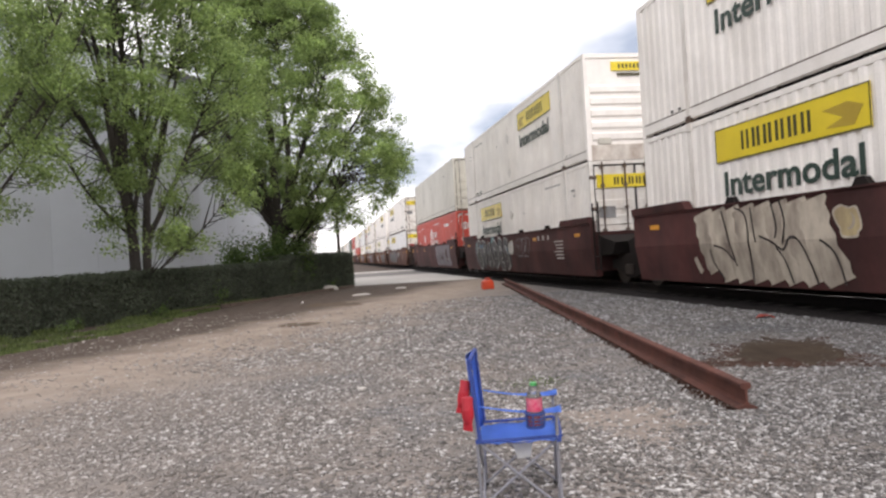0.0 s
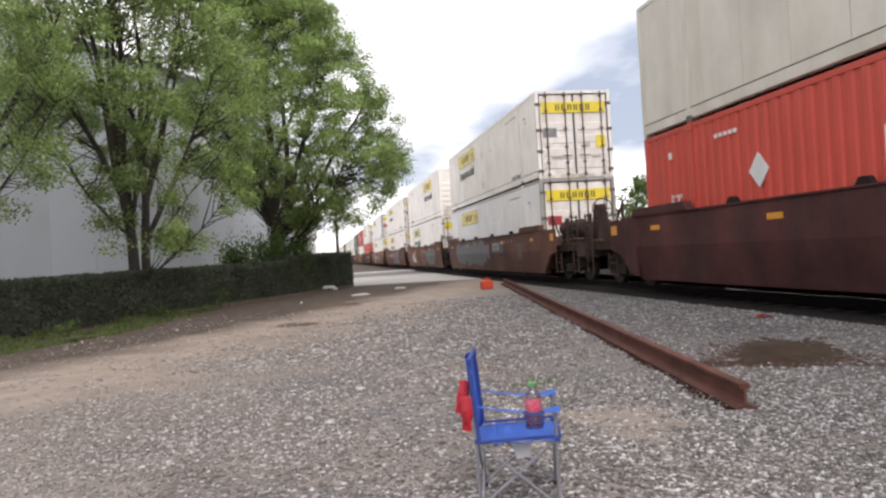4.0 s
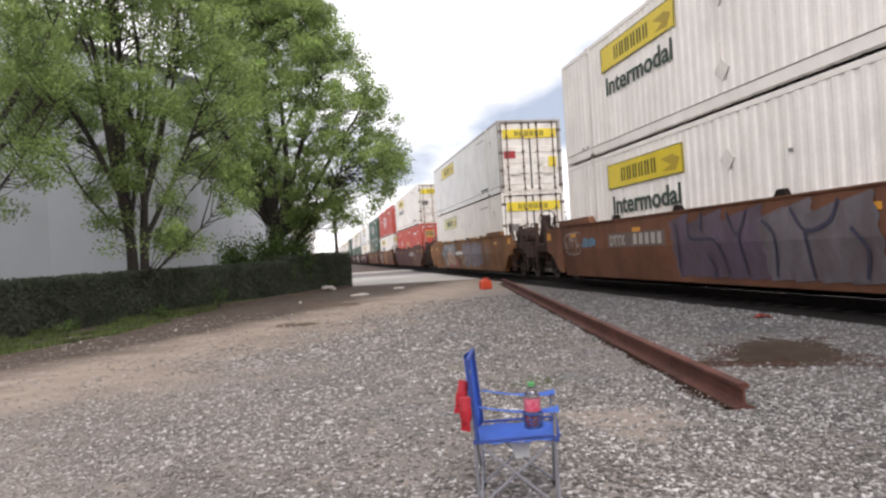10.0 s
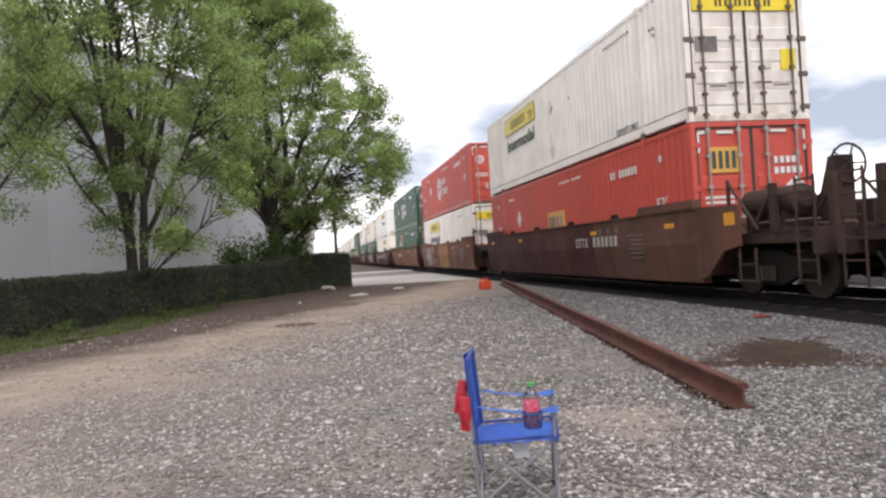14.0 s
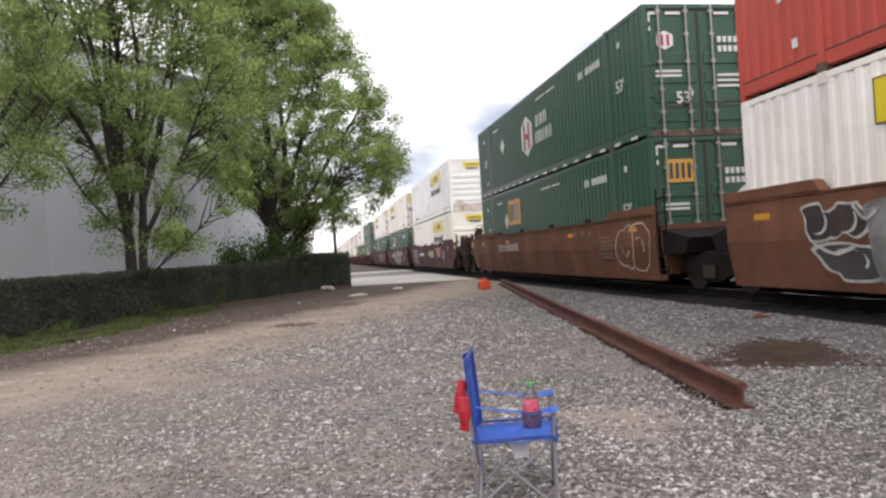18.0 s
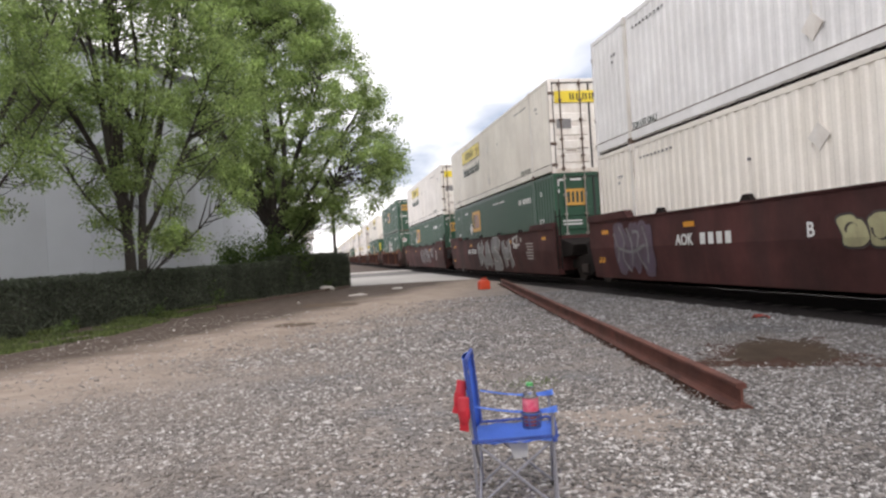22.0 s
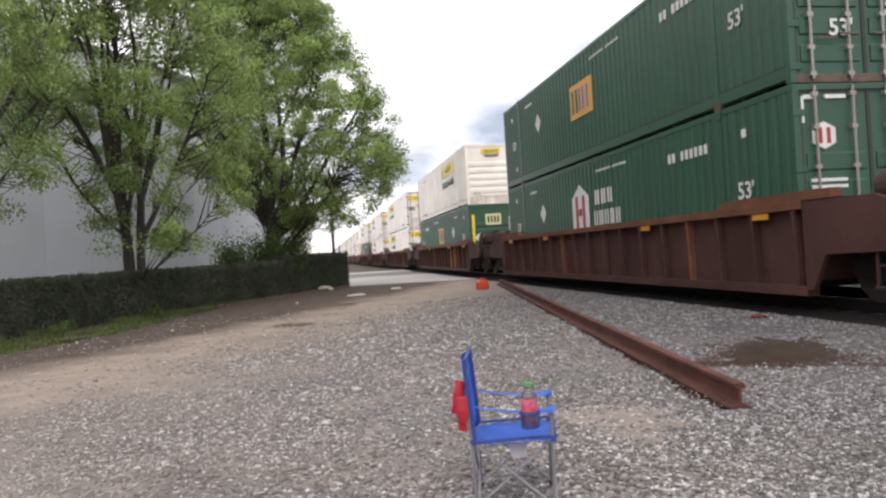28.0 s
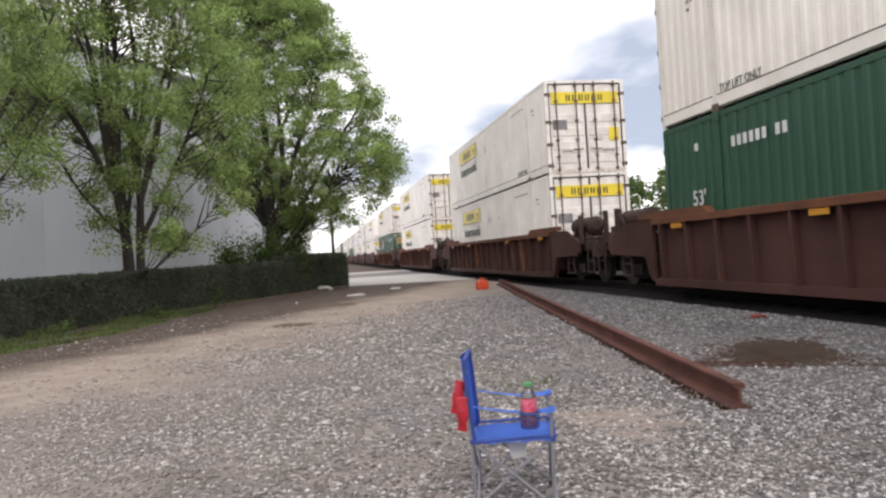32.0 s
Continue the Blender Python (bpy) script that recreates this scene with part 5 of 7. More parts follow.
def scrawl(car, a, b, z0, z1, fill, edge, count, seed, slim=False):
    """Spray-painted swollen shapes on the side of a car, from a to b metres from its container's near end."""
    rnd = random.Random(seed)
    SCRAWLS[car.name] = SCRAWLS.get(car.name, -1) + 1
    side = -CAR_W - 0.008 * SCRAWLS[car.name]
    y0, y1 = -HALF_L + a, -HALF_L + b
    w = (y1 - y0) / count
    zc, hh = (z0 + z1) / 2, (z1 - z0) / 2
    n = 44
    for k in range(count):
        yc = y0 + (k + 0.5) * w
        side -= 0.0009
        f1, f2, f3 = rnd.uniform(0, 6.28), rnd.uniform(0, 6.28), rnd.uniform(0, 6.28)
        waist, lean = rnd.uniform(0.08, 0.26), rnd.uniform(-0.3, 0.3)
        half_w = w * rnd.uniform(0.5, 0.68)

        def outline(scale):
            pts = []
            for j in range(n):
                t = 2 * math.pi * j / n
                c, s = math.cos(t), math.sin(t)
                rr = 1 + waist * math.sin(2 * t + f1) + 0.13 * math.sin(3 * t + f2) + 0.06 * math.sin(6 * t + f3)
                c, s = math.copysign(abs(c) ** 0.75, c) * rr * scale, math.copysign(abs(s) ** 0.6, s) * min(1, rr) * scale
                pts.append((yc + c * half_w + lean * s * hh * 0.6, zc + s * hh))
            return pts

        big, small = outline(1.0), outline(0.86)
        if edge is not None:
            bm = bmesh.new()
            if slim or fill is not None:
                vs = [bm.verts.new((side - 0.003, p, q)) for p, q in big]
                ws = [bm.verts.new((side - 0.003, p, q)) for p, q in outline(0.85 if fill is not None else 0.92)]
                for j in range(n):
                    bm.faces.new((vs[j], vs[(j + 1) % n], ws[(j + 1) % n], ws[j]))
            part("spray_outline", lay(bm), edge, car)
        if fill is not None:
            bm = bmesh.new()
            vs = [bm.verts.new((side - 0.005, p, q)) for p, q in small]
            c0 = bm.verts.new((side - 0.005, yc, zc))
            for j in range(n):
                bm.faces.new((vs[j], vs[(j + 1) % n], c0))
            part("spray_fill", lay(bm), fill, car)
        if edge is not None:
            # one curved inner stroke
            bm = bmesh.new()
            r, t0, thick = rnd.uniform(0.3, 0.6), rnd.uniform(0, 6.28), 0.022
            arc = [(yc + r * half_w * math.cos(t0 + 0.25 * j), zc + r * hh * math.sin(t0 + 0.25 * j)) for j in range(12)]
            lo = [bm.verts.new((side - 0.007, p - thick, q)) for p, q in arc]
            hi = [bm.verts.new((side - 0.007, p + thick, q + thick)) for p, q in arc]
            for j in range(11):
                bm.faces.new((lo[j], lo[j + 1], hi[j + 1], hi[j]))
            part("spray_stroke", lay(bm), edge, car)


def number_bars(car, a, b, z, h, mt=None):
    n = max(3, round((b - a) / 0.28))
    for i in range(n):
        y = -HALF_L + b - (i + 0.8) * (b - a) / n
        part("number_bar", cached(("nbar", round((b - a) / n, 3), h), "number_bar", lambda bm: box(bm, -CAR_W - 0.005, -CAR_W + 0.02, 0, 0.62 * (b - a) / n, 0, h)), mt or M_FADED, car, m=pose(0, y, z))


def car_word(key, words, y, z, size, mt=None):
    part("lettering", lettering(words, size, 0.006), mt or M_FADED, CARS[key], m=on_side(-HALF_L + y, z, -CAR_W - 0.007))


def panel(car, a, b, z0, z1, mt, label, inset=0.0):
    bm = bmesh.new()
    box(bm, -CAR_W - 0.004 + inset, -CAR_W + 0.02 + inset, -HALF_L + a, -HALF_L + b, z0, z1)
    part("painted_panel", bm if inset else lay(bm), mt, car, label)


# ---------- the train ----------
# near end of each stack along the track at the start; upper and lower container (lower case letter after the dash: n, front wall towards the viewer),
# car paint, joints towards the near and the far neighbour, second paint and where it begins, note
TRAIN = [
    ("a", -1.54, "jb", "jb", "maroon", "joint", "joint", "", 0.5, "cream spray paint"),
    ("b", 17.9, "jb-n", "jb", "maroon", "joint", "joint", "", 0.5, "black and white spray paint"),
    ("c", 37.42, "gy", "rw", "maroon", "joint", "coupled", "", 0.5, "grey spray paint"),
    ("d", 61.19, "jb", "js", "brown", "coupled", "joint", "", 0.5, "dark teal spray paint"),
    ("f", 80.82, "jb-n", "jp", "brown", "joint", "joint", "rust", 0.45, "a white scrawl"),
    ("g", 100.25, "jb", "jb", "brown", "joint", "coupled", "rust", 0.25, "mauve spray paint"),
    ("h", 124.05, "js", "jn", "amber", "coupled", "coupled", "", 0.5, "bright layered spray paint"),
    ("i", 147.68, "jb", "re", "brown", "coupled", "joint", "maroon", 0.3, "stencilled bars"),
    ("j", 167.6, "rh", "jb", "rust", "joint", "joint", "", 0.5, "a yellow painted panel"),
    ("k", 187.11, "gh", "ge", "rust", "joint", "coupled", "", 0.5, "stencilled bars"),
    ("l", 210.6, "jc-n", "jy-n", "maroon", "coupled", "joint", "", 0.5, "small coloured scrawls"),
    ("m", 230.25, "jy", "ge", "maroon", "joint", "joint", "", 0.5, "large grey spray letters"),
    ("n", 249.76, "jb", "ge", "maroon", "joint", "coupled", "", 0.5, "faded grey spray paint"),
    ("o", 273.6, "gm", "gw", "rib", "coupled", "coupled", "", 0.5, ""),
    ("p", 297.0, "jy-n", "gm-n", "rib", "coupled", "coupled", "", 0.5, ""),
    ("q", 320.42, "jb", "jb", "rib", "coupled", "coupled", "", 0.5, ""),
    ("r", 343.9, "jb", "jb", "rib", "coupled", "coupled", "", 0.5, ""),
    ("s", 367.3, "jy", "ge", "rib", "coupled", "coupled", "", 0.5, ""),
    ("t", 390.8, "jb-n", "jn", "maroon", "coupled", "joint", "", 0.5, ""),
    ("u", 410.3, "jb", "jb", "maroon", "joint", "joint", "", 0.5, ""),
    ("v", 429.8, "jc", "jb", "maroon", "joint", "coupled", "", 0.5, ""),
    ("w", 453.4, "jb", "ge", "brown", "coupled", "joint", "", 0.5, ""),
    ("x", 472.9, "jy", "jb", "brown", "joint", "joint", "", 0.5, ""),
    ("y", 492.4, "jb-n", "jb", "brown", "joint", "coupled", "", 0.5, ""),
    ("z", 516.0, "ge", "ge", "rib", "coupled", "coupled", "", 0.5, ""),
    ("aa", 539.5, "jb", "jb", "rib", "coupled", "coupled", "", 0.5, ""),
    ("ab", 563.0, "jc", "jn", "maroon", "coupled", "joint", "", 0.5, ""),
    ("ac", 582.5, "jb", "jb", "maroon", "joint", "joint", "", 0.5, ""),
    ("ad", 602.0, "jb", "re", "maroon", "joint", "coupled", "", 0.5, ""),
    ("ae", 625.6, "jy", "jb", "rib", "coupled", "coupled", "", 0.5, ""),
]
LOW_Z, UP_Z = 0.612, 3.514
MOVERS = []
FIRST = {}


def get_container(code, m):
    kind = code[:2]
    if kind not in FIRST:
        FIRST[kind] = build_container(KINDS[kind])
        FIRST[kind].matrix_basis = m
        return FIRST[kind]
    return copy_thing(FIRST[kind], m)


CARS = {}
for key, q, up, low, style, near, far, second, split, note in TRAIN:
    mid = q + HALF_L
    car = build_car(style, near, far, second, split, note, q < 380)
    CARS[key] = car
    car.matrix_basis = pose(TRACK_X, mid, 0)
    MOVERS.append((car, mid, 0.0, 0))
    for code, z in ((low, LOW_Z), (up, UP_Z)):
        turn = 180 if code.endswith("-n") else 0
        ob = get_container(code, pose(TRACK_X, mid, z, 0, 0, turn))
        MOVERS.append((ob, mid, z, turn))

A = CARS["a"]
for k in range(8):
    y = 13.42 - 0.42 * k
    ribbon(A, [(y + 0.12, 1.74), (y, 1.2), (y - 0.16 - 0.02 * k, 0.5 + 0.16 * (k == 0))], 0.6, M_GRAF_C, 0.004 + 0.0012 * k, "spray_fill")
ribbon(A, [(13.95, 0.9), (13.88, 0.75), (13.8, 0.62)], 0.14, M_GRAF_C, 0.006)
for pts in ([(12.9, 1.72), (12.75, 1.3), (12.6, 0.75)], [(12.5, 1.75), (12.2, 1.6), (12.15, 1.1), (12.2, 0.5)], [(12.05, 1.72), (12.0, 1.4), (11.95, 1.15)], [(11.85, 1.25), (11.55, 1.15), (11.3, 1.02), (11.1, 1.2), (10.9, 1.15), (10.75, 0.85), (10.65, 0.5)], [(11.3, 1.78), (11.2, 1.45), (11.28, 1.1)], [(11.5, 1.75), (11.4, 1.4), (11.45, 1.2)], [(11.45, 1.05), (11.3, 0.85), (11.2, 0.5)], [(13.2, 1.12), (12.9, 1.05), (12.65, 0.85)], [(13.35, 1.05), (13.3, 0.8), (13.05, 0.5)], [(10.45, 1.15), (10.2, 0.95), (10.1, 0.5)]):
    ribbon(A, pts, 0.035, M_GRAF_K, 0.022)
scrawl(A, 9.72, 10.1, 1.15, 1.62, M_GRAF_Y, M_GRAF_C, 1, 2)
B = CARS["b"]
scrawl(B, 8.0, 13.9, 0.48, 1.72, M_GRAF_K, M_GRAF_K, 6, 3)
ribbon(B, [(13.75, 1.5), (13.55, 1.35), (13.6, 1.05)], 0.4, M_GRAF_A, 0.024, "spray_fill")
ribbon(B, [(10.8, 1.68), (10.5, 1.7), (10.25, 1.66)], 0.26, M_GRAF_A, 0.024, "spray_fill")
ribbon(B, [(12.9, 1.5), (12.5, 1.45), (12.2, 1.5)], 0.12, M_GRAF_B, 0.062, "spray_fill")
spray_letters(B, ([(12.75, 1.5), (13.2, 1.58), (13.5, 1.2), (13.4, 0.72), (13.0, 0.62), (12.82, 0.86), (13.05, 1.0)],
                  [(12.4, 1.55), (12.25, 1.1), (12.2, 0.62)], [(12.4, 1.55), (11.95, 1.5), (11.9, 1.15), (12.25, 1.0)],
                  [(11.6, 0.62), (11.45, 1.1), (11.2, 1.58)], [(11.2, 1.58), (11.0, 1.1), (10.75, 0.62)], [(11.4, 0.95), (11.0, 0.95)],
                  [(10.45, 1.58), (10.4, 1.1), (10.35, 0.64)], [(10.45, 1.55), (9.9, 1.4), (9.85, 0.9), (10.35, 0.66)],
                  [(9.0, 1.5), (9.45, 1.58), (9.35, 1.1), (9.4, 0.66), (8.9, 0.62)], [(9.35, 1.1), (8.95, 1.1)],
                  [(8.1, 1.45), (8.5, 1.58), (8.65, 1.3), (8.3, 1.05), (8.2, 0.76), (8.6, 0.62)]), 0.27, M_GRAF_K, M_GRAF_W, 0.05, 0.036)
scrawl(B, 8.1, 8.6, 1.0, 1.4, M_GRAF_B, M_GRAF_T, 1, 33)
scrawl(B, 7.35, 8.0, 1.05, 1.6, M_GRAF_W, M_GRAF_C, 2, 34)
scrawl(B, 5.3, 7.0, 0.98, 1.65, None, M_GRAF_G, 4, 35, True)
C = CARS["c"]
for k in range(10):
    y = 6.0 - 0.48 * k
    ribbon(C, [(y + 0.08, 1.72), (y, 1.2), (y - 0.1, 0.56)], 0.66, (M_GRAF_L, M_GRAF_L, M_GRAF_P)[k % 3], 0.004 + 0.0012 * k, "spray_fill")
for pts, w in (([(2.45, 1.5), (2.4, 1.1), (2.3, 0.78)], 0.42), ([(4.35, 1.32), (4.25, 1.05), (3.95, 0.98), (3.6, 1.08)], 0.16), ([(3.6, 1.3), (3.3, 1.22), (3.0, 1.32)], 0.12), ([(5.15, 1.6), (5.1, 1.2), (5.05, 0.75)], 0.1), ([(5.6, 1.1), (5.5, 0.8)], 0.08)):
    ribbon(C, pts, w, M_MAROON, 0.028)
for pts in ([(6.2, 1.7), (6.1, 1.2), (5.95, 0.65)], [(5.62, 1.65), (5.55, 1.2), (5.45, 0.8)], [(4.98, 1.68), (4.92, 1.2), (4.85, 0.7)], [(4.6, 1.7), (4.55, 1.1), (4.5, 0.6)], [(4.35, 1.2), (4.3, 0.95), (4.0, 0.7)], [(3.75, 1.4), (3.35, 1.15), (3.0, 1.4)], [(3.0, 1.05), (2.85, 0.75)], [(2.75, 1.6), (2.7, 1.1), (2.6, 0.7)], [(2.1, 1.6), (2.05, 1.1), (1.9, 0.6)], [(3.6, 0.9), (3.45, 0.6)]):
    ribbon(C, pts, 0.05, M_GRAF_G, 0.034)
scrawl(CARS["d"], 10.6, 14.1, 0.6, 1.72, M_GRAF_T, M_GRAF_T, 3, 6)
scrawl(CARS["d"], 7.8, 10.5, 0.58, 1.76, M_GRAF_T, M_GRAF_T, 2, 61)
scrawl(CARS["d"], 6.8, 7.9, 0.9, 1.55, M_GRAF_P, M_GRAF_P, 2, 62)
scrawl(CARS["d"], 8.2, 13.6, 0.8, 1.65, None, M_GRAF_P, 5, 7, True)
panel(CARS["d"], 4.5, 6.4, 1.15, 1.62, M_GRAF_K, "black painted panel")
car_word("d", "DTTX", 6.2, 1.26, 0.4, M_FADED)
F = CARS["f"]
for k, pts in enumerate(([(13.5, 1.2), (13.3, 0.95), (13.1, 0.75)], [(13.0, 1.5), (12.9, 1.1), (12.75, 0.72)], [(12.7, 1.35), (12.5, 1.0), (12.4, 0.7)], [(12.2, 1.55), (12.1, 1.1), (12.0, 0.7)], [(11.75, 1.45), (11.7, 1.0), (11.5, 0.7)], [(13.3, 1.0), (12.6, 0.85), (11.6, 0.9)])):
    ribbon(F, pts, 0.24, M_GRAF_W, 0.004 + 0.0015 * k)
for pts in ([(7.65, 1.47), (7.0, 1.5), (6.95, 1.45)], [(7.2, 1.4), (7.35, 1.0), (7.15, 0.7), (6.85, 0.75)], [(6.9, 1.45), (6.75, 1.1), (6.8, 0.8)], [(6.6, 1.45), (6.3, 1.5), (6.1, 1.2), (6.15, 0.95)]):
    ribbon(F, pts, 0.05, M_FADED, 0.006)
scrawl(F, 2.6, 5.8, 0.52, 1.62, M_GRAF_T, M_GRAF_T, 3, 9)
G = CARS["g"]
for k in range(9):
    y = 9.5 - 0.58 * k
    ribbon(G, [(y + 0.1, 1.7 - 0.1 * (k % 2)), (y, 1.15), (y - 0.05, 0.54)], 0.72, M_GRAF_P if k < 5 else M_GRAF_L, 0.004 + 0.0012 * k, "spray_fill")
for pts in ([(9.7, 1.6), (9.6, 1.2), (9.7, 0.7)], [(9.2, 1.6), (9.15, 1.3), (8.8, 1.25), (8.3, 1.22), (8.1, 0.9), (8.0, 0.6)], [(8.7, 1.72), (8.75, 1.4)], [(7.9, 1.7), (7.6, 1.3), (7.3, 1.7)], [(7.55, 1.3), (7.5, 0.9), (7.45, 0.6)], [(8.6, 0.95), (8.4, 0.7), (8.5, 0.56)], [(6.9, 1.5), (6.6, 1.2), (6.7, 0.6)], [(6.2, 1.65), (5.9, 1.3), (5.4, 1.4), (5.2, 1.7)], [(5.9, 1.3), (5.85, 0.6)], [(5.0, 1.3), (4.75, 1.0), (4.85, 0.6)]):
    ribbon(G, pts, 0.06, M_GRAF_N, 0.03)
panel(G, 10.15, 13.05, 1.17, 1.5, M_DIM, "dark number patch")
scrawl(CARS["g"], 15.0, 16.1, 1.0, 1.65, None, M_FADED, 4, 11, True)
scrawl(CARS["g"], 13.9, 14.8, 1.2, 1.45, M_GRAF_B, M_GRAF_B, 2, 12)
car_word("g", "DTTX", 12.95, 1.22, 0.32)
number_bars(CARS["g"], 10.25, 11.7, 1.22, 0.24)
H = CARS["h"]
scrawl(H, 3.4, 7.4, 0.5, 1.72, M_GRAF_P, M_GRAF_P, 4, 13)
for pts in ([(7.3, 1.35), (7.0, 0.95), (6.75, 0.85)], [(6.6, 1.4), (6.55, 1.05), (6.4, 0.95)], [(6.0, 1.5), (5.95, 1.1), (5.85, 0.75)], [(5.5, 1.2), (5.3, 1.05), (5.05, 0.9)], [(4.9, 1.45), (4.85, 1.15)], [(4.4, 1.5), (4.5, 1.0), (4.3, 0.6)], [(7.5, 0.9), (7.2, 0.6)], [(6.2, 0.8), (6.0, 0.55)], [(5.2, 0.8), (4.9, 0.55)]):
    ribbon(H, pts, 0.07, M_GRAF_C, 0.03)
outlined(H, [(9.2, 1.2), (8.3, 1.24), (7.5, 1.22)], 0.13, M_GRAF_W, M_GRAF_C, 0.02, 0.02)
ribbon(H, [(8.5, 1.2), (8.45, 1.0)], 0.1, M_GRAF_W, 0.025)
outlined(H, [(8.1, 1.25), (7.8, 0.9), (7.9, 0.6)], 0.1, M_GRAF_C, M_AMBER, 0.02, 0.02)
scrawl(H, 8.9, 12.9, 0.48, 1.0, M_REDMARK, M_GRAF_P, 6, 15)
scrawl(H, 9.3, 12.7, 1.0, 1.8, M_GRAF_G, M_GRAF_T, 4, 14)
scrawl(H, 11.6, 12.9, 0.5, 1.6, M_GRAF_T, M_GRAF_B, 2, 16)
scrawl(H, 9.4, 11.9, 0.6, 1.3, M_GRAF_P, M_REDMARK, 4, 26)
for pts in ([(11.6, 1.24), (11.45, 0.95), (11.75, 0.62)], [(11.25, 1.26), (11.0, 0.95), (10.85, 0.62)], [(11.55, 0.95), (11.1, 0.9)], [(10.9, 1.2), (10.45, 1.26), (10.6, 0.95), (10.75, 0.72)], [(10.7, 0.74), (10.3, 0.8), (10.25, 0.62)], [(10.1, 1.2), (10.15, 0.85), (10.0, 0.62), (9.75, 0.72)], [(9.75, 1.12), (9.6, 0.85), (9.35, 0.68)], [(12.2, 0.95), (11.95, 0.7), (11.6, 0.6)]):
    outlined(H, pts, 0.15, M_GRAF_Y, M_REDMARK, 0.045, 0.045)
for pts in ([(10.7, 1.5), (10.5, 1.42), (10.3, 1.5)], [(10.15, 1.25), (9.95, 1.15)], [(10.85, 1.35), (10.7, 1.25)], [(12.5, 1.2), (12.35, 1.0)]):
    ribbon(H, pts, 0.09, M_GRAF_W, 0.055)
scrawl(H, 9.45, 10.1, 1.1, 1.78, M_GRAF_G, M_GRAF_G, 1, 46)
panel(H, 13.15, 13.85, 1.14, 1.34, M_GRAF_K, "dark number patch")
number_bars(H, 12.95, 13.3, 1.18, 0.14)
car_word("i", "DTTX", 6.0, 1.2, 0.34)
number_bars(CARS["i"], 3.2, 4.8, 1.2, 0.25)
panel(CARS["j"], 6.33, 9.25, 0.46, 1.74, M_BAY, "yellow-orange painted panel")
J = CARS["j"]
for y in (8.65, 7.85):
    ribbon(J, [(y + 0.32, 1.36), (y, 1.36), (y - 0.32, 1.36)], 0.12, M_OXIDE, 0.008)
    ribbon(J, [(y, 1.3), (y, 1.05), (y, 0.82)], 0.13, M_OXIDE, 0.008)
for d in (0.25, -0.25):
    ribbon(J, [(7.05 + d, 1.42), (7.05, 1.12), (7.05 - d, 0.82)], 0.13, M_OXIDE, 0.008 if d > 0 else 0.01)
scrawl(J, 13.4, 14.5, 1.1, 1.68, M_GRAF_K, M_GRAF_W, 2, 51)
scrawl(J, 13.2, 14.2, 0.55, 1.12, M_GRAF_T, M_GRAF_W, 1, 52)
scrawl(J, 12.4, 13.3, 0.52, 1.65, M_GRAF_G, M_GRAF_G, 1, 53)
for pts in ([(12.3, 1.68), (12.0, 1.6), (11.95, 1.2), (12.3, 1.1)], [(12.5, 1.15), (12.2, 0.95), (12.1, 0.6), (11.85, 0.75), (11.75, 1.05)], [(11.8, 1.35), (11.5, 1.4), (11.45, 1.05), (11.6, 0.9), (11.3, 0.62), (11.15, 0.9)], [(11.4, 1.7), (11.3, 1.5), (11.15, 1.7)], [(11.1, 0.95), (10.95, 0.9), (10.9, 1.05)], [(10.85, 0.7), (10.7, 1.0), (10.6, 0.8)], [(14.3, 1.1), (13.9, 0.95), (13.5, 1.05)], [(13.5, 1.6), (13.3, 1.4), (13.1, 1.5)]):
    ribbon(J, pts, 0.05, M_GRAF_W, 0.04)
scrawl(CARS["k"], 0.0, 1.5, 0.6, 1.7, None, M_GRAF_C, 2, 19, True)
car_word("k", "DTTX", 12.8, 1.2, 0.36)
number_bars(CARS["k"], 10.0, 11.7, 1.2, 0.26)
ribbon(CARS["l"], [(3.4, 1.0), (3.0, 1.3), (2.7, 1.38), (2.3, 1.25)], 0.035, M_FADED)
ribbon(CARS["l"], [(2.75, 1.38), (2.75, 0.9), (2.9, 0.6)], 0.03, M_FADED)
scrawl(CARS["l"], 3.45, 4.4, 1.02, 1.62, M_GRAF_O, M_GRAF_O, 3, 21)
scrawl(CARS["l"], 5.6, 7.55, 1.0, 1.5, M_GRAF_S, M_GRAF_K, 4, 22)
scrawl(CARS["l"], 13.0, 14.9, 0.5, 1.75, M_GRAF_P, M_GRAF_P, 3, 23)
for pts in ([(14.9, 1.5), (14.7, 1.1), (14.85, 0.8)], [(14.6, 1.65), (14.35, 1.3), (14.5, 0.9), (14.2, 0.6)], [(14.2, 1.6), (13.95, 1.2), (14.1, 0.75)], [(13.9, 1.5), (13.6, 1.45), (13.7, 1.0), (13.4, 0.65)], [(13.4, 1.6), (13.2, 1.2), (13.3, 0.8)], [(14.7, 1.15), (14.0, 1.05), (13.3, 1.2)]):
    ribbon(CARS["l"], pts, 0.07, M_GRAF_G, 0.03)
car_word("l", "B", 8.2, 1.2, 0.3, M_MARK)
car_word("l", "AOK", 12.0, 1.16, 0.3, M_MARK)
number_bars(CARS["l"], 10.05, 11.15, 1.16, 0.21, M_MARK)
M = CARS["m"]
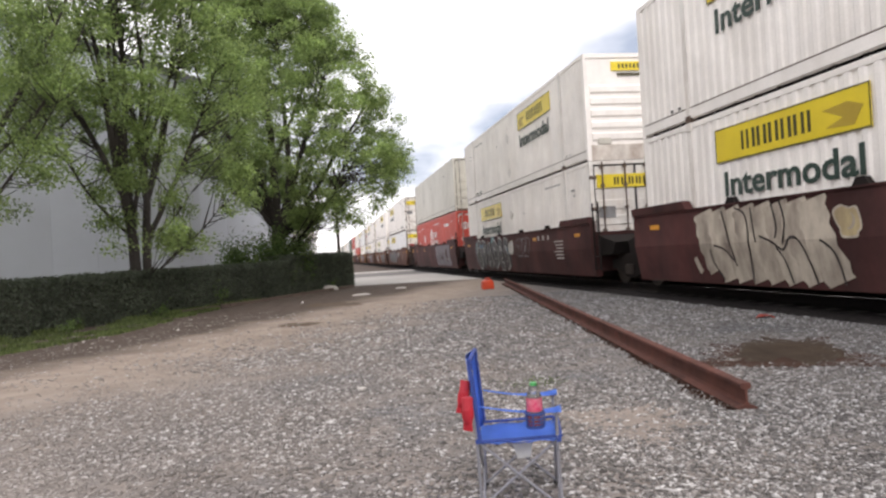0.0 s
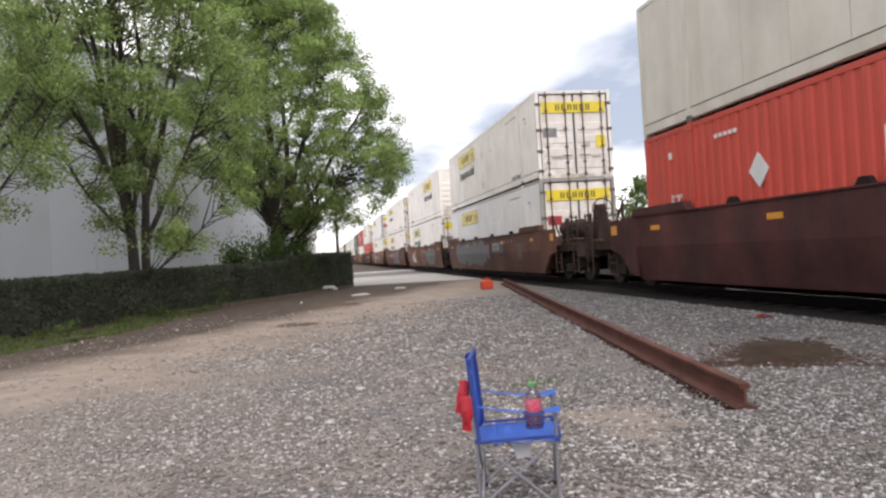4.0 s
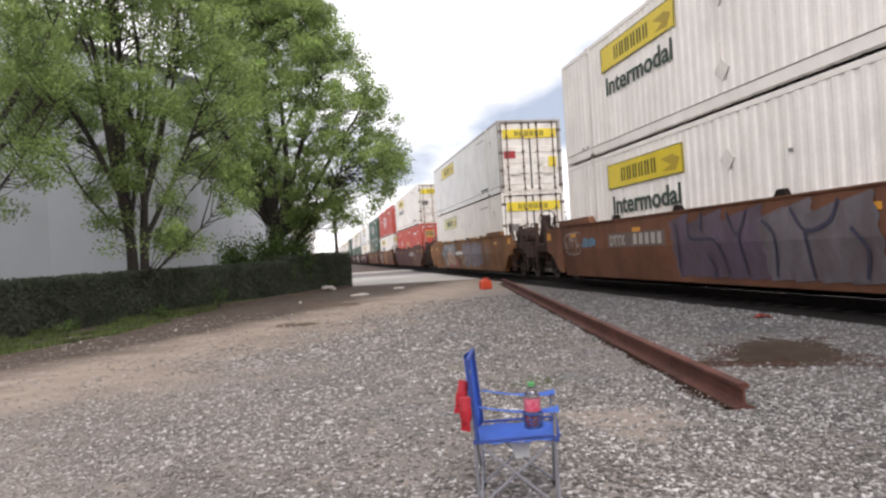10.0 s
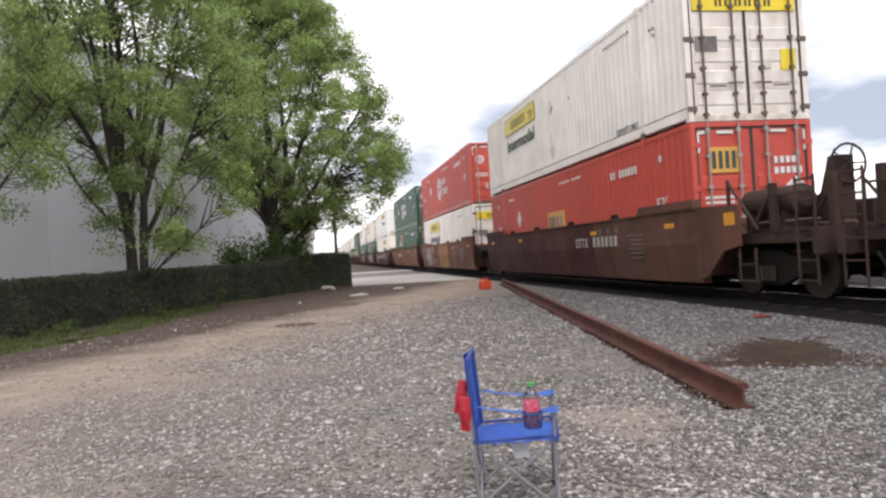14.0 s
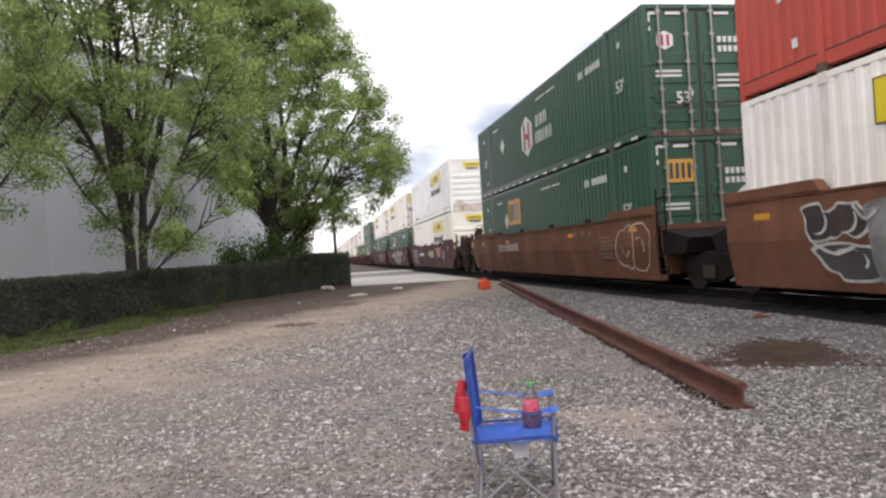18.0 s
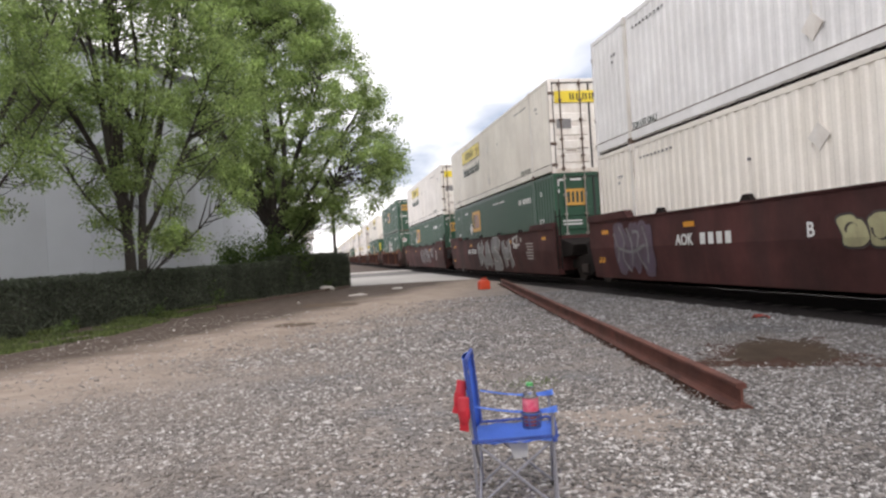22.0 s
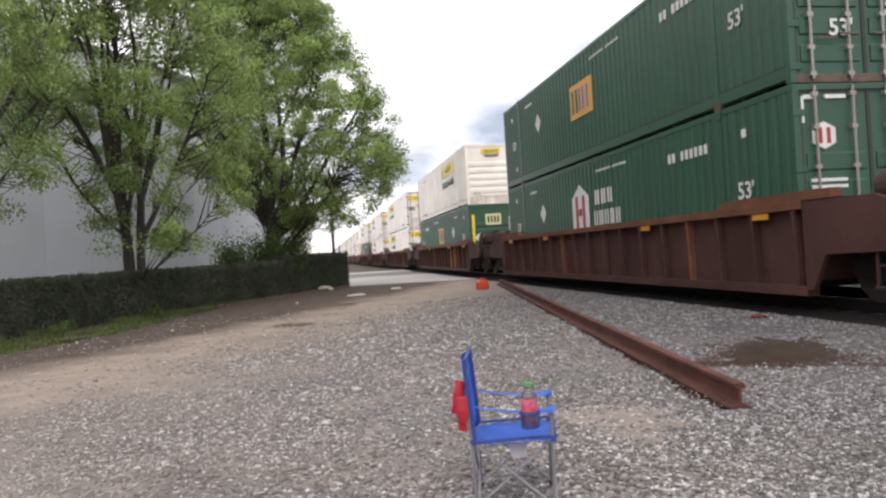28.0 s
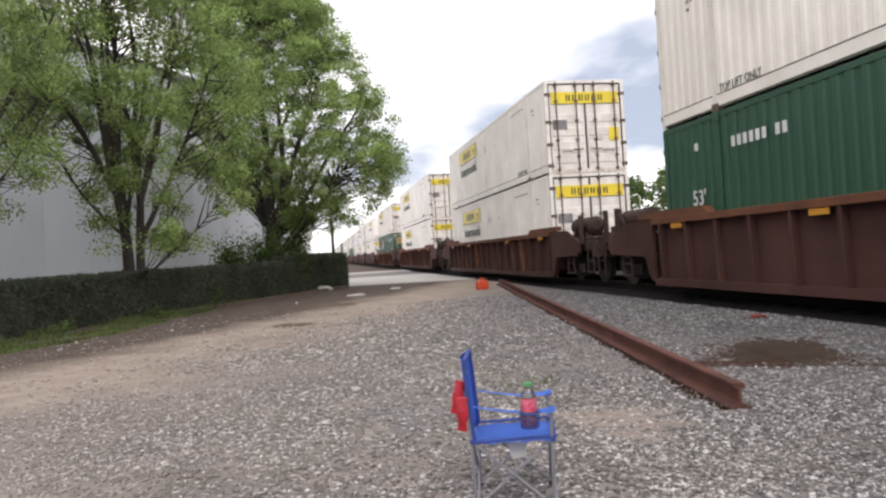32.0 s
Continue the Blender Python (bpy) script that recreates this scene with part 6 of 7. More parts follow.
spray_letters(M, ([(10.0, 1.6), (9.87, 1.1), (9.8, 0.64)], [(9.1, 1.6), (9.4, 1.28), (9.72, 1.02)], [(9.62, 1.15), (9.15, 0.85), (8.8, 0.62)],
                  [(8.6, 0.62), (8.52, 1.1), (8.38, 1.6)], [(8.38, 1.6), (8.1, 1.15), (7.85, 0.62)], [(8.5, 0.9), (8.02, 0.9)],
                  [(6.2, 1.42), (6.75, 1.6), (7.35, 1.5), (7.3, 1.2), (6.6, 0.98), (6.35, 0.74), (6.85, 0.6), (7.45, 0.68)],
                  [(5.72, 1.6), (5.62, 1.1), (5.48, 0.62)], [(4.95, 1.62), (4.8, 1.1), (4.62, 0.62)], [(5.6, 1.12), (4.9, 1.12)]), 0.4, M_GRAF_G, M_GRAF_W, 0.04)
for pts in ([(4.4, 1.62), (4.0, 1.68), (3.6, 1.72)], [(4.35, 1.5), (3.9, 1.42), (3.4, 1.42)], [(4.3, 1.36), (3.7, 1.32)]):
    ribbon(M, pts, 0.09, M_GRAF_W, 0.006)
car_word("m", "AOK", 12.2, 1.16, 0.3, M_MARK)
number_bars(CARS["m"], 10.45, 11.4, 1.16, 0.21, M_MARK)
for k, pts in enumerate(([(8.7, 1.6), (8.6, 1.1), (8.5, 0.7)], [(8.1, 1.6), (8.4, 1.15), (7.9, 0.7)], [(7.6, 0.7), (7.3, 1.55), (6.9, 0.7)], [(6.0, 1.5), (6.5, 1.5), (6.1, 1.1), (6.4, 0.75)], [(5.6, 1.55), (5.5, 0.7)], [(5.0, 1.55), (4.9, 0.7)], [(5.5, 1.15), (5.0, 1.15)], [(4.3, 1.5), (3.6, 1.45)], [(4.2, 1.2), (3.3, 1.15)])):
    ribbon(CARS["n"], pts, 0.24, M_GRAF_G, 0.004 + 0.0015 * k)
panel(CARS["p"], 2.99, 4.94, 0.5, 1.58, M_BAY, "amber repainted bays between the ribs", 0.122)
for key in ("l", "m"):
    part("lettering", lettering("53", 0.42, 0.01), M_AMBERFILM, CARS[key], m=on_side(-HALF_L + 16.05, 0.8, -CAR_W + 0.04))

# distance that the train has gone at each time
GONE = ((0, 0.0), (2, 19.51), (4, 39.028), (6, 58.507), (8, 77.829), (10, 97.005), (12, 116.116), (14, 135.176), (16, 154.177), (18, 172.948),
        (20, 191.42), (22, 209.71), (24, 227.935), (26, 246.095), (28, 264.155), (30, 282.024), (32, 299.699))


def motions():
    for ob, mid, z, turn in MOVERS:
        walk(ob, [(t, pose(TRACK_X, mid - d, z, 0, 0, turn)) for t, d in GONE])


# ---------- plants ----------
def leaf_quads(centres, size, rng, flat=0.0):
    """Small folded leaves, one diamond of two triangles each, at the given places."""
    n = len(centres)
    a = rng.normal(size=(n, 3))
    a[:, 2] *= 1 - flat
    a /= np.linalg.norm(a, axis=1)[:, None]
    b = np.cross(a, rng.normal(size=(n, 3)))
    b /= np.linalg.norm(b, axis=1)[:, None] + 1e-9
    s = (size * rng.uniform(0.6, 1.35, n))[:, None]
    v = np.stack([centres - a * s, centres + b * s * 0.55, centres + a * s, centres - b * s * 0.55], axis=1).reshape(-1, 3)
    return v, np.arange(4 * n).reshape(n, 4)


def grow_tree(name, label, at_xy, stems, crown, clumps, per_clump, leaf, seed, spread=0.42, trunk=0.2, material=None, gap=0.0, twig=0.014):
    """A tree: forked stems, side limbs to each leaf clump, and a crown of single leaves.
    stems: (lean azimuth in degrees, lean from upright in degrees, length, radius). crown: function height -> (centre x, centre y, radius), None outside."""
    rng, rnd = np.random.default_rng(seed), random.Random(seed)
    tree = thing(name, label, "tree", pose(at_xy[0], at_xy[1], 0))
    lines = []
    for j, (az, lean, length, r, mother, rise) in enumerate(stems):
        bm = bmesh.new()
        p = Vector((0.09 * math.sin(radians(az)), 0.09 * math.cos(radians(az)), 0.0))
        if rise:
            p = min(lines[mother][0], key=lambda q: abs(q.z - rise)).copy()
        d = Vector((math.sin(radians(az)) * math.sin(radians(lean)), math.cos(radians(az)) * math.sin(radians(lean)), math.cos(radians(lean))))
        pts = [p.copy()]
        n = 9
        for k in range(n):
            d = (d + Vector((rnd.uniform(-0.12, 0.12), rnd.uniform(-0.12, 0.12), 0.06))).normalized()
            p = p + d * (length / n)
            rod(bm, pts[-1], p, r * (1 - 0.85 * k / n), r * (1 - 0.85 * (k + 1) / n), 12)
            pts.append(p.copy())
        part("stem", finish(bm, "stem"), M_BARK, tree)
        fine = [a.lerp(b, i / 5) for a, b in zip(pts[1:], pts[2:]) for i in range(5)]
        lines.append((pts, r, fine))
    spots = []
    tries = 0
    while len(spots) < clumps and tries < clumps * 60:
        tries += 1
        z = rng.uniform(crown["z0"], crown["z1"])
        cx, cy, rad = crown["at"](z)
        if rad <= 0:
            continue
        a, u = rng.uniform(0, 2 * math.pi), rng.uniform(0, 1) ** 0.42
        x, y = cx + math.cos(a) * rad * u, cy + math.sin(a) * rad * u
        thin = crown.get("thin", 0.0) * max(0.0, crown.get("low", 0.0) - z)
        if 0.6 * noise.noise((x * 0.75 + seed, y * 0.75, z * 0.75)) + 0.5 * noise.noise((x * 1.9, y * 1.9 + seed, z * 1.9)) < gap + thin:
            continue
        spots.append((x, y, z))
    bm = bmesh.new()
    for x, y, z in spots:
        best, rise = None, rnd.uniform(0.05, 0.85)
        for pts, r, fine in lines:
            for q in fine:
                dist = math.hypot(q.x - x, q.y - y) + 1.3 * abs(q.z - (z - rise * math.hypot(q.x - x, q.y - y)))
                if best is None or dist < best[0]:
                    best = (dist, q)
        q = best[1]
        e = Vector((x, y, z))
        mid = q.lerp(e, 0.5) + Vector((rnd.uniform(-0.15, 0.15), rnd.uniform(-0.15, 0.15), -0.12))
        length = (e - q).length
        rod(bm, q, mid, twig * (0.8 + 0.35 * length), twig * 0.8, 5)
        rod(bm, mid, e, twig * 0.8, 0.005, 4)
    part("branchwork", finish(bm, "branchwork"), M_BARK, tree, kind="stuff")
    centres = np.repeat(np.array(spots), per_clump, axis=0)
    off = rng.normal(size=centres.shape)
    off *= (rng.uniform(0, 1, len(off)) ** 0.6 / np.linalg.norm(off, axis=1))[:, None] * spread * np.repeat(rng.uniform(0.7, 1.45, len(spots)), per_clump)[:, None]
    off[:, 2] *= 0.75
    v, f = leaf_quads(centres + off, leaf, rng)
    part("crown", stuff_mesh("crown", v, f), material or M_LEAF, tree, kind="stuff")
    return tree


def build_trees():
    def egg(z):
        r = 4.6 * math.sin(math.pi * min(1, max(0.0, (z - 1.6) / 13.5)) ** 0.6) ** 0.85
        return (1.6 - 0.125 * z + 0.5 * max(0.0, 4.8 - z), 0.0, r * (1 - 0.24 * max(0.0, 4.8 - z)))
    grow_tree("pear_tree", "broad pear tree in fresh green leaf behind the hedge", (-1.75, 29.3),
              [(280, 3, 11.5, 0.25, 0, 0), (85, 14, 9.5, 0.17, 0, 1.2), (95, 34, 7.5, 0.13, 1, 2.4), (80, 48, 5.5, 0.1, 1, 1.6), (200, 16, 9, 0.14, 0, 2.5), (275, 22, 8.5, 0.13, 0, 2.5), (330, 16, 9, 0.13, 0, 3.6), (250, 38, 6, 0.09, 0, 2.4),
               (85, 20, 9, 0.11, 0, 2.0), (100, 40, 7, 0.08, 0, 2.2), (140, 30, 7, 0.1, 1, 3.4), (100, 60, 4.5, 0.07, 1, 2.5), (60, 26, 7, 0.09, 0, 4.8), (290, 45, 4.5, 0.07, 0, 3.6)],
              {"z0": 2.0, "z1": 14.5, "at": egg, "low": 5.2, "thin": 0.1}, 1150, 190, 0.049, 11, spread=0.44, gap=-0.01)

    def vase(z):
        r = 3.5 * math.sin(math.pi * min(1, max(0.0, (z - 3.4) / 9.8)) ** 0.55) ** 0.7
        if z < 4.5:
            return (1.1, 0.2, 2.7 - 0.25 * (4.5 - z))
        return (0.1, 0.0, r)
    grow_tree("pear_tree", "many-stemmed pear tree with thin green spring leaves", (-5.05, 20.7),
              [(275, 3, 10, 0.17, 0, 0), (85, 9, 9.5, 0.14, 0, 0), (330, 9, 8, 0.11, 0, 2.2), (60, 10, 8, 0.1, 0, 3.4), (270, 18, 7, 0.09, 0, 3.3), (160, 12, 7, 0.09, 1, 3.2), (85, 30, 6, 0.08, 1, 2.1), (265, 42, 4, 0.05, 0, 2.4), (92, 55, 3.4, 0.04, 1, 1.4), (95, 62, 2.4, 0.03, 1, 2.1),
               (20, 8, 6, 0.07, 0, 4.4), (110, 8, 6, 0.07, 1, 4.2), (250, 8, 5.5, 0.06, 0, 5.4),
               (280, 9, 8, 0.07, 0, 3.0), (75, 13, 8, 0.065, 1, 3.0), (100, 19, 7.5, 0.06, 1, 2.8), (90, 5, 8, 0.07, 0, 2.6)],
              {"z0": 1.9, "z1": 12.5, "at": vase, "low": 8.0, "thin": 0.07}, 720, 190, 0.042, 12, spread=0.42, gap=-0.12)

    def side_crown(z):
        r = 2.9 * math.sin(math.pi * min(1, max(0.0, (z - 2.2) / 9.0)) ** 0.7) ** 0.7
        return (0.2, 0.0, r)
    grow_tree("pear_tree", "pear tree with drooping green sprays over the hedge", (-7.75, 15.5),
              [(80, 5, 9, 0.2, 0, 0), (100, 25, 6.5, 0.1, 0, 2), (70, 42, 5, 0.07, 0, 2.5), (250, 15, 8, 0.12, 0, 2), (180, 20, 8, 0.1, 0, 2.4), (350, 18, 8, 0.1, 0, 3), (95, 58, 3.8, 0.05, 0, 2.4)],
              {"z0": 2.1, "z1": 11, "at": side_crown}, 430, 180, 0.036, 13, spread=0.4, gap=-0.02, twig=0.009)


build_trees()

HEDGE_A, HEDGE_B = Vector((-11.4, 6.4, 0)), Vector((1.3, 32.9, 0))


def build_hedge():
    """Clipped hedge along the yard: solid dark core and a skin of small dark leaves."""
    d = (HEDGE_B - HEDGE_A).normalized()
    nrm = Vector((-d.y, d.x, 0))
    length = (HEDGE_B - HEDGE_A).length
    hedge = thing("hedge", "dark green clipped hedge along the dirt yard", "hedge")
    rng = np.random.default_rng(4)

    def height(s):
        step = 0.2 if s > length - 6.2 else 0.0
        return 1.17 + 0.2 * s / length - 0.12 * max(0.0, 1 - max(0.0, s - 6.0) / 6.0) + step + 0.04 * noise.noise((s * 0.6, 0, 7)) + 0.03 * noise.noise((s * 2.5, 3, 7))

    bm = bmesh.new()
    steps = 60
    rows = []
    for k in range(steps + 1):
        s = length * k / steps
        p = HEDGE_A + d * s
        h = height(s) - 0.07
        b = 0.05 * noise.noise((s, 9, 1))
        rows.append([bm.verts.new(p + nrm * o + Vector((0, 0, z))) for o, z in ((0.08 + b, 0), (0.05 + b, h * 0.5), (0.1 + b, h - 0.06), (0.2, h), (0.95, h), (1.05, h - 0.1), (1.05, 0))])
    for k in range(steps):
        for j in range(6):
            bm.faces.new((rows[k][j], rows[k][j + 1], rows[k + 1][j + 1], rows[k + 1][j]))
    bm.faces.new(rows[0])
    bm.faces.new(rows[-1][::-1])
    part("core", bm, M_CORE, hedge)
    n = 62000
    s = rng.uniform(0, length, n)
    where = rng.uniform(0, 1, n)
    pts = np.zeros((n, 3))
    for i in range(n):
        h = height(s[i])
        if where[i] < 0.62:
            o, z = rng.normal(0.03, 0.035), h * rng.uniform(0.02, 1.0)
        elif where[i] < 0.94:
            o, z = rng.uniform(0.0, 1.1), h + rng.normal(-0.02, 0.03)
        else:
            o, z = rng.uniform(0.0, 1.1), h * rng.uniform(0.02, 1.0)
            s[i] = length + rng.normal(0.0, 0.03)
        p = HEDGE_A + d * float(s[i]) + nrm * float(o)
        pts[i] = (p.x, p.y, z)
    v, f = leaf_quads(pts, 0.036, rng)
    part("foliage", stuff_mesh("foliage", v, f), M_HEDGE, hedge, kind="stuff")


build_hedge()


def build_verge():
    """Grass strip at the foot of the hedge, with blades, weeds and a low timber edging."""
    d = (HEDGE_B - HEDGE_A).normalized()
    nrm = Vector((-d.y, d.x, 0))
    rng = np.random.default_rng(8)
    n = 60000
    s = rng.uniform(1, 20.5, n)
    o = -rng.uniform(0, 1, n) ** 1.25 * np.clip(0.4 + 2.3 * (18.5 - s) / 8, 0.35, 2.5)
    keep = np.array([noise.noise((float(a) * 0.7, float(b) * 1.1, 2.0)) + 0.35 * noise.noise((float(a) * 3.1, float(b) * 3.1, 5.0)) > -0.02 for a, b in zip(s, o)])
    s, o = s[keep], o[keep]
    n = len(s)
    base = np.stack([HEDGE_A.x + d.x * s + nrm.x * o, HEDGE_A.y + d.y * s + nrm.y * o, np.zeros(n)], axis=1)
    h = (rng.uniform(0.025, 0.1, n) * np.where(o > -0.35, 1.7, 1.0))[:, None]
    lean = rng.normal(size=(n, 3)) * 0.35
    lean[:, 2] = 1
    w = rng.normal(size=(n, 3)) * 0.012
    w[:, 2] = 0
    v = np.stack([base - w, base + w, base + lean * h], axis=1).reshape(-1, 3)
    verge = part("grass_verge", stuff_mesh("grass_verge", v, np.arange(3 * n).reshape(n, 3)), M_GRASS, None)
    tagged(verge, "thin green grass verge at the foot of the hedge", "grass", kind="stuff")
    # tufts among the gravel
    n = 1500
    c = rng.normal(size=(n, 2)) * (0.16, 0.12)
    which = rng.integers(0, 4, n)
    cx, cy = np.array([-0.62, -0.45, -0.9, 1.9])[which], np.array([3.3, 3.5, 3.6, 6.4])[which]
    base = np.stack([cx + c[:, 0], cy + c[:, 1], np.zeros(n)], axis=1)
    h = rng.uniform(0.008, 0.03, n)[:, None]
    lean = rng.normal(size=(n, 3)) * 0.6
    lean[:, 2] = 1
    w = rng.normal(size=(n, 3)) * 0.004
    w[:, 2] = 0
    v = np.stack([base - w, base + w, base + lean * h], axis=1).reshape(-1, 3)
    tagged(part("grass_tufts", stuff_mesh("grass_tufts", v, np.arange(3 * n).reshape(n, 3)), M_GRASS, None), "sparse green weeds among the grey gravel", "grass", kind="stuff")
    # timber edging
    edging = thing("timber_edging", "low weathered timber edging beside the hedge", "edging")
    for k in range(5):
        a = HEDGE_A + d * (16.2 + 2.45 * k) - nrm * 0.32
        bm = bmesh.new()
        box(bm, 0, 2.4, -0.05, 0.05, -0.02, 0.1)
        part("board", finish(bm, "board", 0.008), M_EDGING, edging, m=Matrix.Translation(a) @ pose(0, 0, 0, 0, 0, math.degrees(math.atan2(d.y, d.x)) + random.uniform(-1, 1)))


def build_weeds():
    """Leafy weeds and saplings that stand at the foot of the hedge."""
    rng = np.random.default_rng(31)
    for k, (x, y, h, w) in enumerate(((-3.2, 22.3, 0.75, 0.22), (-1.35, 27.6, 1.25, 0.4), (-1.2, 29.0, 2.5, 0.8), (-2.3, 28.0, 2.9, 0.9), (-3.0, 26.8, 2.1, 0.6), (-4.4, 19.6, 0.35, 0.25), (-5.6, 16.6, 0.28, 0.25), (0.2, 30.6, 0.5, 0.3))):
        weed = thing("weed", "leafy green weed at the foot of the hedge", "weed", pose(x, y, 0))
        bm = bmesh.new()
        tips = []
        for j in range(6):
            a = rng.uniform(0, 6.28)
            t = Vector((w * 0.7 * math.cos(a), w * 0.7 * math.sin(a), h * rng.uniform(0.6, 1.0)))
            rod(bm, (0, 0, 0), t, 0.008, 0.003, 5)
            tips.append(t)
        part("stalk", bm, M_BARK, weed, kind="stuff")
        n = 130 if h < 1.5 else 4500
        c = np.array([tuple(tips[i % 6]) for i in range(n)]) * rng.uniform(0.35, 1.05, (n, 1)) + rng.normal(size=(n, 3)) * (0.07 if h < 1.5 else 0.26)
        c[:, 2] = np.abs(c[:, 2]) + 0.02
        v, f = leaf_quads(c, 0.036 if h < 1.5 else 0.052, rng)
        part("leafage", stuff_mesh("leafage", v, f), M_FAR, weed, kind="stuff")


M_EDGING = paint("weathered_edging_wood", (0.11, 0.078, 0.06), (0.06, 0.044, 0.034), 0.5, scale=3, streak=1, rough=0.9)
build_verge()
build_weeds()


# ---------- warehouse ----------
def build_warehouse():
    a = radians(28)
    d, nrm = Vector((math.sin(a), math.cos(a), 0)), Vector((-math.cos(a), math.sin(a), 0))
    p0 = Vector((-4.4, 20.0, 0)) + nrm * 7.0
    m = Matrix(((d.x, nrm.x, 0, p0.x), (d.y, nrm.y, 0, p0.y), (0, 0, 1, 0), (0, 0, 0, 1)))
    wh = thing("warehouse", "large plain pale grey warehouse behind the trees", "building", m)
    lo, hi, top = -40.0, 19.0, 9.75
    wall = part("wall", cached("whwall", "wall", lambda bm: (box(bm, lo, hi, 0.12, 0.3, 0, top), box(bm, lo, hi, 17.8, 18, 0, top), box(bm, lo, lo + 0.2, 0.3, 17.8, 0, top), box(bm, hi - 0.2, hi, 0.3, 17.8, 0, top))), M_WALL, wh)
    me = cached("whpanel", "panel", lambda bm: box(bm, 0.002, 1.998, 0.0, 0.12, 0.3, top - 0.05), 0.0015)
    for k in range(29):
        part("panel", me, M_WALL, wall, m=pose(lo + 1 + 2 * k, 0, 0))
    part("plinth", cached("whplinth", "plinth", lambda bm: box(bm, lo, hi, -0.04, 0.12, 0, 0.3)), M_CONC, wh)
    part("roof", cached("whroof", "roof", lambda bm: box(bm, lo - 0.1, hi + 0.1, -0.1, 18.1, top, top + 0.12)), M_ROOF, wh)
    part("roof_trim", cached("whtrim", "roof_trim", lambda bm: box(bm, lo - 0.12, hi + 0.12, -0.14, -0.1, top - 0.14, top + 0.14)), M_ROOF, wh)


build_warehouse()


# ---------- distance ----------
def build_distance():
    far = thing("far_building", "low white building with a grey roof in the distance", "building", pose(-3.2, 95, 0))
    part("wall", cached("fbwall", "wall", lambda bm: box(bm, -9, 2.2, 0, 8, 0, 4.4)), M_COOL, far)
    part("roof", cached("fbroof", "roof", lambda bm: prism(bm, [(-9.3, 4.4), (2.5, 4.4), (1.2, 5.6), (-8, 5.6)], -0.3, 8.3, "y")), M_GREY, far)
    for x in (-1.6, 0.4):
        win = part("window", cached("fbwin", "window", lambda bm: box(bm, 0, 1.2, -0.05, 0.02, 1.4, 2.8)), M_ROOF, far, m=pose(x, 0, 0))
    shed = thing("far_shed", "blue-grey shed far beyond the hedge", "building", pose(-4.0, 82, 0))
    part("wall", cached("shwall", "wall", lambda bm: box(bm, 0, 2.1, 0, 4, 0, 3.4)), M_WALL, shed)
    part("roof", cached("shroof", "roof", lambda bm: box(bm, -0.15, 2.25, -0.15, 4.15, 3.4, 3.6)), M_ROOF, shed)
    tagged(part("utility_pole", cached("pole", "utility_pole", lambda bm: (rod(bm, (0, 0, 0), (0, 0, 9), 0.16, 0.11, 10), box(bm, -1.1, 1.1, -0.06, 0.06, 8.2, 8.35))), M_WOOD, None, m=pose(1.25, 62, 0)), "weathered timber utility pole beyond the road", "utility pole")

    for k, (x, y, top) in enumerate(((24.5, 60, 5.6), (29.0, 61, 7.6), (32.6, 62, 8.2), (35.8, 66, 6.6), (21.5, 64, 5.4))):
        def shape(z, top=top):
            return (0.0, 0.0, 2.6 * math.sin(math.pi * min(1, max(0, (z + 1) / (top + 1.2))) ** 0.8))
        grow_tree("far_tree", "leafy green tree beyond the railway", (x, y), [(0, 3, top * 0.8, 0.18, 0, 0), (100, 22, top * 0.6, 0.1, 0, 1.2), (240, 22, top * 0.6, 0.1, 0, 1.2)],
                  {"z0": 0.6, "z1": top, "at": shape}, 110, 34, 0.15, 40 + k, spread=0.45, material=M_FAR)
    # lattice mast: four legs with bracing and drums
    mast = thing("lattice_mast", "tall steel lattice radio mast on the horizon", "radio mast", pose(112.0, 150, 0))
    tall, foot, head = 47.0, 1.9, 0.8
    half = lambda z: (foot + (head - foot) * z / tall) / 1.0
    for sx in (-1, 1):
        for sy in (-1, 1):
            bm = bmesh.new()
            rod(bm, (sx * foot, sy * foot, 0), (sx * head, sy * head, tall), 0.14, 0.08, 6)
            part("mast_leg", bm, M_MAST, mast)
    bm = bmesh.new()
    for k in range(14):
        z0, z1 = tall * k / 14, tall * (k + 1) / 14
        for s in (-1, 1):
            rod(bm, (-half(z0), s * half(z0), z0), (half(z1), s * half(z1), z1), 0.05, n=4)
            rod(bm, (half(z0), s * half(z0), z0), (-half(z1), s * half(z1), z1), 0.05, n=4)
            rod(bm, (s * half(z0), -half(z0), z0), (s * half(z1), half(z1), z1), 0.05, n=4)
            rod(bm, (-half(z1), s * half(z1), z1), (half(z1), s * half(z1), z1), 0.05, n=4)
    part("bracing", bm, M_MAST, mast, kind="stuff")
    for x, z in ((-1.6, 37.0), (1.9, 36.5), (-1.2, 45.5), (1.6, 44.0)):
        part("drum_antenna", cached("drum", "drum_antenna", lambda bm: rod(bm, (0, -0.5, 0), (0, 0.5, 0), 0.9, n=14)), M_COOL, mast, "white drum antenna", pose(x, -1.2, z))
    post = thing("floodlight_mast", "slim grey floodlight mast beyond the railway", "light mast", pose(79.5, 120, 0))
    part("pole", cached("flpole", "pole", lambda bm: rod(bm, (0, 0, 0), (0, 0, 38), 0.3, 0.15, 10)), M_MAST, post)
    part("lamp_bar", cached("flbar", "lamp_bar", lambda bm: [box(bm, -1.5, 1.5, -0.15, 0.15, 37.2, 37.5)] + [box(bm, -1.5 + 0.8 * i, -0.9 + 0.8 * i, -0.3, 0.3, 37.5, 38.1) for i in range(4)]), M_MAST, post)


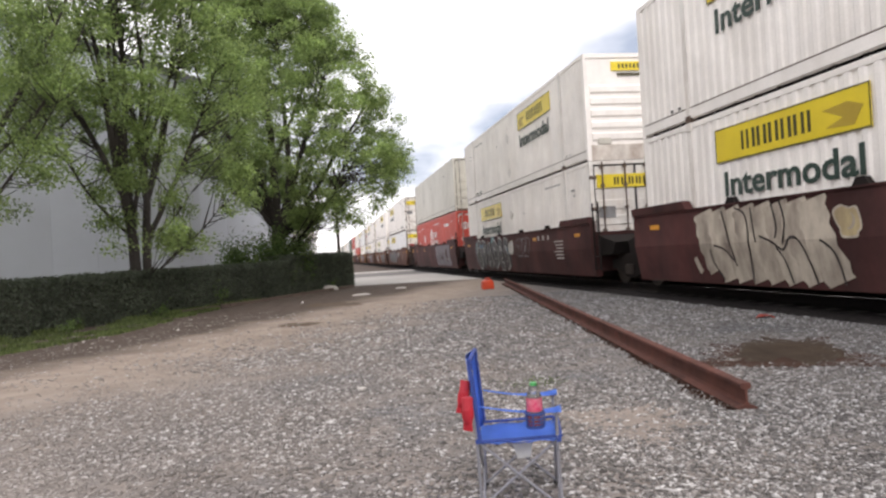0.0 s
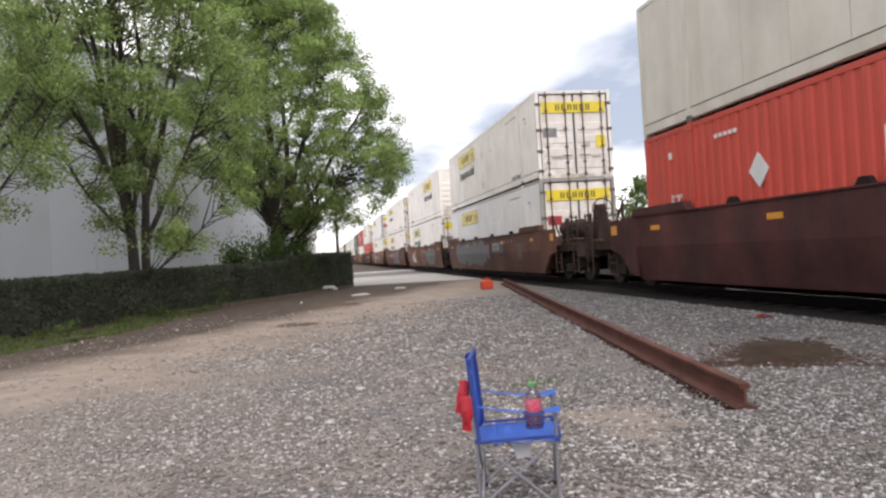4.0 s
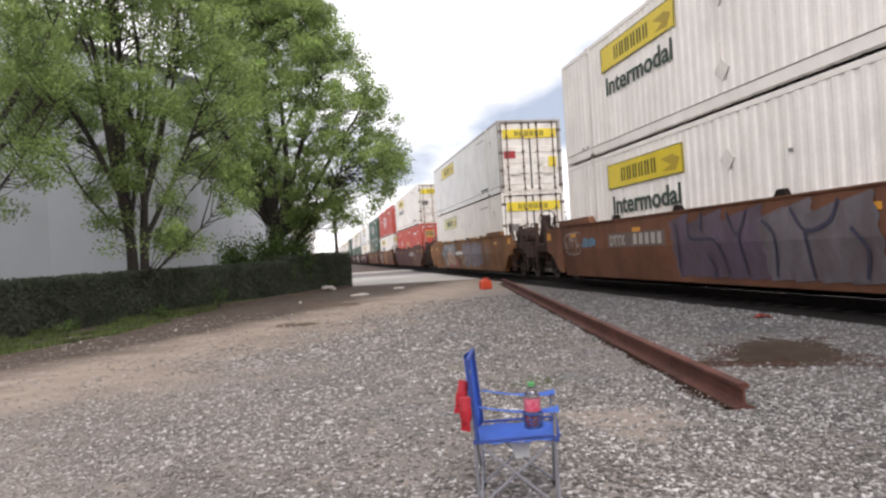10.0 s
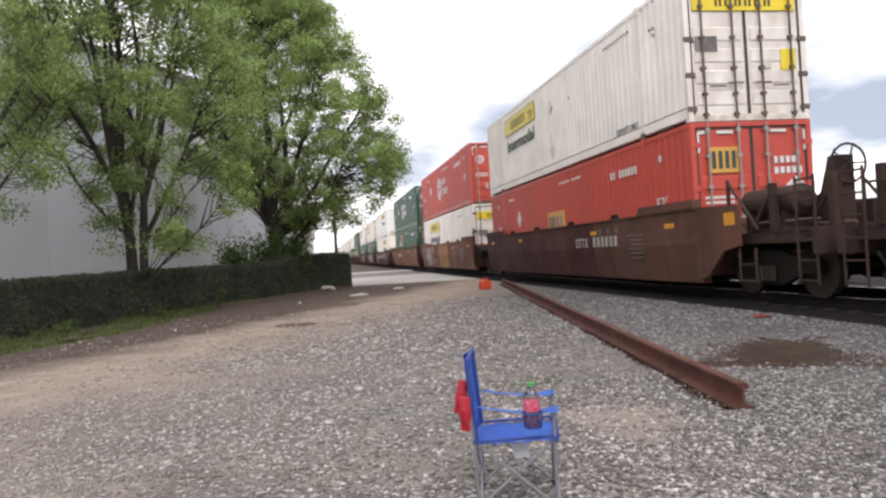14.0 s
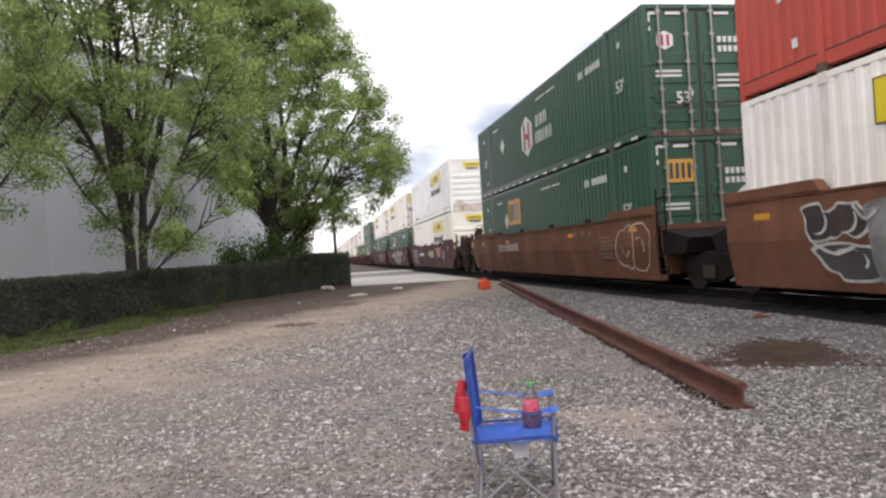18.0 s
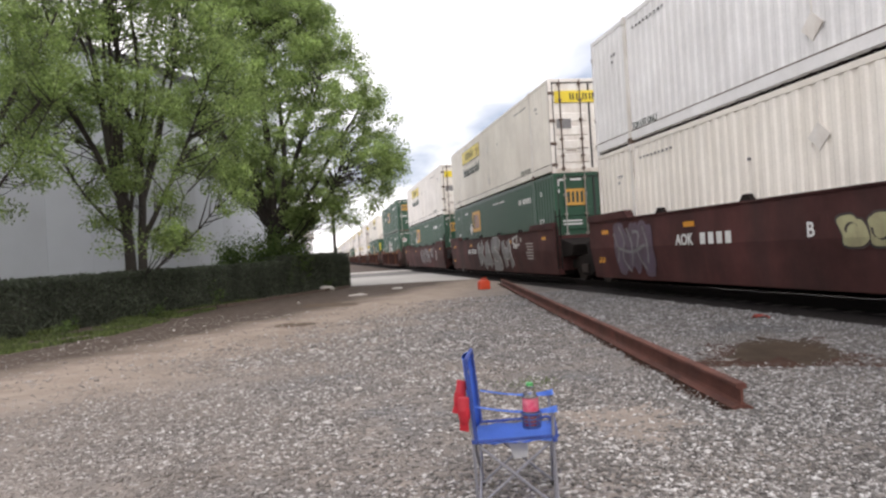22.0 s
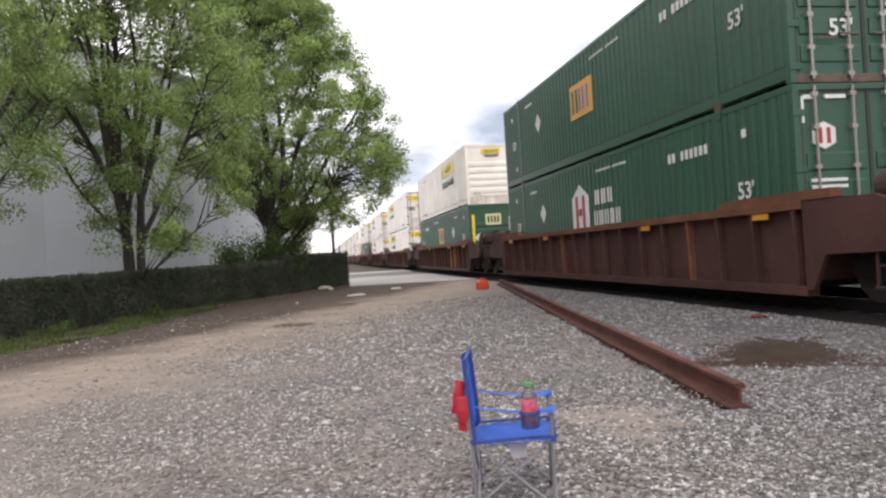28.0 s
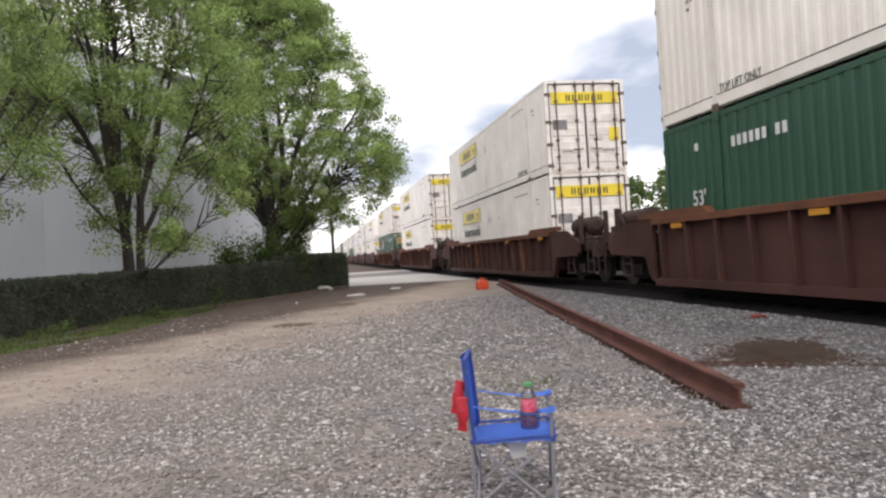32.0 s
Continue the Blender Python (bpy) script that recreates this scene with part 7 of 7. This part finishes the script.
M_MAST = paint("dull_mast_steel", (0.28, 0.29, 0.31), (0.3, 0.3, 0.3), 0.3, rough=0.6)
build_distance()

# ---------- loose rail ----------
def build_loose_rail():
    a, b = Vector((2.98, 4.72, 0)), Vector((6.6, 25.6, 0))
    d = (b - a).normalized()
    ob = thing("loose_rail", "long rusted steel rail lying loose on the gravel", "rail", Matrix.Translation(a + Vector((0, 0, 0.004))) @ pose(0, 0, 0, 0, 0, -math.degrees(math.atan2(d.x, d.y))))
    sec, length = rail_section(1.06), (b - a).length
    for name, pts in (("foot", sec[:4] + sec[14:]), ("web", [sec[3], sec[4], sec[5], sec[12], sec[13], sec[14]]), ("head", sec[5:13])):
        bm = bmesh.new()
        prism(bm, pts, 0, length, "y")
        part(name, bm, M_RUST, ob)
    # dark flakes and dirt that stand in for the shadow under the foot's edge
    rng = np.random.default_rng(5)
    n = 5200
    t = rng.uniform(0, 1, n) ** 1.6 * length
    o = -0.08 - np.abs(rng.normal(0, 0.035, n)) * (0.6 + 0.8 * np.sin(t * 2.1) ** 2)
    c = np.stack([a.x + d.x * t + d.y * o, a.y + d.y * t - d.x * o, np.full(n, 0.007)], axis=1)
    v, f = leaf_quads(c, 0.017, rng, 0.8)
    tagged(part("rust_flakes", stuff_mesh("rust_flakes", v, f), M_SODDEN_SHADOW, None), "dark flakes and dirt laid as the shadow along the rail", "debris", kind="stuff")


build_loose_rail()


# ---------- folding chair ----------
def fabric(name, base, dark):
    return paint(name, base, dark, 0.4, scale=6, streak=1, rough=0.85, bump=0.15, grain=160)


M_CLOTH = fabric("blue_polyester", (0.1, 0.235, 0.74), (0.06, 0.16, 0.58))
M_CLOTHD = fabric("dark_blue_binding", (0.03, 0.06, 0.25), (0.02, 0.04, 0.16))
M_TUBE = paint("grey_powder_coated_tube", (0.25, 0.25, 0.28), (0.15, 0.15, 0.17), 0.3, rough=0.4, metal=0.3)
M_KNIT = fabric("red_knit", (0.4, 0.012, 0.025), (0.22, 0.01, 0.02))
M_CUFF = fabric("faded_cuff_knit", (0.42, 0.03, 0.045), (0.3, 0.02, 0.03))
M_TAG = paint("white_nylon", (0.6, 0.6, 0.6), (0.45, 0.45, 0.45), 0.3)


def sheet(bm, rows, thick):
    """A cloth sheet through rows of points, with thickness."""
    top = [[bm.verts.new(p) for p in r] for r in rows]
    for i in range(len(rows) - 1):
        for j in range(len(rows[0]) - 1):
            bm.faces.new((top[i][j], top[i][j + 1], top[i + 1][j + 1], top[i + 1][j]))
    bmesh.ops.solidify(bm, geom=bm.faces[:], thickness=thick)


CHAIR_POSE = pose(0.935, 3.5, 0, 0, 0, -16) @ Matrix.Scale(0.95, 4)


def build_chair():
    """Folding camp chair; it faces +x, its width runs along y."""
    ch = thing("camp_chair", "blue folding camp chair with grey tube legs", "chair", CHAIR_POSE)
    w, sx0, sx1 = 0.21, -0.222, 0.207
    rows = []
    for i in range(9):
        x = sx0 + (sx1 - sx0) * i / 8
        rows.append([(x, -w + 2 * w * j / 8, 0.355 + 0.012 * (i / 8) - 0.04 * math.sin(math.pi * j / 8) * (0.4 + 0.6 * math.sin(math.pi * i / 8)) + 0.006 * math.sin(2.3 * i + 1.1 * j)) for j in range(9)])
    bm = bmesh.new()
    sheet(bm, rows, 0.008)
    seat = part("seat", finish(bm, "seat", smooth=True), M_CLOTH, ch)
    part("binding", cached("seatbind", "binding", lambda bm: [rod(bm, (sx0, s * w, 0.368), (sx1, s * w, 0.388), 0.009, n=6) for s in (-1, 1)] + [rod(bm, (sx1, -w, 0.388), (sx1, w, 0.388), 0.009, n=6)]), M_CLOTHD, seat)
    rows = []
    for i in range(8):
        z = 0.36 + 0.425 * i / 7
        rows.append([(-0.205 - 0.03 * i / 7 + 0.035 * -math.sin(math.pi * j / 8), -w + 2 * w * j / 8, z) for j in range(9)])
    bm = bmesh.new()
    sheet(bm, rows, 0.01)
    back = part("backrest", finish(bm, "backrest", smooth=True), M_CLOTH, ch)
    part("binding", cached("backbind", "binding", lambda bm: [rod(bm, (-0.205, s * w, 0.36), (-0.236, s * w, 0.787), 0.012, n=6) for s in (-1, 1)] + [rod(bm, (-0.236, -w, 0.784), (-0.236, w, 0.784), 0.012, n=6)]), M_CLOTHD, back)
    for s in (-1, 1):
        bm = bmesh.new()
        sheet(bm, [[(-0.2 + 0.415 * i / 8, s * w + (j - 1) * (0.007 + 0.026 * (i / 8) ** 3), 0.55 - 0.036 * i / 8 - 0.014 * math.sin(math.pi * i / 8) + 0.012 * (i / 8) ** 6 + (j - 1) * (0.003 + 0.008 * (i / 8) ** 4)) for j in range(3)] for i in range(9)], 0.007)
        part("armrest", finish(bm, "armrest", smooth=True), M_CLOTH, ch)
        part("leg", cached(("cleg_b", s), "leg", lambda bm: rod(bm, (-0.213, s * w, 0.0), (-0.228, s * w, 0.74), 0.0085, n=8)), M_TUBE, ch)
        part("leg", cached(("cleg_f", s), "leg", lambda bm: rod(bm, (0.183, s * w, 0.0), (0.19, s * w, 0.51), 0.0085, n=8)), M_TUBE, ch)
        part("brace", cached(("cbr_a", s), "brace", lambda bm: rod(bm, (-0.21, s * (w - 0.01), 0.36), (0.183, s * (w - 0.01), 0.03), 0.0075, n=8)), M_TUBE, ch)
        part("brace", cached(("cbr_b", s), "brace", lambda bm: rod(bm, (-0.21, s * (w - 0.025), 0.03), (0.183, s * (w - 0.025), 0.36), 0.0075, n=8)), M_TUBE, ch)
        for x in (-0.215, 0.195):
            part("corner_bracket", cached("cbracket", "corner_bracket", lambda bm: box(bm, -0.013, 0.013, -0.013, 0.013, -0.012, 0.012), 0.004), M_CLOTHD, ch, "dark plastic corner joint", pose(x, s * w, 0.372))
        for x in (-0.213, 0.183):
            part("foot_cap", cached("footcap", "foot_cap", lambda bm: rod(bm, (0, 0, 0), (0, 0, 0.03), 0.014, n=8)), M_RUBBER, ch, m=pose(x, s * w, 0))
    for x in (-0.213, 0.183):
        part("brace", cached(("cbr_c", x), "brace", lambda bm: (rod(bm, (x, -w, 0.36), (x, w, 0.03), 0.0075, n=8), rod(bm, (x + 0.012, w, 0.36), (x + 0.012, -w, 0.03), 0.0075, n=8))), M_TUBE, ch)
    def basket(bm):
        ring = [2 * math.pi * i / 14 for i in range(15)]
        at = lambda a, r, z: (0.082 + r * math.cos(a), -0.235 + r * math.sin(a), z)
        for r, z, t in ((0.05, 0.515, 0.0055), (0.048, 0.49, 0.003), (0.046, 0.47, 0.003), (0.044, 0.452, 0.004)):
            for a, c in zip(ring, ring[1:]):
                rod(bm, at(a, r, z), at(c, r, z), t, n=5)
        for a in ring[:-1:2]:
            rod(bm, at(a, 0.05, 0.515), at(a, 0.044, 0.447), 0.0035, n=5)
        rod(bm, at(0, 0, 0.442), at(0, 0, 0.447), 0.045, n=14)
    part("cup_holder", cached("cup", "cup_holder", basket), M_CLOTHD, ch, "dark mesh cup holder")
    part("carry_tag", cached("ctag", "carry_tag", lambda bm: prism(bm, [(-0.045, 0.33), (0.06, 0.34), (0.05, 0.255), (-0.02, 0.245)], -0.1, -0.094, "y")), M_TAG, ch, "white label hanging under the seat")


build_chair()


def build_chair_things():
    m = CHAIR_POSE
    # bottle in the cup holder
    M_PET = bpy.data.materials.new("clear_bottle_plastic")
    M_PET.use_nodes = True
    b = M_PET.node_tree.nodes["Principled BSDF"]
    b.inputs["Base Color"].default_value, b.inputs["Roughness"].default_value, b.inputs["Transmission Weight"].default_value = (0.95, 0.9, 0.9, 1), 0.08, 0.9
    bottle = thing("drink_bottle", "plastic bottle of red drink with a pink label", "bottle", m @ pose(0.082, -0.235, 0.452))
    part("body", cached("btl", "body", lambda bm: [rod(bm, (0, 0, z0), (0, 0, z1), r0, r1, 16) for z0, z1, r0, r1 in ((0, 0.01, 0.03, 0.038), (0.01, 0.145, 0.0395, 0.0395), (0.145, 0.172, 0.0395, 0.028), (0.172, 0.192, 0.028, 0.016), (0.192, 0.2, 0.016, 0.016))], smooth=False), M_PET, bottle)
    part("drink", cached("btl_drink", "drink", lambda bm: rod(bm, (0, 0, 0.006), (0, 0, 0.055), 0.0385, n=16)), paint("red_drink", (0.35, 0.01, 0.02), (0.3, 0.01, 0.02), 0.2, rough=0.2), bottle, "red drink left in the bottle")
    part("label", cached("btl_label", "label", lambda bm: rod(bm, (0, 0, 0.075), (0, 0, 0.14), 0.0405, n=16)), paint("pink_label_film", (0.5, 0.03, 0.1), (0.7, 0.4, 0.44), 0.55, scale=30, streak=1), bottle, "pink label")
    part("cap", cached("btl_cap", "cap", lambda bm: rod(bm, (0, 0, 0.2), (0, 0, 0.216), 0.017, n=14)), paint("green_cap_plastic", (0.06, 0.35, 0.1), (0.05, 0.25, 0.08), 0.2), bottle, "green screw cap")
    # pair of gloves tucked behind the backrest
    for j, (x, y, z, tilt) in enumerate(((-0.3, -0.15, 0.52, 22), (-0.262, -0.22, 0.445, 4))):
        gl = thing("work_glove", "red knitted work glove hanging behind the chair", "glove", m @ pose(x, y, z, 0, tilt, 55) @ Matrix.Diagonal((0.66, 0.6, 0.74, 1)), group="pair of gloves")
        part("palm", cached("palm", "palm", lambda bm: (bmesh.ops.create_uvsphere(bm, u_segments=14, v_segments=10, radius=1), bmesh.ops.scale(bm, vec=(0.034, 0.06, 0.085), verts=bm.verts[:]), bmesh.ops.translate(bm, vec=(0, 0, 0.1), verts=bm.verts[:])), smooth=True), M_KNIT, gl)
        part("cuff", cached("cuff", "cuff", lambda bm: rod(bm, (0, 0, 0.12), (0, 0, 0.21), 0.043, 0.05, 12)), M_CUFF, gl, "faded pinkish cuff")
        for k in range(4):
            part("finger", cached("finger", "finger", lambda bm: rod(bm, (0, 0, -0.02), (0, 0, 0.07), 0.011, 0.014, 8)), M_KNIT, gl, m=pose(0.0, -0.036 + 0.024 * k, 0.0, 0, 4 * (k - 1.5), 0))


build_chair_things()


# ---------- small things on the ground ----------
def build_small():
    M_CAN = paint("orange_can_plastic", (0.52, 0.06, 0.022), (0.32, 0.045, 0.025), 0.4, scale=4, rough=0.45)
    can = thing("fuel_can", "faded orange-red plastic fuel can beside the track", "fuel can", pose(5.25, 22.7, 0, 0, 0, 12))
    part("body", cached("canbody", "body", lambda bm: prism(bm, [(-0.18, 0.0), (0.18, 0.0), (0.19, 0.06), (0.18, 0.24), (0.12, 0.31), (-0.1, 0.31), (-0.18, 0.26), (-0.19, 0.06)], -0.12, 0.12, "y"), 0.022, True), M_CAN, can)
    part("handle", cached("canhandle", "handle", lambda bm: [rod(bm, p, q, 0.018, n=8) for p, q in (((-0.09, 0, 0.3), (-0.07, 0, 0.365)), ((-0.07, 0, 0.365), (0.06, 0, 0.375)), ((0.06, 0, 0.375), (0.1, 0, 0.3)))]), M_CAN, can)
    part("spout", cached("canspout", "spout", lambda bm: (rod(bm, (0.13, 0, 0.28), (0.15, 0, 0.35), 0.032, n=10), rod(bm, (0.15, 0, 0.35), (0.158, 0, 0.375), 0.04, n=10))), M_RUBBER, can, "black screw spout")
    rag = bmesh.new()
    sheet(rag, [[(-0.13 + 0.26 * i / 8, -0.1 + 0.2 * j / 5, 0.03 + 0.045 * noise.noise((i * 0.6, j * 0.7, 3)) - 0.0022 * ((i - 4) ** 2 + (j - 2.5) ** 2)) for j in range(6)] for i in range(9)], 0.006)
    tagged(part("rag", finish(rag, "rag", smooth=True), paint("faded_red_cloth", (0.4, 0.07, 0.05), (0.25, 0.06, 0.05), 0.4, scale=8), None, m=pose(6.55, 9.75, 0.02, 0, 0, -30)), "crumpled faded red rag on the gravel", "rag")
    for k, (x, y, r, h) in enumerate(((0.12, 30.2, 0.42, 0.13), (1.2, 24.4, 0.36, 0.04), (2.85, 27.3, 0.36, 0.04), (-0.75, 21.8, 0.055, 0.05), (0.28, 6.9, 0.045, 0.02), (-3.1, 15.4, 0.035, 0.025), (-4.6, 14.3, 0.03, 0.02))):
        bm = bmesh.new()
        bmesh.ops.create_icosphere(bm, subdivisions=3, radius=1)
        for v in bm.verts:
            v.co *= 1 + 0.28 * noise.noise(v.co * 1.3 + Vector((k * 7, 0, 0)))
            v.co = Vector((v.co.x * r, v.co.y * r * 0.6, v.co.z * h + h * 0.55))
        tagged(part("stone", finish(bm, "stone"), M_STONE, None, m=pose(x, y, 0, 0, 0, 40 * k)), "pale broken stone lying on the yard" if r > 0.2 else "small pale stone on the ground", "stone")


M_STONE = paint("pale_stone", (0.5, 0.47, 0.44), (0.33, 0.3, 0.27), 0.5, scale=5, streak=1, rough=0.9, bump=0.4)
build_small()


def scatter_gravel():
    """Loose crushed stones on the yard, thickest near the viewer."""
    rng = np.random.default_rng(21)
    unit = np.array([(1, 0.2, 0), (-0.2, 1, 0), (-1, -0.2, 0), (0.2, -1, 0), (0.15, 0.1, 1), (-0.1, -0.15, -1)], dtype=float)
    tri = np.array([(0, 1, 4), (1, 2, 4), (2, 3, 4), (3, 0, 4), (1, 0, 5), (2, 1, 5), (3, 2, 5), (0, 3, 5)])
    n = 400000
    y = 1.2 + 18 * rng.uniform(0, 1, n) ** 1.7
    x = -0.36 * y - 0.9 + rng.uniform(0, 1, n) * (1.25 * y + 1.8)
    wide = 50000
    x = np.concatenate([x, rng.uniform(-6, 7.4, wide)])
    y = np.concatenate([y, 6.5 - 10.5 * np.sqrt(rng.uniform(0, 1, wide))])
    n += wide
    bare = (x + 2.75) * 0.885 - (y - 6.7) * 0.465 + rng.normal(0, 0.9, n)
    keep = (x < 7.4) & ((bare > 0) | (rng.uniform(0, 1, n) < np.where(y < 6.5, 0.35, 0.06)))
    keep &= (((x - 4.7) * 0.81 - (y - 6.75) * 0.59) / 0.62) ** 2 + (((x - 4.7) * 0.59 + (y - 6.75) * 0.81) / 0.9) ** 2 > rng.uniform(0.3, 1.05, n)
    keep &= ((x - 2.12) / 0.42) ** 2 + ((y - 4.75) / 0.5) ** 2 > rng.uniform(-0.3, 1.0, n)
    worn = np.array([noise.noise((float(a) * 0.8, float(b) * 0.8, 4.0)) + 0.5 * noise.noise((float(a) * 2.1, float(b) * 2.1, 9.0)) for a, b in zip(x, y)])
    keep &= rng.uniform(0, 1, n) > np.clip(0.25 + 1.6 * worn, 0.0, 0.72)
    x, y = x[keep], y[keep]
    n = len(x)
    s = np.minimum(rng.gamma(3.0, 0.003, n) + 0.004, 0.022) * np.where(y > 9, 1.35, 1.0)
    sc = np.stack([s * rng.uniform(0.9, 1.8, n), s * rng.uniform(0.6, 1.1, n), s * rng.uniform(0.3, 0.6, n)], axis=1)
    a = rng.uniform(0, 2 * math.pi, n)
    p = unit[None] * (1 + rng.uniform(-0.6, 0.5, (n, len(unit), 1))) * sc[:, None, :]
    px = p[..., 0] * np.cos(a)[:, None] - p[..., 1] * np.sin(a)[:, None] + x[:, None]
    py = p[..., 0] * np.sin(a)[:, None] + p[..., 1] * np.cos(a)[:, None] + y[:, None]
    pz = p[..., 2] + (0.35 * sc[:, 2])[:, None]
    v = np.stack([px, py, pz], axis=-1).reshape(-1, 3)
    f = (tri[None] + (np.arange(n) * len(unit))[:, None, None]).reshape(-1, 3)
    m = bpy.data.materials.new("crushed_stone")
    m.use_nodes = True
    nn, l = m.node_tree.nodes, m.node_tree.links
    g, rp = nn.new("ShaderNodeNewGeometry"), nn.new("ShaderNodeValToRGB")
    e = rp.color_ramp.elements
    e[0].position, e[0].color = 0.0, (0.042, 0.04, 0.04, 1)
    e[1].position, e[1].color = 1.0, (0.6, 0.59, 0.58, 1)
    for pos, c in ((0.4, (0.128, 0.122, 0.118, 1)), (0.66, (0.22, 0.2, 0.186, 1)), (0.88, (0.405, 0.395, 0.387, 1))):
        k = e.new(pos)
        k.color = c
    l.new(g.outputs["Random Per Island"], rp.inputs[0])
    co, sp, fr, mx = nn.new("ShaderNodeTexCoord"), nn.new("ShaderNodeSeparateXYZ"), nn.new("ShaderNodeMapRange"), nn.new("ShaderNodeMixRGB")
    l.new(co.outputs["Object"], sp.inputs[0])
    # blue-grey towards the railway, with the train's shade darkened into the stones
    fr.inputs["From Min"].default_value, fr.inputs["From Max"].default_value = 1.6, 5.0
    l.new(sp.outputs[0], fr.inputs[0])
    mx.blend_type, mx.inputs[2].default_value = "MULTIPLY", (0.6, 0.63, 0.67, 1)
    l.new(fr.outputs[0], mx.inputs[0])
    l.new(rp.outputs[0], mx.inputs[1])
    du, nz, ad, dm = nn.new("ShaderNodeMapRange"), nn.new("ShaderNodeTexNoise"), nn.new("ShaderNodeMath"), nn.new("ShaderNodeMixRGB")
    du.inputs["From Min"].default_value, du.inputs["From Max"].default_value, du.inputs["To Min"].default_value, du.inputs["To Max"].default_value = -2.6, 1.2, 1.05, 0.22
    l.new(sp.outputs[0], du.inputs[0])
    nz.inputs["Scale"].default_value, nz.inputs["Detail"].default_value = 0.8, 6
    l.new(co.outputs["Object"], nz.inputs["Vector"])
    ad.operation = "MULTIPLY"
    l.new(du.outputs[0], ad.inputs[0])
    l.new(nz.outputs["Fac"], ad.inputs[1])
    l.new(ad.outputs[0], dm.inputs[0])
    dm.inputs[2].default_value = (0.27, 0.235, 0.21, 1)
    l.new(mx.outputs[0], dm.inputs[1])
    l.new(dm.outputs[0], nn["Principled BSDF"].inputs["Base Color"])
    nn["Principled BSDF"].inputs["Roughness"].default_value = 0.85
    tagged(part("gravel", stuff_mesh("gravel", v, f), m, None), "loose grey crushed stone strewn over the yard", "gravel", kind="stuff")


scatter_gravel()

motions()
